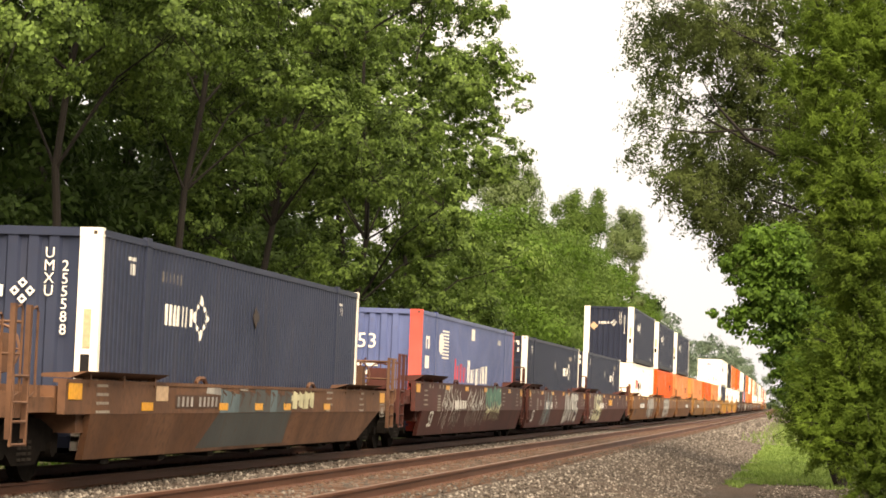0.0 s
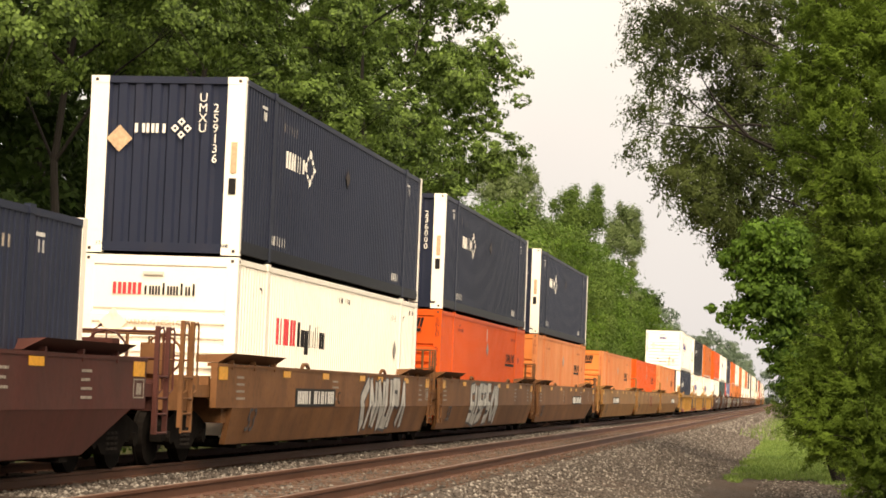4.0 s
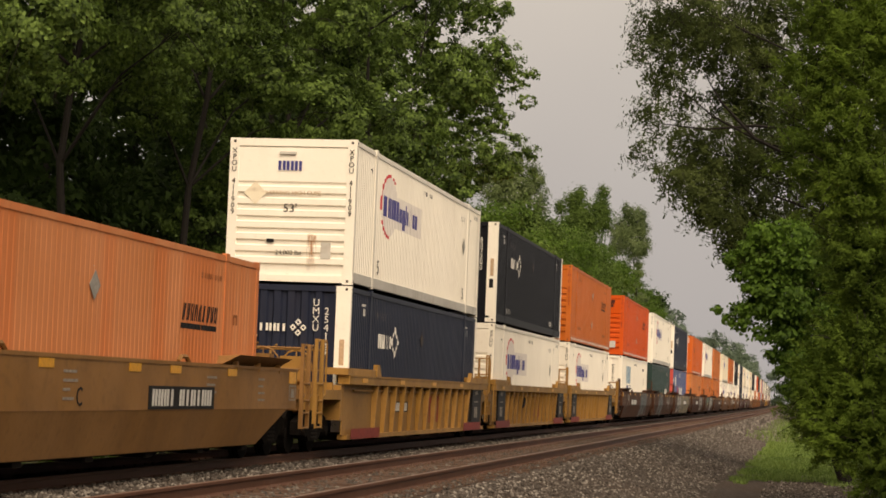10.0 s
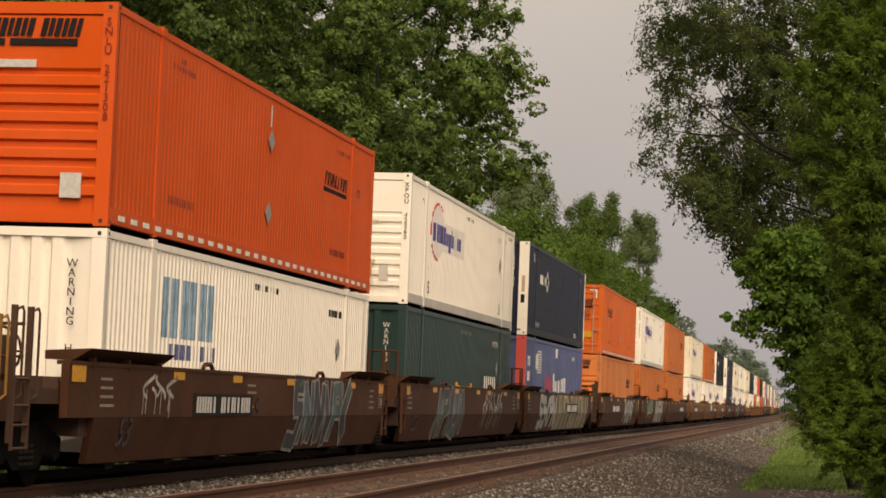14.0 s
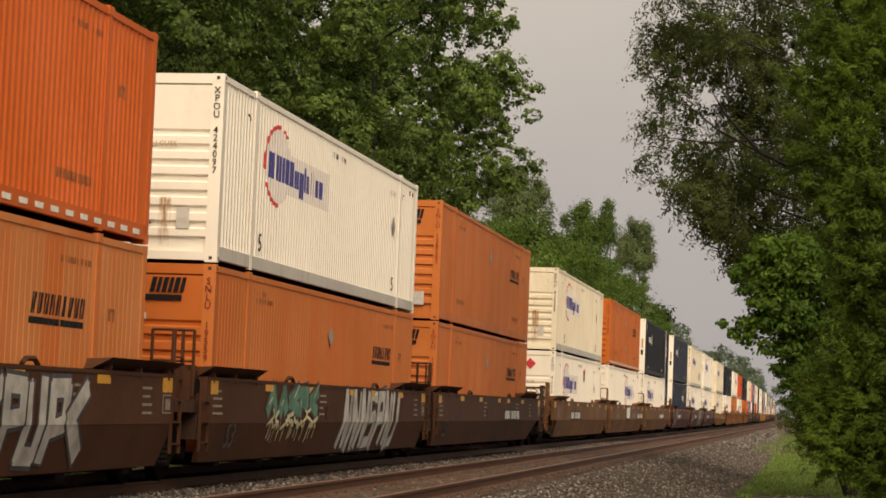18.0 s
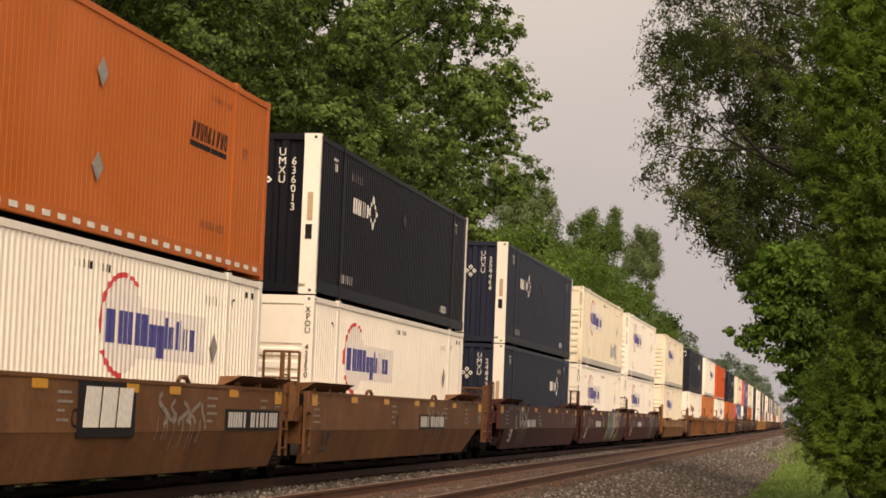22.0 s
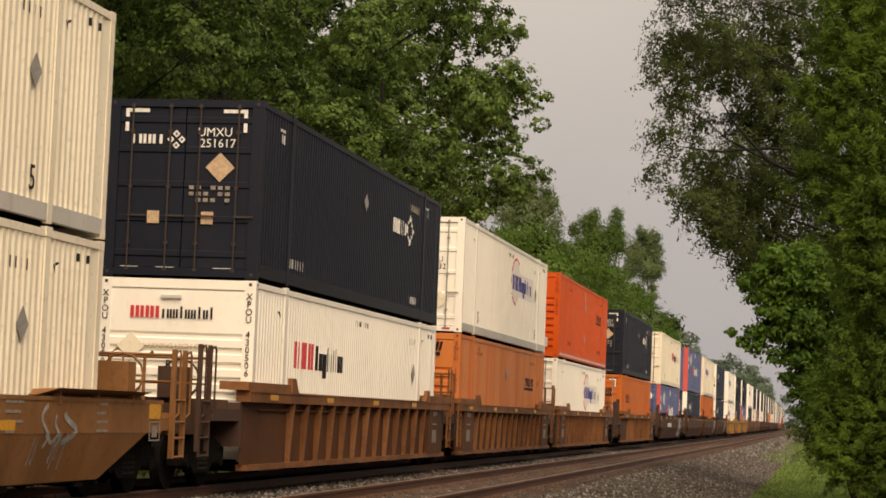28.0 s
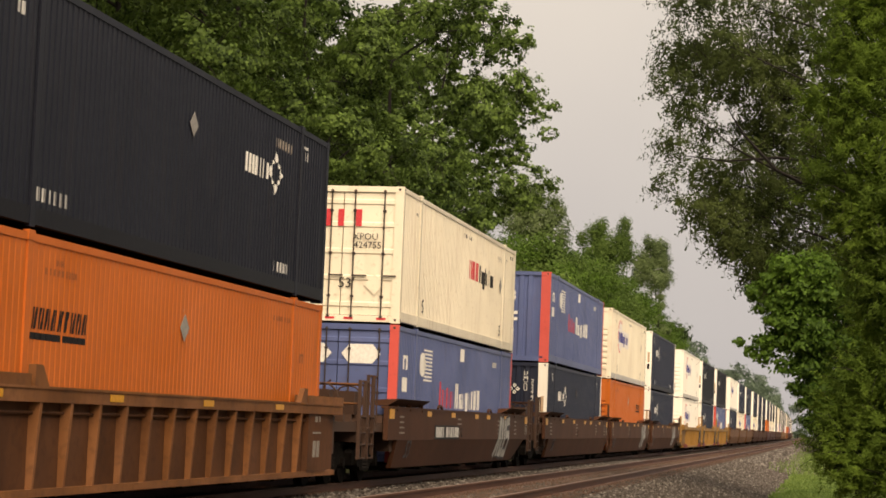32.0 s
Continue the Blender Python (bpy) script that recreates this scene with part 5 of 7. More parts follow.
                part("ladder", shared(("steps", paint_name), steps), ob, at=Matrix.Translation((0, y + 2.17 * d, 0)))

                def rails_():
                    b = Build()
                    for x in (-1.30, -0.4, 0.45):
                        b.tube([(x, 0, deck), (x, 0, 1.92), (x + 0.12, 0, 2.0)], [0.026] * 3, 5)
                    b.tube([(-1.30, 0, 1.92), (1.38, 0, 1.92)], [0.020] * 2, 5)
                    b.tube([(-1.30, 0, 1.55), (1.38, 0, 1.55)], [0.018] * 2, 5)
                    return b.mesh("handrail", m)
                part("handrail", shared(("erail", paint_name, low), rails_), ob, at=Matrix.Translation((0, y + 2.0 * d, 0)))

                def brake():
                    b = Build().box(-0.22, 0.22, -0.16, 0.16, -0.28, 0.18)
                    for i in range(12):
                        a, c = 2 * math.pi * i / 12, 2 * math.pi * (i + 1) / 12
                        b.tube([(0.30 * math.cos(a), 0.24, 0.30 * math.sin(a)), (0.30 * math.cos(c), 0.24, 0.30 * math.sin(c))], [0.018] * 2, 4)
                    b.tube([(-0.3, 0.24, 0), (0.3, 0.24, 0)], [0.014] * 2, 4)
                    b.tube([(0, 0.24, -0.3), (0, 0.24, 0.3)], [0.014] * 2, 4)
                    return b.mesh("brake_gear", gear)
                part("brake_gear", shared(("brake", paint_name), brake), ob, at=Matrix.Translation((0.75, y + 1.45 * d, 1.62)))

            def coupler():
                b = Build()
                b.box(-0.12, 0.12, *sorted((y, y + 2.78 * d)), 0.74, 0.98)
                b.box(-0.22, 0.22, *sorted((y + 2.5 * d, y + 2.775 * d)), 0.68, 1.02)
                b.tube([(0.5, y + stretch_ * d, 0.86), (0.45, y + 2.5 * d, 0.52), (0.2, y + 2.78 * d, 0.46)], [0.03] * 3, 6)
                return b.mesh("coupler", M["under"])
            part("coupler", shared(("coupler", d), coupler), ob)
        else:
            if d < 0:
                truck(ob, y + 0.775 * d)
            if not far:
                grab(ob, m, y + 0.08 * d, 1.50, 0.45, (2.28 if ribbed else 2.15) if d > 0 else 1.5)
                if d < 0:
                    handrail(ob, m, y + 0.35 * d, 2.2)
                part("joint_box", shared(("jbox", paint_name), lambda: Build().box(0.92, 1.36, -0.26, 0.26, 1.0, 1.62).box(0.98, 1.30, -0.2, 0.2, 1.62, 1.70).mesh("joint_box", m)), ob, at=Matrix.Translation((0, y + 0.12 * d, 0)))
                part("panel_label", shared(("jlab",), lambda: bars([(-0.16, 0.16, 0, 0.22)], M["kmark"])), ob, "black data plate", Matrix.Translation((1.362, y + 0.12 * d, 1.28)) @ SIDE)
    # reflectors and lettering panels along the sill
    if not far:
        zr = (top - 0.17 if not low else 0.90) if not ribbed else 1.36
        for u in ((1.33, 5.2, 7.35, 9.3, 12.4) if low else (2.5, 5.55, 8.9, 10.75, 13.75) if not ribbed else (0.3, 4.3, 8.3, 12.3)):
            part("reflector", shared(("refl", ribbed), lambda: bars([(0, 0.50, 0, 0.11 if not ribbed else 0.09)], M["ymark"])), ob, "yellow reflector patch", Matrix.Translation((1.503 if not ribbed else 1.532, u, zr)) @ SIDE)
        if not ribbed:
            for u in (s0 + 0.10, s1 - 0.58):
                part("reflector", shared(("reflt", low), lambda: bars([(0, 0.48, -0.20, 0.0)], M["ymark"])), ob, "yellow reflector patch", Matrix.Translation((1.503, u, top - 0.05)) @ SIDE)
            tagged(part("marking", shared(("frame_box", low), lambda: bars([(0, 0.46, 0, 0.02), (0, 0.46, 0.24, 0.26), (0, 0.03, 0.02, 0.24), (0.43, 0.46, 0.02, 0.24), (0.12, 0.34, 0.05, 0.20)], M["dmark"], 0.003)), ob, at=Matrix.Translation((1.503, s1 - 0.55, top - 0.54)) @ SIDE), kind="stuff")

    def loop():
        b = Build()
        b.tube([(0, -0.26, 0.01), (0, -0.14, 0.075), (0, 0.14, 0.075), (0, 0.26, 0.01)], [0.034] * 4, 5)
        return b.mesh("tie_down", m)
    if not far and not ribbed:
        for u in (4.4, 11.6):
            part("tie_down", shared(("loop", paint_name), loop), ob, at=Matrix.Translation((1.43, u, top)))
    if not far and not ribbed:
        def data_panel():
            rng, row = random.Random(5), []
            for u in (-0.55, 6.4, 12.6, 15.6):
                for i in range(4):
                    row.append((u, u + rng.uniform(0.25, 0.55), -0.11 * i, -0.11 * i + 0.035))
            return bars(row, M["dmark"], 0.003)
        tagged(part("marking", shared(("dpanel",), data_panel), ob, at=Matrix.Translation((1.503, 0, 1.32 if not low else 1.2)) @ SIDE), kind="stuff")
    if not far and paint_name in ("maroon", "brown", "tan", "ochre") and not ribbed:
        write("C", 0.34, M["gmark" if paint_name == "maroon" else "kmark"], ob, Matrix.Translation((1.506, 7.0, 1.02)) @ SIDE)
        if paint_name == "maroon":
            tagged(part("marking", shared(("mnum",), lambda: bars(word(3, 0.62, 0.22, 0.24, 0, 81, 0, -0.60) + word(5, 1.08, 0.22, 0.24, 0, 82, 0, 0.42), M["gmark"])), ob, "white bars", Matrix.Translation((1.506, 4.85, 0.90)) @ SIDE), kind="stuff")
            tagged(part("marking", shared(("mdat",), lambda: bars([(u, u + 0.16, v, v + 0.10) for u in (0.1, 0.5, 1.5, 2.0, 3.0) for v in (0.0, 0.14)][::2] + [(1.3, 1.75, -0.55 + 0.07 * q, -0.51 + 0.07 * q) for q in range(6)] + [(2.2, 2.6, -0.4 + 0.07 * q, -0.36 + 0.07 * q) for q in range(3)], M["dmark"], 0.003)), ob, at=Matrix.Translation((1.504, 0, 1.40)) @ SIDE), kind="stuff")
        write("53", 0.56, M["gmark" if paint_name == "maroon" else "sprayk"], ob, Matrix.Translation((1.452, 0.62, 0.64)) @ SIDE @ pose(0, 0, 0, 15.4, 0, 0))
    if ribbed and not far:
        part("air_pipe", shared(("pipe", paint_name), lambda: Build().tube([(1.42, e0 + 0.9, 1.20), (1.42, e1 - 0.9, 1.20)], [0.022, 0.022], 6).mesh("air_pipe", M["shaded_grimy_" + paint_name])), ob)
        for u in (((e0 + 0.75,) if near == "a" else ()) + (e1 - 2.35,)):
            part("end_panel", shared(("rend", paint_name), lambda: Build().box(1.39, 1.49, 0, 1.45, 0.34, 1.32).mesh("end_panel", M["kmark" if paint_name == "yellow" else "shaded_grimy_rustrib"])), ob, "dark end panel", Matrix.Translation((0, u, 0)))
            tagged(part("marking", shared(("rendm",), lambda: bars([(0.35, 0.55, 0.1, 0.38), (0.62, 0.82, 0.1, 0.38), (0.3, 0.9, 0.5, 0.53), (0.45, 0.62, 0.70, 0.80), (0.75, 0.82, 0.70, 0.80)], M["dmark"])), ob, at=Matrix.Translation((1.493, u, 0.48)) @ SIDE), kind="stuff")
        if paint_name == "yellow":
            tagged(part("marking", shared(("tx",), lambda: bars([(0, 0.95, 0.46, 0.62), (0.10, 0.28, 0, 0.46), (0.62, 0.80, 0, 0.46), (1.10, 1.26, 0, 0.62, 0.2), (1.36, 1.50, 0, 0.62, -0.2)], M["omark"], 0.003)), ob, "faded red mark", Matrix.Translation((1.388, 8.65, 0.50)) @ SIDE), kind="stuff")
            if near == ahead:
                part("hose", shared(("rhose",), lambda: Build().tube([(1.44, 5.15, 1.24), (1.45, 5.28, 0.98), (1.45, 5.50, 0.84), (1.45, 5.86, 0.92), (1.44, 6.02, 1.14), (1.44, 6.06, 1.28)], [0.032] * 6, 6).mesh("hose", M["kmark"])), ob, "black hanging air hose")
            else:
                part("number_board", shared(("rboard",), lambda: bars([(-1.15, 1.15, 0, 0.23)], M["kmark"], 0.004)), ob, "black number board", Matrix.Translation((1.388, 5.24, 0.76)) @ SIDE)
                part("marking", shared(("rbars",), lambda: bars(word(3, 0.55, 0.18, 0.2, 0.05, 91, 0, -0.5) + word(2, 0.4, 0.18, 0.2, 0.05, 92, 0, 0.45), M["gmark"])), ob, "white bars", Matrix.Translation((1.394, 5.24, 0.785)) @ SIDE)["kind"] = "stuff"
        for u in ((e0 + 0.45, e1 - 3.7) if paint_name == "yellow" else ()):
            part("corner_patch", shared(("rpatch",), lambda: bars([(0, 2.8, 0, 0.20)], M["omark"])), ob, "dark red painted corner", Matrix.Translation((1.495, u, 0.26)) @ SIDE)
    if plate is not None and not far and not ribbed:
        big = isinstance(plate, tuple)
        if big:
            part("number_board", shared(("bboard",), lambda: bars([(-1.1, 1.1, -0.12, 0.62)], M["kmark"], 0.004)), ob, "black board", Matrix.Translation((1.503, plate[0], 0.92)) @ SIDE)
            part("marking", shared(("bbars",), lambda: bars([(-0.9, -0.35, 0, 0.5, 0.08), (-0.27, 0.28, 0, 0.5, 0.08), (0.36, 0.9, 0, 0.5, 0.08)], M["wmark"])), ob, "white blocks", Matrix.Translation((1.508, plate[0], 0.92)) @ SIDE)["kind"] = "stuff"
            plate = plate[0] + 7
        part("number_board", shared(("nboard",), lambda: bars([(-1.62, 1.62, 0, 0.32)], M["kmark"], 0.004)), ob, "black number board", Matrix.Translation((1.503, plate, 0.87)) @ SIDE)
        part("marking", shared(("nbars",), lambda: bars(word(4, 1.08, 0.23, 0.16, 0.06, 81, 0, -0.92) + word(6, 1.68, 0.23, 0.16, 0.06, 82, 0, 0.66), M["gmark"])), ob, "white bars", Matrix.Translation((1.508, plate, 0.915)) @ SIDE)["kind"] = "stuff"
    for kind, u0, u1 in tags:
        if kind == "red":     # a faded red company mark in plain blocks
            tagged(part("marking", shared(("redmark",), lambda: bars([(0, 0.62, 0.42, 0.55), (0.22, 0.40, 0, 0.42), (0.66, 1.22, 0.42, 0.55), (0.86, 1.04, 0, 0.42), (1.30, 1.48, 0, 0.55, 0.22), (1.58, 1.74, 0, 0.55, -0.22)], M["omark"], 0.004)), ob, "faded red company mark", Matrix.Translation((1.504, u0, 0.72)) @ SIDE), kind="stuff")
        elif kind == "gold":     # a dull yellow company mark in plain blocks
            tagged(part("marking", shared(("goldmark",), lambda: bars(word(4, 1.9, 0.26, 0.14, 0.1, 84), M["ymark"], 0.004)), ob, "dull yellow company mark", Matrix.Translation((1.504, (u0 + u1) / 2, 1.02)) @ SIDE), kind="stuff")
        else:
            tagged(part("graffiti", tag_mesh(kind, int(u0 * 10 + u1 * 7), u0, u1), ob, "sprayed graffiti"), kind="stuff")
    return ob


# ---- the train: well by well from the front, its load below and above ----
LABELS = {
    "u": "dark navy corrugated steel shipping container with white corner posts",
    "n": "dark navy steel shipping container marked near its far end",
    "k": "near-black corrugated steel shipping container with white corner posts",
    "U": "navy steel shipping container with lock rods, door end forward",
    "V": "dark navy steel shipping container with navy posts, doors forward",
    "o": "bright orange corrugated shipping container with ribbed end",
    "a": "orange corrugated shipping container with ribbed end",
    "A": "orange shipping container with steel lock rods, door end forward",
    "B": "pale orange shipping container with lock rods, door end forward",
    "p": "faded peach-orange corrugated shipping container with rust streaks",
    "r": "sun-faded apricot-orange shipping container with black block mark",
    "q": "pinkish faded orange shipping container with rusty top edge",
    "w": "white corrugated shipping container with blue lettering blocks",
    "W": "white shipping container with steel lock rods, door end forward",
    "c": "cream-white corrugated shipping container with streaked rust",
    "x": "white corrugated shipping container with red and black marks",
    "X": "white shipping container with red mark on its doors",
    "g": "dark green corrugated shipping container with white mark",
    "v": "cream-white corrugated shipping container with pale blue mark",
    "h": "blue corrugated shipping container with red corner posts",
    "H": "blue shipping container with white six-sided door decals",
}


def load(kind, number, far, top):
    t = ("stacked " if top else "") + LABELS[kind]
    c = dict(number=number, far=far)
    if number == "255588":
        return container("navy", "mnavy", t, posts="white", foot="black", **c)
    if kind in "uk":
        return container("navy", "navy" if kind == "u" else "black", t, posts="white", foot="black", **c)
    if kind == "n":
        return container("navy", "navy", t, swap=True, posts="white", foot="black", **c)
    if kind == "V":
        return container("navy", "bnavy", t, door=True, foot="black", **c)
    if kind == "U":
        return container("navy", "navy", t, door=True, posts="white", foot="black", **c)
    if kind in "oapqr":
        return container("orange", {"o": "orange", "a": "amber", "p": "peach", "q": "blush", "r": "apricot"}[kind], t, dashes=top and (kind == "o" or number in ("201431", "202188")), **c)
    if kind == "A":
        return container("orange", "flame", t, door=True, dashes=top, **c)
    if kind == "B":
        return container("orange", "amber", t, door=True, **c)
    if kind in "wc":
        return container("white", "white" if kind == "w" else "cream", t, foot="grey" if top else None, **c)
    if kind == "W":
        return container("white", "white", t, door=True, foot="grey" if top else None, **c)
    if kind == "x":
        return container("whitered", "white", t, **c)
    if kind == "X":
        return container("whitered", "cream", t, door=True, **c)
    if kind == "g":
        return container("rail", "green", t, **c)
    if kind == "v":
        return container("rail", "white", t, **c)
    return container("hub", "royal", t, door=kind == "H", posts="red", **c)


# metres behind the first front end, car colour, ribbed, ends, lower load, upper load, their numbers, sprayed tags, number board
FIRST_WELLS = [
    (-1.35, "rusty", 0, "ac", "u", "", "", "", [], None),
    (22.06, "rusty", 0, "cc", "u", "", "255588", "", [("patches", 4.6, 11.5)], None),
    (45.56, "maroon", 0, "ca", "h", "", "", "", [("scribble", 1.9, 5.0), ("scribble", 5.9, 9.1), ("green", 9.2, 12.2)], None),
    (64.98, "maroon", 0, "aa", "U", "", "5506", "", [("dark", 3.2, 5.4), ("silver", 9.8, 14.2)], None),
    (84.47, "maroon", 0, "ac", "U", "", "5501", "", [("pale", 1.4, 4.8), ("gold", 8.0, 10.0)], None),
    (107.98, "ochre", 0, "ca", "x", "u", "", "259136", [("silver", 9.0, 14.0)], 5.05),
    (127.58, "ochre", 0, "aa", "o", "u", "2135", "236000", [("silver", 3.8, 9.0)], None),
    (147.23, "ochre", 0, "ac", "q", "u", "15204", "268278", [], 11.4),
    (171.41, "tan", 0, "ca", "q", "", "187032", "", [], 5.05),
    (190.98, "tan", 0, "aa", "o", "", "221395", "", [("red", 8.25, 10.0)], None),
]
SECOND_WELLS = [
    (210.41, "tan", 0, "ac", "q", "", "191891", "", [], 11.4),
    (233.75, "yellow", 1, "ca", "u", "w", "254137", "411909", [], 5.8),
    (253.36, "yellow", 1, "aa", "w", "k", "43485", "637200", [], None),
    (272.83, "yellow", 1, "ac", "w", "a", "430642", "201431", [], 4.6),
    (296.07, "brown", 0, "ca", "v", "o", "", "221308", [("small", 1.1, 2.6), ("dark", 9.3, 13.8)], 5.1),
    (316.23, "brown", 0, "aa", "g", "w", "", "42360", [("dark", 3.0, 7.0), ("scribble", 10.0, 13.4)], None),
    (335.68, "brown", 0, "ac", "h", "u", "", "254108", [("silver", 2.2, 6.4), ("mural", 6.6, 16.6)], 11.22),
    (358.94, "brown", 0, "ca", "p", "A", "13871", "91531", [("silver", 9.1, 13.4)], 5.0),
    (378.48, "brown", 0, "aa", "r", "w", "19559", "424097", [("green", 2.6, 6.2), ("giant", 8.2, 13.6)], None),
    (397.90, "brown", 0, "ac", "r", "r", "19931", "138503", [], 11.85),
]
THIRD_WELLS = [
    (421.59, "ochre", 0, "ca", "w", "c", "41213", "413990", [], 5.05),
    (441.24, "ochre", 0, "aa", "W", "a", "42", "202188", [("faint", 1.6, 3.6), ("faint", 10.2, 12.6)], (8.2,)),
    (461.01, "ochre", 0, "ac", "w", "k", "43350", "636013", [("faint", 10.4, 12.4)], 11.1),
    (484.21, "maroon", 0, "ca", "n", "u", "248422", "254464", [("scribble", 2.2, 4.0)], None),
    (504.10, "maroon", 0, "aa", "w", "c", "423693", "411243", [("colour", 8.4, 13.9)], None),
    (523.52, "maroon", 0, "ac", "w", "w", "4240", "42404", [("dark", 11.0, 13.4)], None),
    (547.22, "honey", 0, "cc", "c", "c", "", "", [("low", 9.4, 11.0), ("low", 13.6, 14.8)], None),
    (570.75, "rustrib", 1, "ca", "x", "V", "430506", "251617", [], None),
    (590.38, "rustrib", 1, "aa", "p", "W", "15800", "424032", [], None),
    (610.12, "rustrib", 1, "ac", "W", "o", "42", "22339", [], None),
]
LAST_WELLS = [
    (633.79, "rustrib", 1, "cc", "B", "V", "91840", "247251", [], None),
    (656.80, "brown", 0, "cc", "H", "X", "", "424755", [("silver", 12.6, 14.6)], 5.05),
    (680.70, "brown", 0, "ca", "u", "h", "22448", "", [], None),
    (700.31, "brown", 0, "aa", "a", "c", "", "", [("silver", 12.8, 14.8)], None),
    (720.05, "brown", 0, "ac", "u", "u", "", "", [("silver", 12.8, 14.8)], None),
    (743.53, "yellow", 1, "ca", "w", "w", "", "", [], None),
    (763.10, "yellow", 1, "aa", "u", "k", "", "", [], None),
    (782.70, "yellow", 1, "ac", "h", "k", "", "", [], None),
]
WELLS = FIRST_WELLS + SECOND_WELLS + THIRD_WELLS + LAST_WELLS
# the rest of the train runs on out of sight in the same manner
pick = random.Random(12)
row_y, cars = 782.7, [("ochre", 0), ("brown", 0), ("maroon", 0), ("brown", 0), ("tan", 0), ("rustrib", 1), ("brown", 0), ("maroon", 0), ("ochre", 0)]
for name_, ribbed_ in cars:
    for k_, ends_ in enumerate(("ca", "aa", "ac")):
        row_y += 23.5 if k_ == 0 else 19.6
        WELLS.append((row_y, name_, ribbed_, ends_, pick.choice("uwakuchu"), pick.choice("ukukwcku"), "", "", [], None))

CAR_LABEL = {"honey": "low honey-brown steel well car with dusty sides", "rusty": "low rust-brown steel well car with patched paint", "ochre": "brown-yellow steel well car with faded sides", "maroon": "maroon steel well car with spray paint on its sides", "tan": "tan-yellow steel well car with smooth sides",
             "yellow": "yellow steel well car with ribbed sides", "brown": "rusty brown steel well car with smooth sides", "rustrib": "rust-brown steel well car with ribbed sides"}
TRAIN = []
for y_, paint_, ribbed_, ends_, low_, high_, n1_, n2_, tags_, plate_ in WELLS:
    far_ = y_ > 800
    u_ = well_unit(paint_, ribbed_, ends_[0], ends_[1], CAR_LABEL[paint_], tags_, far_, plate_, paint_ in ("rusty", "honey"))
    TRAIN.append((u_, y_, 0.0))
    lower = load(low_, n1_, far_, False)
    if n1_ == "41213":     # red hazard placards on this one's end and side
        for x_, m_ in ((-0.42, "rmark"), (0.42, "rmark"), (-0.85, "kmark")):
            part("placard", shared(("haz", m_), lambda: lozenge(M[m_], 0.19)), lower, "hazard placard", on_front(x_, 2.42, -0.006))
        for u_, z_, m_ in ((9.30, 2.32, "rmark"), (9.66, 2.32, "rmark"), (9.48, 2.08, "kmark")):
            part("placard", shared(("haz_side", m_), lambda: lozenge(M[m_], 0.15, 1.1)), lower, "hazard placard", on_side(u_, z_))
    TRAIN.append((lower, y_, 0.372))
    if high_:
        TRAIN.append((load(high_, n2_, far_, True), y_, 3.275))


# ---- ground, ballast, rails ----
def sheet(name, mat, xs, ys, z_at, label, category, rough=0.0):
    v, f = [], []
    for y in ys:
        for x in xs:
            xx = x + (bend(y) if abs(x) < 60 else 0)
            z = z_at(x, y)
            if rough:
                z += rough * noise.noise((xx * 1.7, y * 1.7, 0)) + rough * 0.6 * noise.noise((xx * 5, y * 5, 3))
            v.append((xx, y, z))
    n = len(xs)
    for j in range(len(ys) - 1):
        for i in range(n - 1):
            f.append((j * n + i, j * n + i + 1, (j + 1) * n + i + 1, (j + 1) * n + i))
    me = bpy.data.meshes.new(name)
    me.from_pydata(v, [], f)
    me.materials.append(mat)
    me.shade_smooth()
    return tagged(new(name, me), label, category, kind="structure")


def profile(points):
    px, pz = [p[0] for p in points], [p[1] for p in points]
    return lambda x, y: float(np.interp(x, px, pz))


GROUND_PTS = [(-3000, -0.7), (-15.5, -0.75), (-12.9, -0.50), (-8.0, -0.45), (-3.9, -0.40), (-1.9, -0.52), (1.0, -0.46), (3000, -0.40)]
ys_ground = [-3000, -400, -60, 0, 20, 40, 60, 90, 130, 200, 300, 450, 700, 1200, 3000]
sheet("ground", M["ground"], [-3000, -600, -120, -60, -30, -22, -15.5, -12.9, -8, -3.9, -1.9, -1, 1, 4, 10, 25, 60, 200, 3000], ys_ground, profile(GROUND_PTS), "soil with low weeds reaching to the horizon", "ground")
BED_PTS = [(-15.2, -0.80), (-12.55, -0.24), (-11.9, -0.16), (-8.7, -0.16), (-7.9, -0.18), (-7.3, -0.03), (-4.55, 0.0), (-4.1, -0.04), (-1.75, -0.53), (-0.9, -0.60)]
ys_bed = list(np.arange(-20, 16, 4)) + list(np.arange(16, 70, 0.35)) + list(np.arange(70, 130, 1.0)) + list(np.arange(130, 900, 20))
sheet("ballast_bed", M["ballast"], list(np.arange(-15.2, -12.5, 0.5)) + list(np.arange(-12.4, -0.8, 0.3)) + [-0.75], ys_bed, profile(BED_PTS), "crushed grey and brown stone ballast under two tracks", "ballast", 0.035)


sheet("gravel_apron", M["ballast"], list(np.arange(-2.4, 6.1, 0.4)), list(np.arange(16, 53.5, 0.5)), lambda x, y: profile(GROUND_PTS)(x, y) + 0.035, "bare gravel and soil beside the ballast", "gravel", 0.02)


# strip below the cars: oil and the train's shadow both in the stone colour
sheet("oily_ballast", M["ballast_oily_shaded"], [x for x in np.arange(-12.4, -0.8, 0.3) if -12.0 < x < -9.4], ys_bed, lambda x, y: profile(BED_PTS)(x, y) + 0.008, "oily stones under the train, its shadow painted in", "ballast", 0.035)
sheet("track_ballast", M["ballast_brown"], [x for x in np.arange(-12.4, -0.8, 0.3) if -6.9 < x < -4.4], ys_bed, lambda x, y: profile(BED_PTS)(x, y) + 0.008, "rust-stained stones between the rails", "ballast", 0.035)


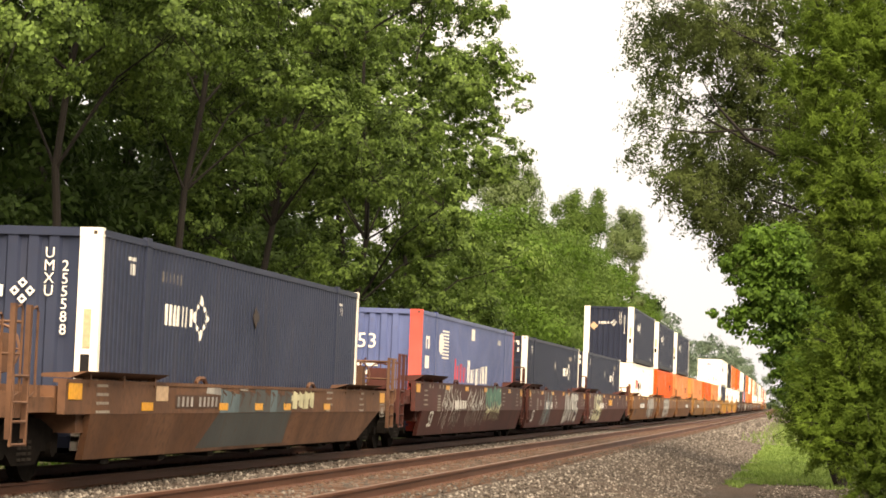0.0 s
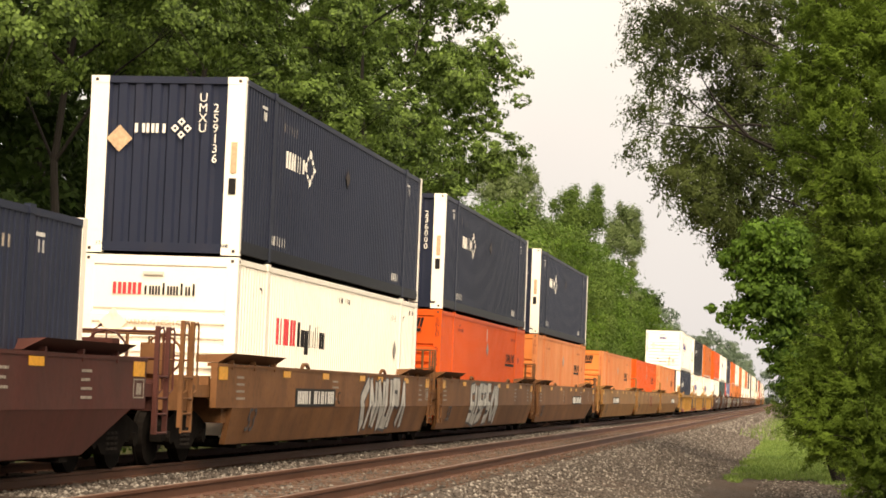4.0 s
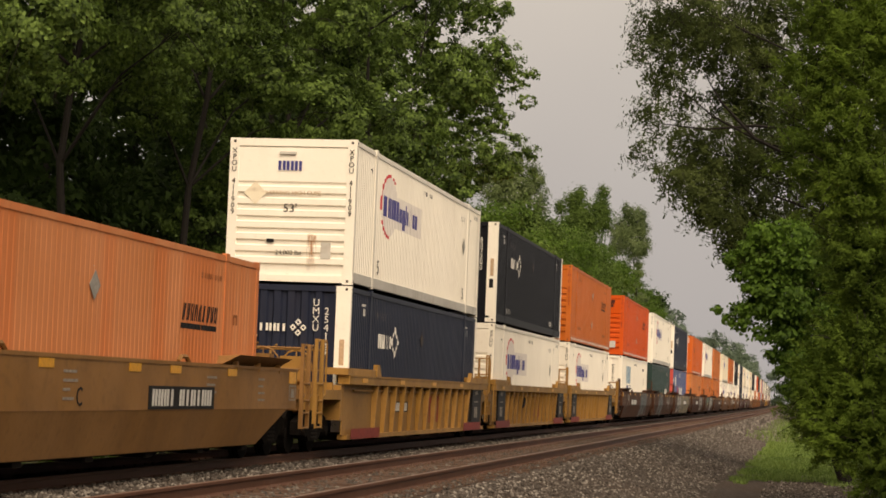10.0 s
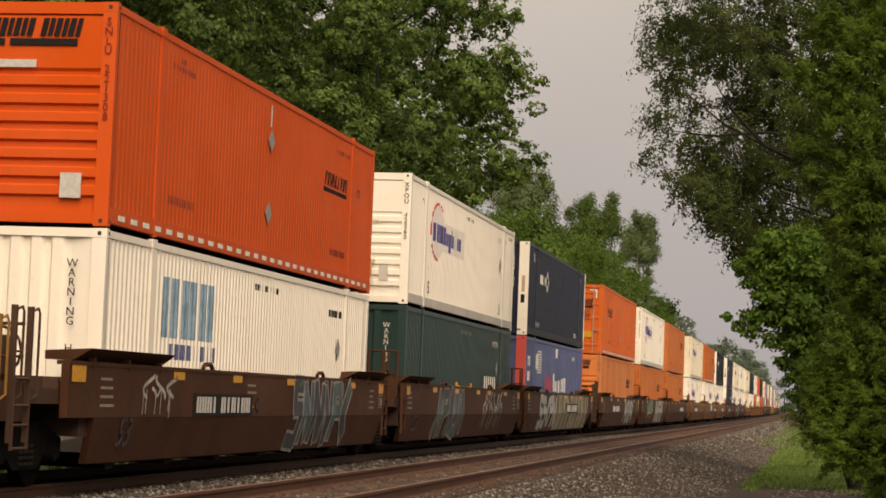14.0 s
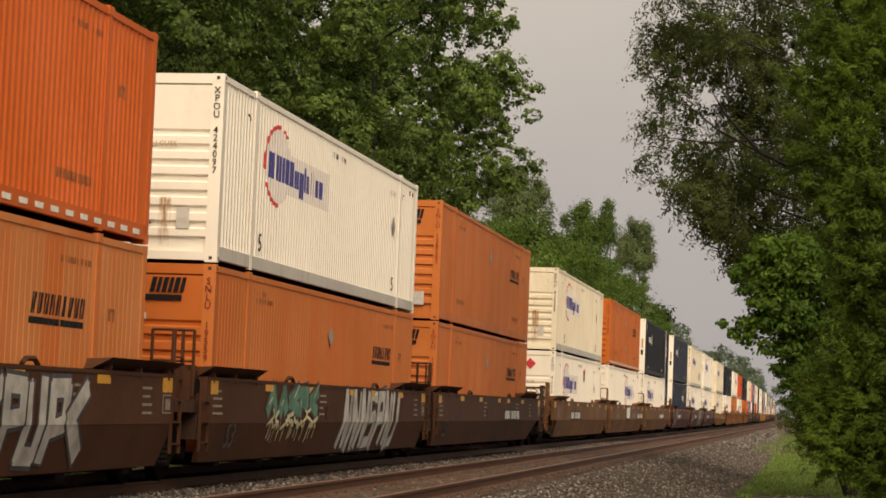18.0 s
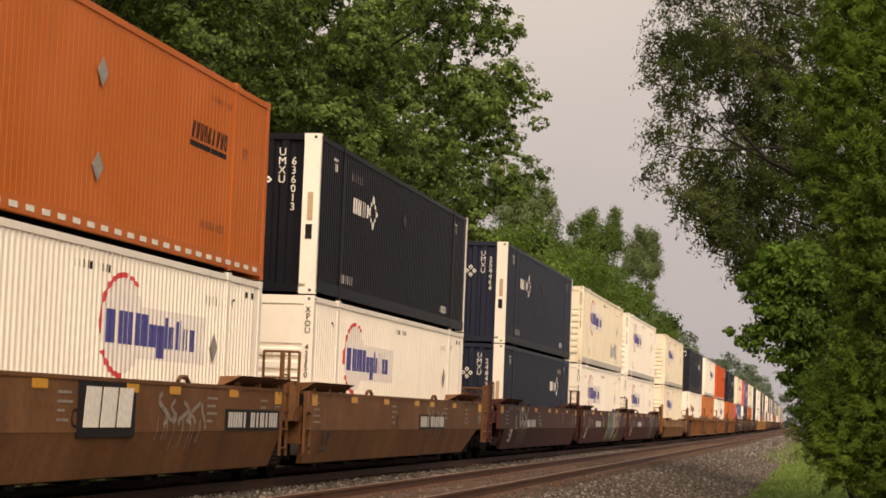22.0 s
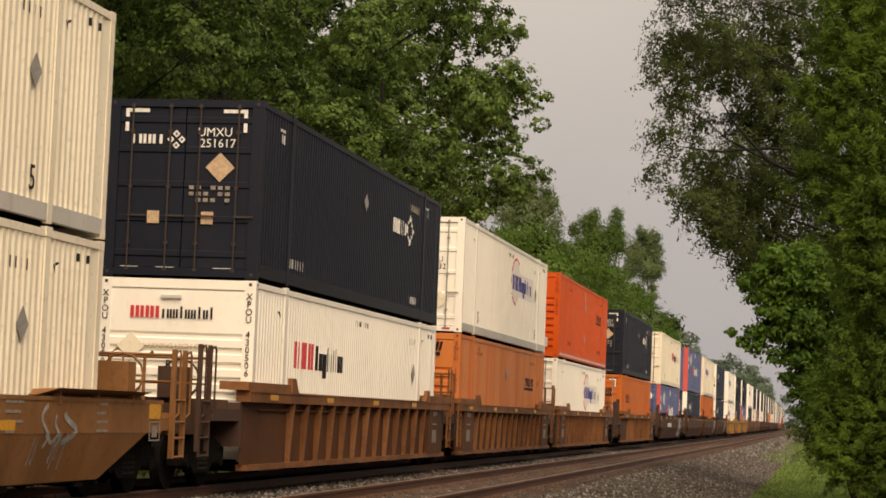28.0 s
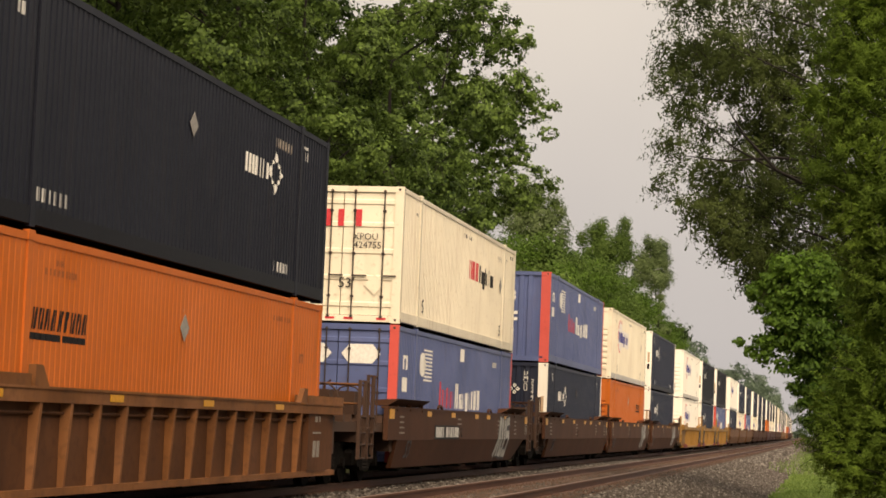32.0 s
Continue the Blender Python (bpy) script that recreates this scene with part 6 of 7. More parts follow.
def scatter(name, mat, n, area, size, z_at, seed, label):
    """Loose stones, each a small rough octahedron, in one mesh."""
    rng = np.random.default_rng(seed)
    x = rng.uniform(area[0], area[1], n)
    y = area[2] + (area[3] - area[2]) * rng.random(n) ** 1.6
    shift = np.array([bend(b) for b in y])
    z = np.array([z_at(a, b) for a, b in zip(x, y)])
    r = size * (0.45 + 1.0 * rng.random(n) ** 2)
    base = np.array([(1, 0, 0), (0, 1, 0), (-1, 0, 0), (0, -1, 0), (0, 0, 0.75), (0, 0, -0.6)], float)
    ang = rng.uniform(0, 2 * math.pi, n)
    jit = 1 + 0.45 * (rng.random((n, 6, 3)) - 0.5)
    p = base[None] * jit * r[:, None, None]
    ca, sa_ = np.cos(ang)[:, None], np.sin(ang)[:, None]
    px, py = p[:, :, 0] * ca - p[:, :, 1] * sa_, p[:, :, 0] * sa_ + p[:, :, 1] * ca
    v = np.stack([px + (x + shift)[:, None], py + y[:, None], p[:, :, 2] + z[:, None] + 0.25 * r[:, None]], -1).reshape(-1, 3)
    tri = np.array([(0, 1, 4), (1, 2, 4), (2, 3, 4), (3, 0, 4), (1, 0, 5), (2, 1, 5), (3, 2, 5), (0, 3, 5)])
    f = (tri[None] + 6 * np.arange(n)[:, None, None]).reshape(-1, 3)
    return tagged(new(name, fast_mesh(name, v, f, mat)), label, "stones", kind="stuff")


def fast_mesh(name, v, f, mat):
    """A mesh from arrays of corners and of equal faces."""
    me = bpy.data.meshes.new(name)
    me.vertices.add(len(v))
    me.vertices.foreach_set("co", np.ascontiguousarray(v, dtype=np.float32).ravel())
    k = f.shape[1]
    me.loops.add(f.size)
    me.loops.foreach_set("vertex_index", np.ascontiguousarray(f, dtype=np.int32).ravel())
    me.polygons.add(len(f))
    me.polygons.foreach_set("loop_start", np.arange(0, f.size, k, dtype=np.int32))
    me.update(calc_edges=True)
    me.materials.append(mat)
    return me


scatter("loose_ballast", M["stone"], 44000, (-4.5, -0.9, 20, 110), 0.028, profile(BED_PTS), 3, "loose pale and dark ballast stones")
scatter("loose_ballast", M["stone"], 17000, (-9.4, -6.75, 24, 100), 0.034, profile(BED_PTS), 4, "loose pale and dark ballast stones")
scatter("loose_ballast", M["stone"], 9000, (-4.4, -1.3, 100, 300), 0.075, profile(BED_PTS), 8, "loose pale and dark ballast stones")
scatter("loose_gravel", M["stone"], 3500, (-0.9, 2.5, 40, 52), 0.026, lambda x, y: profile(GROUND_PTS)(x, y) + 0.035, 6, "small stones scattered over bare soil")
scatter("loose_ballast", M["stone_dark"], 7000, (-6.8, -4.6, 20, 80), 0.03, profile(BED_PTS), 5, "small brown stones between the rails")


def rail_mesh(x0, z):
    """Rail section swept along the line."""
    sec = [(-0.07, -0.17), (0.07, -0.17), (0.07, -0.155), (0.012, -0.13), (0.010, -0.045), (0.036, -0.035), (0.036, -0.004), (0.028, 0.0), (-0.028, 0.0), (-0.036, -0.004), (-0.036, -0.035), (-0.010, -0.045), (-0.012, -0.13), (-0.07, -0.155)]
    b, ys = Build(), [-20] + list(range(0, 900, 20))
    n = len(sec)
    for y in ys:
        b.v += [(x0 + bend(y) + sx, y, z + sz) for sx, sz in sec]
    for j in range(len(ys) - 1):
        for i in range(n):
            k = (i + 1) % n
            b.f.append((j * n + i, j * n + k, (j + 1) * n + k, (j + 1) * n + i))
    me = b.mesh("rail", M["rail"])
    me.materials.append(M["railtop"])
    for p in me.polygons:
        if abs(p.normal.z) > 0.9 and p.center.z > z - 0.01:
            p.material_index = 1
    return me


def tie_mesh():
    b = Build()
    b.box(-1.3, 1.3, -0.115, 0.115, -0.18, 0)
    for x in (-0.755, 0.755):
        b.box(x - 0.17, x + 0.17, -0.09, 0.09, 0.0, 0.014)
        for dx in (-0.12, 0.12):
            b.box(x + dx - 0.016, x + dx + 0.016, -0.05, -0.02, 0.014, 0.045)
    return b.mesh("tie", M["tie"])


TIE = tie_mesh()
for cx, cz, lab, first, last in ((TRAIN_X, 0.0, "rusty rails on timber ties under the train", 18, 90), (NEAR_X, NEAR_Z, "empty track of rusty rails on timber ties", 18, 130)):
    track = tagged(new("railway_track"), lab, "track", kind="structure")
    for s in (-0.755, 0.755):
        part("rail", rail_mesh(cx + s, cz), track, "rusty steel rail with polished head")
    y, i = first, 0
    while y < last:
        i += 1
        j = (i * 7919 % 13) / 13 - 0.5
        part("tie", TIE, track, at=pose(cx + bend(y) + 0.05 * j, y, cz - 0.172, 0, 0, 1.2 * j))
        y += 0.54


# ---- trees ----
def leaves(name, centers, size, mat, rng, droop=0.2, slim=0.62, out=None, plume=False):
    """Leaves as small kites about the given points, turned every way but mostly face up and out."""
    n = len(centers)
    nrm = rng.normal(size=(n, 3)) * 0.55
    nrm[:, 2] += 0.45
    if out is not None:
        nrm += out * (0.9 if plume else 1.5)
    if plume:
        nrm[:, 2] += 0.35
    nrm /= np.linalg.norm(nrm, axis=1)[:, None]
    t = rng.normal(size=(n, 3))
    t[:, 2] -= droop * 3
    if plume:
        t = out * 1.2 + rng.normal(size=(n, 3)) * 0.45
        t[:, 2] += droop
    t -= nrm * (t * nrm).sum(1)[:, None]
    t /= np.linalg.norm(t, axis=1)[:, None] + 1e-9
    b = np.cross(nrm, t)
    s = size * (0.6 + 0.7 * rng.random(n))[:, None]
    if plume or size > 0.16:
        v = np.stack([centers + b * s * 0.5 * slim - t * s * 0.4, centers + t * s * 0.6, centers - b * s * 0.5 * slim - t * s * 0.4], 1).reshape(-1, 3)
        return fast_mesh(name, v, np.arange(3 * n).reshape(-1, 3), mat)
    v = np.stack([centers - t * s * 0.55, centers + b * s * 0.5 * slim - t * s * 0.1, centers + t * s * 0.55, centers - b * s * 0.5 * slim - t * s * 0.1], 1).reshape(-1, 3)
    f = np.arange(4 * n).reshape(-1, 4)
    return fast_mesh(name, v, f, mat)


def clump_points(clumps, n, rng, sprays=26, tight=0.17, hollow=0.45):
    """Points in sprays that sit near the skin of each clump (x, y, z, radius, height ratio)."""
    c = np.array(clumps, float)
    wgt = c[:, 3] ** 2
    pick_ = rng.choice(len(c), n, p=wgt / wgt.sum())
    ns = len(c) * sprays
    d = rng.normal(size=(ns, 3))
    d /= np.linalg.norm(d, axis=1)[:, None]
    rad = hollow + (1 - hollow) * rng.random(ns) ** 0.7
    spray = d * rad[:, None]
    which = pick_ * sprays + rng.integers(0, sprays, n)
    q = spray[which] + rng.normal(size=(n, 3)) * tight
    q[:, 2] *= c[pick_, 4]
    away = q / (np.linalg.norm(q, axis=1)[:, None] + 1e-6)
    return c[pick_, :3] + q * c[pick_, 3][:, None], away


def twig_points(clumps, n, rng, per=60, length=0.75, jitter=0.05, rise=-0.35):
    """Points strung along short twigs that leave the inside of each clump; also the twigs' ends."""
    c = np.array(clumps, float)
    k = max(1, n // per)
    w = c[:, 3] ** 1.5
    i = rng.choice(len(c), k, p=w / w.sum())
    d = rng.normal(size=(k, 3))
    d /= np.linalg.norm(d, axis=1)[:, None]
    start = d * (0.25 + 0.6 * rng.random(k))[:, None] * c[i, 3][:, None]
    start[:, 2] *= c[i, 4]
    way = d * 0.9 + rng.normal(size=(k, 3)) * 0.35
    way[:, 2] += rise
    way /= np.linalg.norm(way, axis=1)[:, None]
    ln = (length * (0.5 + 0.8 * rng.random(k)))[:, None]
    a = c[i, :3] + start
    b = a + way * ln
    b[:, 2] -= 0.10 * ln[:, 0] * (rise < 0)
    j = rng.integers(0, k, n)
    f = rng.random(n)[:, None]
    p = a[j] + (b[j] - a[j]) * f
    p[:, 2] += 0.12 * ln[j, 0] * (4 * f[:, 0] * (1 - f[:, 0])) * (1 if rise < 0 else -1)
    p += rng.normal(size=(n, 3)) * jitter * (1.15 - 0.6 * f)
    return p, way[j], a, b


def tree(name, label, x, y, height, clear, radius, n_clumps, n_leaves, size, leaf, seed, trunk=0.25, lean=(0, 0), extra=(), clump=(0.9, 1.6), z0=-0.7, droop=0.2, slim=0.62, limbs=12, category="tree", shape=0.8, tight=0.17, cut=99.0, twigs=0, sprays=26, plume=False, strung=None, tall=0.75, hollow=0.45):
    """A tapered trunk with limbs, and a crown of clumps of small leaves with gaps between them."""
    rng = np.random.default_rng(seed)
    ob = tagged(new(name), label, category, "trees along the line")
    ob.location = (x, y, z0)
    cl = []
    for i in range(n_clumps):
        h = rng.random() ** 0.85
        r = radius * math.sin(math.pi * min(0.98, 0.12 + 0.86 * h ** shape)) ** 0.6
        a, q = rng.uniform(0, 2 * math.pi), r * rng.uniform(0.35, 1.0)
        cl.append((lean[0] * h + q * math.cos(a), lean[1] * h + q * math.sin(a), clear + h * (height - clear), rng.uniform(*clump) * (1.15 - 0.35 * h), 0.75))
    cl += [(a - x, b - y, c - z0, d, tall) for a, b, c, d in extra]
    b = Build()
    steps = 8
    pts = [(lean[0] * 0.6 * i / steps + 0.26 * math.sin(i * 1.3 + seed) * (i > 0), lean[1] * 0.6 * i / steps + 0.26 * math.cos(i * 1.1 + seed) * (i > 0), -0.15 + (height * 0.9) * i / steps) for i in range(steps + 1)]
    b.tube(pts, [trunk * (1.25 if i == 0 else 1.0) * (1 - 0.88 * i / steps) for i in range(steps + 1)], 9)
    part("trunk", b.mesh("trunk", M["bark"]), ob, "grey-brown bark")
    order = sorted(cl, key=lambda c: -c[3])[:limbs]
    for c in order:
        lb = Build()
        i = min(steps - 1, max(1, int((c[2] - 0.28 * math.hypot(c[0], c[1])) / (height * 0.9) * steps)))
        p0 = Vector(pts[i])
        p1 = Vector(c[:3])
        mid = p0.lerp(p1, 0.5) + Vector((0, 0, 0.12 * (p1 - p0).length))
        r0 = max(0.05, trunk * (1 - 0.88 * i / steps) * 0.5)
        lb.tube([p0, mid, p1, p1 + (p1 - mid) * 0.08], [r0, r0 * 0.55, r0 * 0.24, 0.012], 6)
        for _ in range(3):
            e = p1 + Vector(rng.normal(size=3)) * c[3] * 0.45
            lb.tube([mid.lerp(p1, 0.6), (p1 + e) / 2, e], [r0 * 0.22, r0 * 0.12, 0.008], 4)
        part("limb", lb.mesh("limb", M["bark"]), ob)
    if strung:
        P, away, ta, tb = twig_points(cl, n_leaves, rng, **strung)
        tw = Build()
        for a_, b_ in list(zip(ta, tb))[::3]:
            tw.tube([a_, (a_ + b_) / 2 + np.array((0, 0, 0.05)), b_], [0.011, 0.008, 0.004], 3)
        tagged(part("twig_spray", tw.mesh("twig_spray", M["bark"]), ob), kind="stuff")
    else:
        P, away = clump_points(cl, n_leaves, rng, sprays, tight, hollow)
    low = P[:, 2] < cut
    tagged(part("crown", leaves("crown", P[low], size, M[leaf], rng, droop, slim, away[low], plume), ob), kind="stuff")
    if (~low).sum() > 50:
        U, ua = P[~low][::4], away[~low][::4]
        tagged(part("upper_crown", leaves("upper_crown", U, size * 2.3, M[leaf], rng, droop, slim, ua, plume), ob), kind="stuff")
    if twigs:
        tw = Build()
        for c in cl:
            o = Vector(c[:3])
            for _ in range(twigs):
                d = Vector(rng.normal(size=3)).normalized() * c[3]
                e = o + d * 1.05 + Vector((0, 0, -0.15 * c[3]))
                tw.tube([o + d * 0.05, o + d * 0.6, e], [0.016, 0.010, 0.004], 3)
        tagged(part("twig_spray", tw.mesh("twig_spray", M["bark"]), ob), kind="stuff")
    return ob


COTTON = "tall cottonwood with broad green leaves and grey trunk"
rngT = random.Random(4)
# front row of tall trees beyond the train, then two thinner rows behind
EDGE = [(-14.52, 92, 17.54, 1.08), (-14.04, 92, 18.04, 0.96), (-14.21, 92, 16.05, 0.84), (-13.05, 92, 14.83, 0.77), (-12.32, 92, 15.09, 0.43), (-12.52, 92, 13.85, 0.48), (-14.5, 92, 13.82, 1.08), (-13.85, 92, 12.84, 0.68), (-14.54, 92, 11.59, 0.96), (-13.78, 92, 11.12, 0.6), (-15.68, 92, 15.29, 1.45), (-15.59, 92, 12.81, 1.45), (-16.27, 92, 17.53, 1.45), (-15.49, 92, 10.34, 1.21), (-17.49, 92, 10.3, 1.45), (-17.4, 92, 8.07, 1.08), (-19.45, 92, 9.01, 1.45), (-21.42, 92, 7.72, 1.21), (-18.47, 92, 16.0, 1.69), (-18.35, 92, 13.01, 1.69), (-14.1, 92, 14.37, 0.75), (-13.62, 92, 13.46, 0.7), (-14.43, 92, 15.18, 0.7), (-14.71, 92, 12.7, 0.8), (-14.49, 92, 11.47, 0.8), (-14.87, 92, 10.35, 0.9), (-15.52, 92, 11.08, 0.9), (-15.26, 92, 14.05, 0.8)]
front = [(-17.6, 43, 21, 6.9), (-18.8, 52, 22, 8.6), (-18.2, 61, 23, 8.4), (-17.8, 69, 22, 5.4), (-16.9, 79, 23, 3.6), (-17.4, 90, 22, 2.6)]
for i, (x_, y_, h_, c_) in enumerate(front):
    tree("cottonwood_tree", COTTON, x_, y_, h_, c_, 4.9, 50 if y_ < 65 else 62, (140000, 132000, 112000, 92000, 84000, 78000)[i], (0.105, 0.11, 0.115, 0.125, 0.14, 0.145)[i], "leaf_cotton", 100 + i, 0.15, (0.8, 0), EDGE if i == 5 else (), (0.8, 1.6), cut=4 + 0.19 * y_, twigs=5, sprays=30, tight=0.085, slim=0.8, hollow=0.6)
for i in range(7):
    tree("cottonwood_tree", COTTON, -24.0 + rngT.uniform(-1.2, 1.2), 47 + i * 9.5, 22, 2.2, 4.6, 46, 24000, 0.30, "leaf_wood_shaded", 130 + i, 0.32, (0, 0), (), (1.0, 1.9))
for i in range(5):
    tree("cottonwood_tree", COTTON, -32.0 + rngT.uniform(-1.5, 1.5), 60 + i * 16, 21, 1.5, 5.2, 34, 11000, 0.42, "leaf_wood_shaded", 150 + i, 0.32, (0, 0), (), (1.2, 2.0), limbs=6)
for i, (x_, y_) in enumerate(((-18.5, 8), (-18.0, 19), (-18.8, 31), (-25, 14), (-25.5, 30))):     # out-of-view trees beside the eye, added to darken the wood's inside
    tree("cottonwood_tree", COTTON, x_, y_, 22, 3.0, 5.0, 40, 7000, 0.5, "leaf_wood_shaded", 160 + i, 0.3, (0, 0), (), (1.2, 2.1), limbs=5)
# lower, brighter trees further along
NEXT = [(-17.79, 122, 14.66, 0.45), (-17.13, 122, 14.34, 0.51), (-17.92, 122, 13.68, 0.7), (-16.93, 122, 13.37, 0.7), (-16.14, 122, 14.04, 0.35), (-15.79, 122, 13.56, 0.38), (-16.26, 122, 12.9, 0.58), (-17.22, 122, 12.55, 0.77), (-18.22, 122, 12.85, 0.77), (-15.74, 122, 12.26, 0.58), (-18.59, 122, 13.99, 0.51)]
for i in range(12):
    y_ = 100 + i * 10.5
    h_ = float(np.interp(y_, [100, 110, 121, 131, 142, 152, 163, 173, 184, 194, 205, 216], [11.4, 12.0, 12.0, 12.6, 12.9, 13.2, 13.6, 13.8, 14.0, 13.2, 12.0, 10.4])) + rngT.uniform(-0.5, 0.3)
    tree("mulberry_tree", "bushy green tree at the edge of the line", -17.3 + rngT.uniform(-0.6, 0.6) + bend(y_), y_, h_, 1.2, 3.9, 60, 21000, 0.21, ("leaf_mid", "leaf_young", "leaf_mid")[i % 3], 170 + i, 0.22, (0.4, 0), (), (1.0, 1.8), limbs=5)
for i in range(7):
    y_ = 128 + i * 17
    tree("cottonwood_tree", COTTON, -22.5 + rngT.uniform(-1, 1), y_, 13.0 + 0.030 * (y_ - 128), 1.0, 4.2, 34, 9000, 0.36, "leaf_mid", 190 + i, 0.3, (0, 0), (), (1.0, 1.7), limbs=5)
TWIN = [(-16.19, 165, 16.9, 0.35), (-16.33, 165, 15.81, 0.61), (-16.87, 165, 14.92, 0.82), (-18.02, 165, 16.64, 0.43), (-18.52, 165, 15.97, 0.56), (-17.97, 165, 15.11, 0.74), (-19.52, 165, 15.69, 0.39), (-15.94, 165, 14.73, 0.56), (-18.82, 165, 14.57, 0.65), (-17.49, 165, 13.9, 0.95)]
LONE = [(-17.3, 200, 18.42, 0.47), (-16.39, 200, 17.91, 0.63), (-15.93, 200, 16.87, 0.52), (-16.98, 200, 16.84, 0.89), (-18.03, 200, 16.55, 0.68), (-15.83, 200, 15.29, 0.58), (-16.83, 200, 15.27, 0.89), (-18.25, 200, 15.23, 0.58)]
tree("cottonwood_tree", COTTON, -17.2, 165, 13.5, 5, 1.2, 8, 20000, 0.18, "leaf_mid", 401, 0.2, (0, 0), [(a, b, c, 1.3 * d) for a, b, c, d in TWIN], (0.4, 0.7), limbs=14, sprays=30, tight=0.25, tall=1.3)
tree("cottonwood_tree", COTTON, -16.4, 200, 14.5, 5, 1.1, 8, 18000, 0.20, "leaf_pale_hazed", 402, 0.2, (0, 0), [(a, b, c, 1.3 * d) for a, b, c, d in LONE], (0.4, 0.7), limbs=14, sprays=30, tight=0.25, tall=1.3)
tree("cottonwood_tree", COTTON, -17.2, 122, 11.0, 4, 1.2, 8, 22000, 0.14, "leaf_pale_hazed", 403, 0.2, (0, 0), [(a, b, c, 1.3 * d) for a, b, c, d in NEXT], (0.5, 0.8), limbs=14, sprays=30, tight=0.22, tall=1.1)
# thicket inside the wood, its leaves coloured dark as if shaded
for i in range(8):
    tree("shrub", "tall shrub inside the wood, shade painted into its leaves", -21.0 + rngT.uniform(-0.8, 0.8), 54 + i * 6.5, 6.0 + rngT.uniform(0, 2.5), 0.3, 3.0, 24, 8000, 0.24, "leaf_wood_shaded", 350 + i, 0.08, (0, 0), (), (1.0, 1.6), limbs=4, category="shrub")
# undergrowth along the foot of the trees
for i in range(16):
    y_ = 40 + i * 8.2
    tree("shrub", "low green shrub at the foot of the trees", -14.6 + rngT.uniform(-0.5, 0.3), y_, 3.6 + rngT.uniform(0, 1.4), 0.5, 2.2, 12, 5200, 0.15, "leaf_wood_shaded" if i % 3 else "leaf_young", 210 + i, 0.07, (0, 0), (), (0.7, 1.2), limbs=4, category="shrub")
# far woods; beyond 330 m the haze is part of the leaf colour
for i in range(24):
    y_ = 225 + i * 27
    tree("far_tree", "distant hazy green tree", bend(y_) - (20.5 if y_ < 430 else 16.5) + rngT.uniform(-2.5, 1.5), y_, 12.5 + rngT.uniform(0, 4.5), 1.0, 4.6, 18, 3600, 0.55, "leaf_far_hazed" if y_ > 330 else "leaf_wood_shaded", 240 + i, 0.3, (0, 0), (), (1.6, 2.6), limbs=2)
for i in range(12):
    tree("far_tree", "distant hazy green tree", -40 + i * 7 + rngT.uniform(-2, 2), 1000 + rngT.uniform(0, 60), 15 + rngT.uniform(0, 6), 1.0, 6.5, 14, 1200, 1.1, "leaf_far_hazed", 280 + i, 0.3, (0, 0), (), (2.2, 3.4), limbs=2)

# elms beside the eye, never in view, added to shade the cedar's lower part
for i, (x_, y_, h_) in enumerate(((5.2, 29, 8.0), (7.6, 35, 11.0), (6.6, 20, 9.0))):
    tree("elm_tree", "leafy elm out of view, added to shade the cedar", x_, y_, h_, 1.0, 2.3, 34, 9000, 0.34, "leaf_wood_shaded", 360 + i, 0.2, (0, 0), (), (0.9, 1.5), z0=-0.46, limbs=5)
# the trees on the near side
# leafy masses of the crown, from the top down: x, y, z, radius
ELM_TOP = [(-0.46, 58, 13.15, 1.37), (-1.63, 57, 12.79, 1.19), (-2.92, 56, 12.58, 1.03), (-3.95, 55, 12.37, 0.79), (-1.77, 58, 11.76, 1.22), (-3.31, 57, 11.64, 0.82), (-4.13, 55, 11.34, 0.75), (-1.01, 58, 11.31, 1.52), (-2.62, 57, 11.12, 0.9), (-3.96, 57, 11.1, 0.75), (-4.42, 57, 11.1, 0.67), (-2.75, 55, 11.06, 1.01), (-1.78, 59, 11.0, 1.08), (-3.38, 56, 10.79, 0.88), (-2.15, 57, 10.37, 1.05), (-3.19, 57, 10.35, 0.82), (-4.39, 55, 10.24, 0.61), (-3.79, 56, 10.04, 0.66), (-1.69, 57, 9.77, 0.9), (-1.26, 58, 9.47, 1.37), (-2.31, 58, 9.45, 0.76), (-4.0, 55, 9.44, 0.55)]
ELM_MIDDLE = [(-0.83, 60, 9.44, 1.42), (-3.61, 57, 9.21, 0.39), (-2.19, 59, 9.2, 0.93), (-4.19, 55, 8.63, 0.43), (-1.37, 58, 8.25, 1.06), (-3.05, 57, 8.24, 0.54), (-2.05, 56, 8.14, 1.03), (-3.58, 56, 8.04, 0.62), (-1.87, 60, 7.85, 0.94), (-4.38, 55, 7.8, 0.52), (-3.47, 58, 7.75, 0.68), (-2.45, 59, 7.72, 0.93), (-0.61, 58, 7.65, 1.37), (-2.91, 56, 7.39, 0.88), (-3.62, 55, 7.11, 0.58), (-3.4, 56, 6.93, 0.59), (-1.9, 57, 6.92, 1.05), (-2.64, 57, 6.9, 0.82), (-3.23, 55, 6.67, 0.52), (-1.03, 58, 6.58, 1.06), (-2.87, 55, 6.4, 0.61), (-2.89, 58, 6.38, 0.55)]
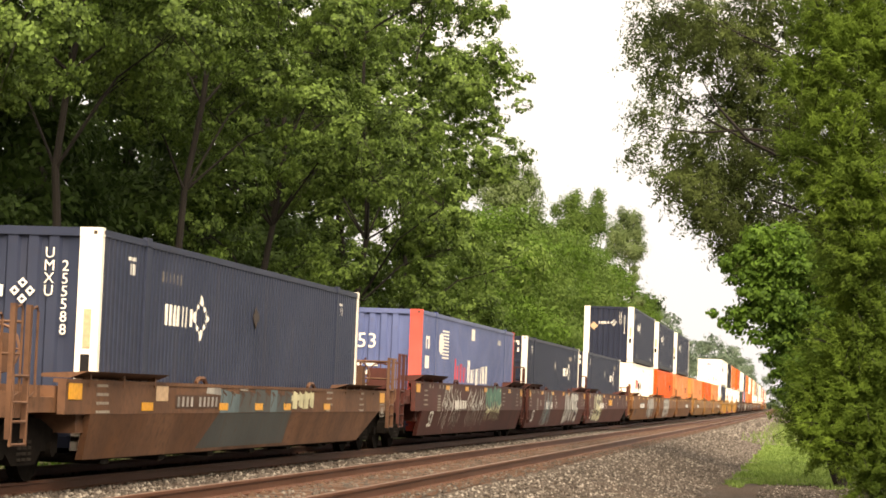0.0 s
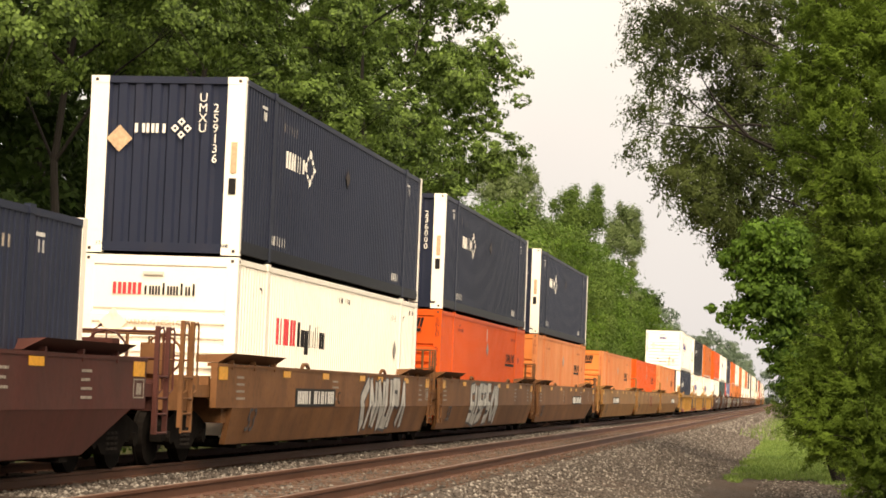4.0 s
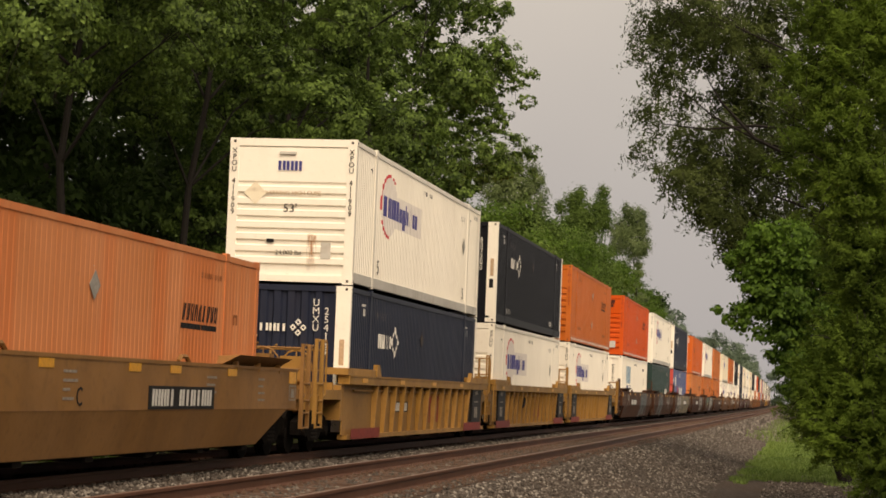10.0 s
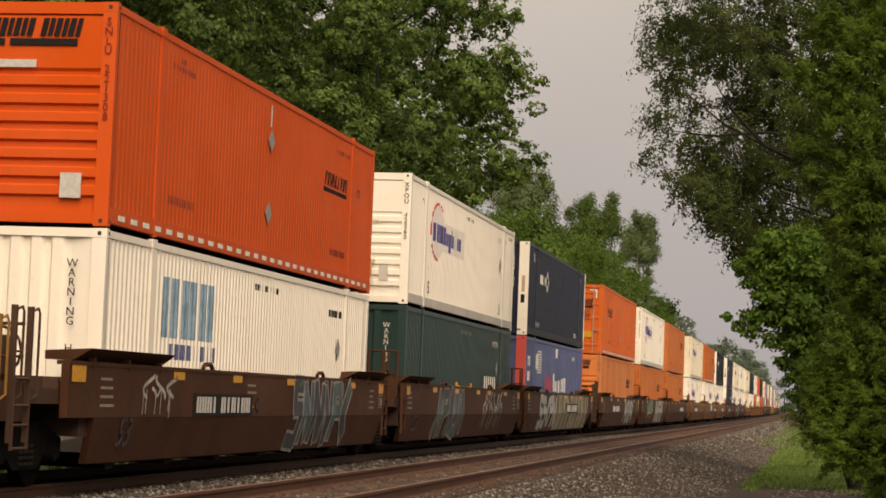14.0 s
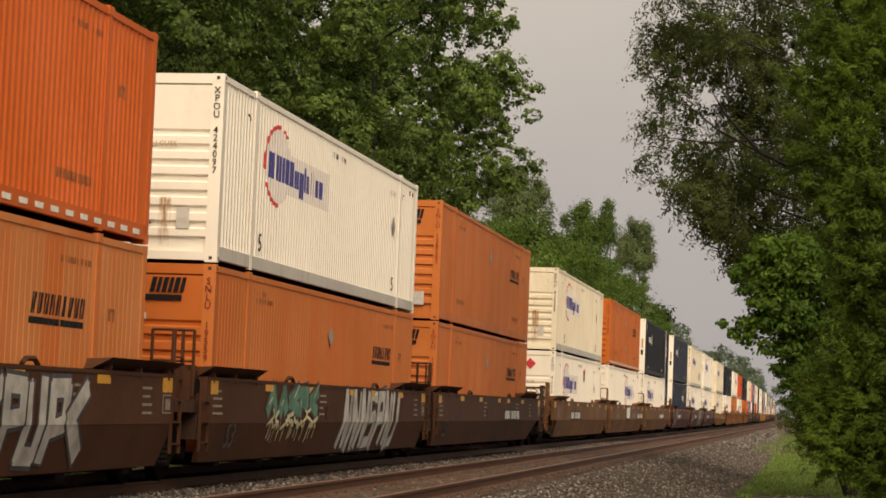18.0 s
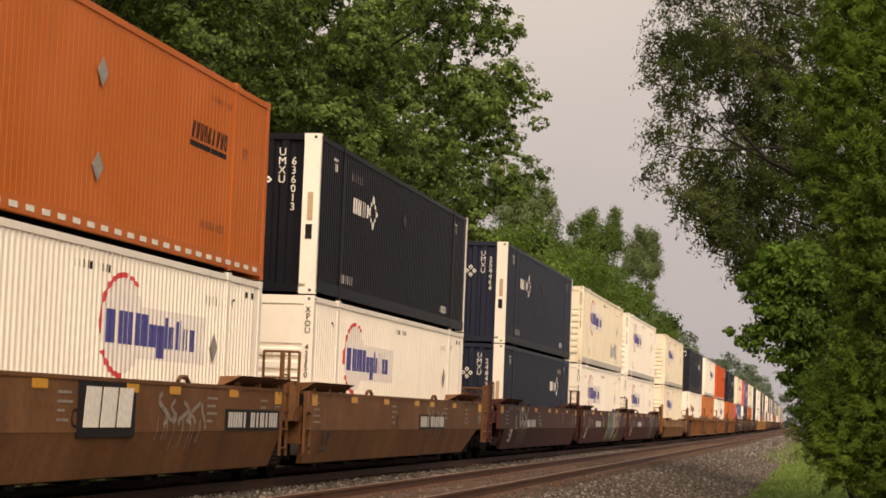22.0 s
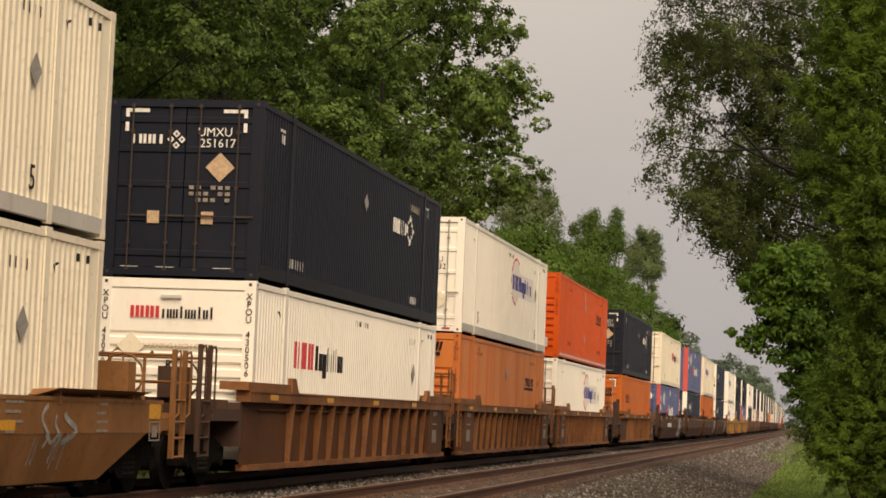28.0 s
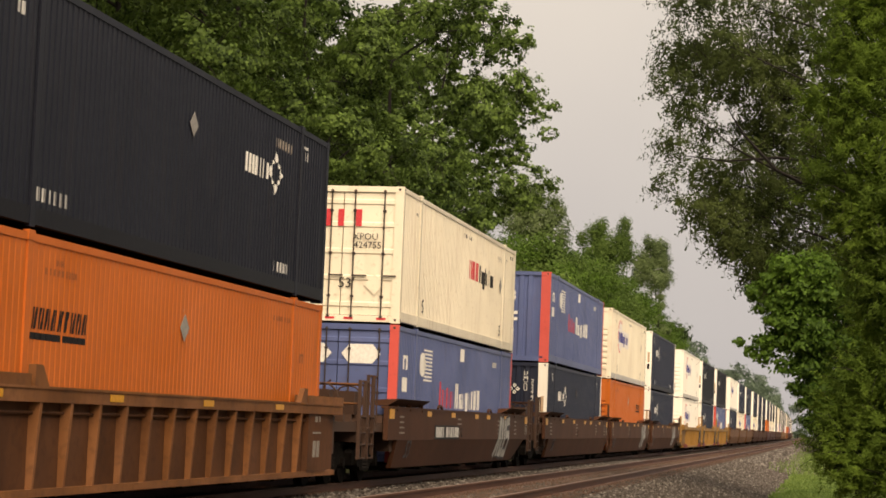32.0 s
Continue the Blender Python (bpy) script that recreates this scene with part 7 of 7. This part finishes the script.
ELM_LOW = [(-1.79, 59, 6.19, 0.77), (-2.18, 57, 6.16, 0.67), (-2.65, 55, 6.03, 0.49), (-2.33, 55, 5.84, 0.55), (0.04, 59, 5.78, 1.24), (-1.43, 57, 5.74, 0.82), (-2.11, 56, 5.63, 0.5), (-0.56, 59, 5.61, 0.93), (-2.09, 56, 5.47, 0.38), (-1.35, 57, 5.44, 0.67), (-1.77, 56, 5.35, 0.59), (-1.36, 58, 5.14, 0.73), (-1.68, 55, 5.13, 0.49), (-0.9, 57, 5.01, 0.9), (-1.4, 57, 4.99, 0.6), (-1.52, 57, 4.86, 0.36), (-1.55, 55, 4.81, 0.32), (-0.53, 59, 4.38, 1.08), (-0.97, 59, 4.06, 0.62), (-0.2, 59, 3.32, 0.93), (0.28, 59, 2.28, 0.93)]
ELM = ELM_TOP + ELM_MIDDLE + ELM_LOW
elm = tree("elm_tree", "spreading elm with fine dark leaves and thin twigs", 2.6, 57, 15, 6.0, 2.2, 7, 122000, 0.10, "leaf_elm", 301, 0.24, (-1.4, 0), [(a + 0.05, b, c, 1.1 * d) for a, b, c, d in ELM], (0.9, 1.5), z0=-0.46, slim=0.45, limbs=26, cut=13.5, strung=dict(per=30, length=0.55, jitter=0.085))
BOUGHS = [[(-0.3, 56, 7.44), (-1.59, 55, 7.95), (-2.68, 55, 8.51), (-3.56, 55, 9.23)], [(-0.33, 56, 8.32), (-1.6, 55, 8.28), (-2.88, 55, 8.17), (-4.04, 55, 8.3)], [(-1.59, 55, 7.95), (-2.47, 55, 8.88), (-2.92, 55, 9.6)]]
for line in BOUGHS:
    q_ = [Vector(p) - elm.location for p in line]
    part("limb", Build().tube(q_, [0.055 - 0.045 * i / (len(q_) - 1) for i in range(len(q_))], 6).mesh("limb", M["bark"]), elm, "bare bough")
MUL_TOP = [(-1.06, 47, 4.9, 0.42), (-0.45, 47, 4.85, 0.49), (-1.43, 47, 4.56, 0.32), (-0.8, 47, 4.35, 0.42), (-1.83, 47, 4.3, 0.22), (-0.19, 47, 4.25, 0.49), (-0.7, 49, 4.11, 0.45), (-1.27, 47, 4.1, 0.3), (0.41, 47, 4.02, 0.54), (-1.63, 47, 3.96, 0.17), (-1.02, 47, 3.74, 0.41), (-1.26, 47, 3.73, 0.3), (-0.41, 47, 3.51, 0.54), (-1.05, 49, 3.46, 0.39), (-1.25, 47, 3.3, 0.33), (0.07, 47, 3.28, 0.54)]
MUL_LOW = [(-0.71, 47, 3.26, 0.42), (-2.07, 47, 3.24, 0.14), (-1.55, 47, 3.23, 0.25), (-1.79, 47, 3.04, 0.17), (-0.29, 49, 2.98, 0.51), (-1.48, 47, 2.93, 0.23), (0.56, 47, 2.81, 0.54), (-0.57, 47, 2.77, 0.42), (-1.05, 47, 2.76, 0.27), (0.1, 47, 2.43, 0.54), (-0.38, 47, 2.3, 0.42), (-0.86, 47, 2.28, 0.21), (-0.55, 47, 2.05, 0.3), (-0.0, 47, 1.7, 0.44), (-0.38, 47, 1.57, 0.3)]
MUL = MUL_TOP + MUL_LOW
tree("mulberry_tree", "young mulberry with bright broad leaves", 0.9, 48, 6.2, 1.2, 1.0, 5, 34000, 0.105, "leaf_mul", 311, 0.16, (-0.6, 0), MUL, (0.5, 0.8), z0=-0.46, limbs=16, sprays=40, tight=0.20)
# a dense tree close behind the cedar
BEHIND = [(0.0 + 0.68 * k + 0.25 * math.sin(5.1 * j + k), 51 + 0.5 * math.sin(3 * j + 2 * k), 2.6 + 0.95 * j, 0.72 + 0.10 * math.sin(2.3 * j + 1.7 * k)) for j in range(10) for k in range(4)]
tree("elm_tree", "dense dark elm close behind the cedar", 2.9, 51.5, 12.0, 2.5, 0.8, 6, 42000, 0.12, "leaf_elm", 331, 0.2, (0, 0), BEHIND, (0.5, 0.8), z0=-0.46, limbs=10, sprays=30, tight=0.2)
CEDAR_TOP = [(-0.01, 37, 8.76, 0.78), (0.66, 37, 8.76, 0.97), (-0.03, 37, 7.98, 0.7), (1.16, 37, 7.7, 0.87), (0.5, 37, 7.69, 0.93), (0.32, 37, 7.11, 0.93), (-0.39, 37, 7.05, 0.43), (-0.33, 37, 6.61, 0.5), (0.81, 37, 6.53, 1.02), (0.02, 37, 5.94, 0.78), (-0.44, 37, 5.54, 0.37), (0.46, 37, 5.37, 1.02), (0.94, 37, 5.09, 1.02), (0.19, 37, 4.88, 0.64), (0.49, 37, 4.12, 0.68), (0.97, 37, 3.84, 1.02), (0.69, 37, 3.74, 0.78)]
CEDAR_LOW = [(0.62, 37, 3.07, 0.74), (1.0, 37, 2.51, 1.02), (0.45, 37, 2.39, 0.68), (0.83, 37, 2.12, 0.78), (0.08, 37, 2.09, 0.43), (-0.0, 37, 1.62, 0.48), (0.75, 37, 1.55, 0.87), (-0.17, 37, 1.51, 0.41), (1.04, 37, 1.18, 0.87), (-0.04, 37, 1.16, 0.41), (0.43, 37, 1.16, 0.64), (-0.16, 37, 1.06, 0.35), (0.11, 37, 0.86, 0.45), (0.21, 37, 0.67, 0.35), (0.68, 37, 0.6, 0.54), (1.02, 37, 0.19, 0.5), (1.31, 37, -0.13, 0.48)]
CEDAR = [(x + 0.10 + (0.10 if z < 3 else 0.0), y, z, (0.80 if z > 1.3 else 1.0) * r) for x, y, z, r in CEDAR_TOP + CEDAR_LOW]
tree("cedar_tree", "dense olive-green cedar with feathery sprays to the ground", 1.7, 38, 9.8, 2.5, 0.7, 8, 250000, 0.090, "leaf_cedar", 321, 0.16, (0, 0), CEDAR, (0.7, 1.1), z0=-0.46, droop=0.35, slim=0.26, limbs=10, plume=True, strung=dict(per=80, length=0.50, jitter=0.060, rise=0.12))


# ---- grass ----
def grass(name, n, area, seed, label, tall=0.30):
    rng = np.random.default_rng(seed)
    x, y = rng.uniform(area[0], area[1], n), rng.uniform(area[2], area[3], n)
    keep = np.array([noise.noise((a * 0.9, c * 0.35, seed)) + 0.5 * noise.noise((a * 3.1, c * 1.2, seed)) for a, c in zip(x, y)])
    ok = keep + 0.55 * np.minimum(1.5, np.minimum(x - area[0], 0.14 * (y - area[2]))) > 0.10
    x, y, keep = x[ok], y[ok], keep[ok]
    n = len(x)
    z = np.interp(x, [p[0] for p in GROUND_PTS], [p[1] for p in GROUND_PTS]) - 0.02
    h = tall * (0.4 + 0.9 * rng.random(n)) * (0.75 + 0.5 * keep)
    a = rng.uniform(0, 2 * math.pi, n)
    w, k = 0.012 + 0.01 * rng.random(n), (0.3 + 0.7 * rng.random(n)) * h
    dx, dy = np.cos(a), np.sin(a)
    base = np.stack([x, y, z], -1)
    sidev = np.stack([-dy * w, dx * w, 0 * w], -1)
    tip = base + np.stack([dx * k, dy * k, h], -1)
    v = np.stack([base - sidev, base + sidev, tip], 1).reshape(-1, 3)
    return tagged(new(name, fast_mesh(name, v, np.arange(3 * n).reshape(-1, 3), M["grass"])), label, "grass", kind="stuff")


grass("grass", 95000, (-1.75, 2.9, 46.5, 97), 7, "fresh green grass beside the ballast", 0.15)
grass("grass", 14000, (-3.0, 8.0, 95, 200), 8, "fresh green grass beside the ballast", 0.5)


# ---- motion of the train: it rolls toward the eye, slowing a little ----
def rolled(t):
    return 19.287 * t - 0.01746 * (t - 16.0) ** 2


def motions():
    times = [0, 2, 4, 6, 8, 10, 12, 14, 16, 18, 20, 22, 24, 26, 28, 30, 32]
    for ob, y, z in TRAIN:
        walk(ob, [(t, on_line(y - rolled(t), TRAIN_X, z)) for t in times])


motions()
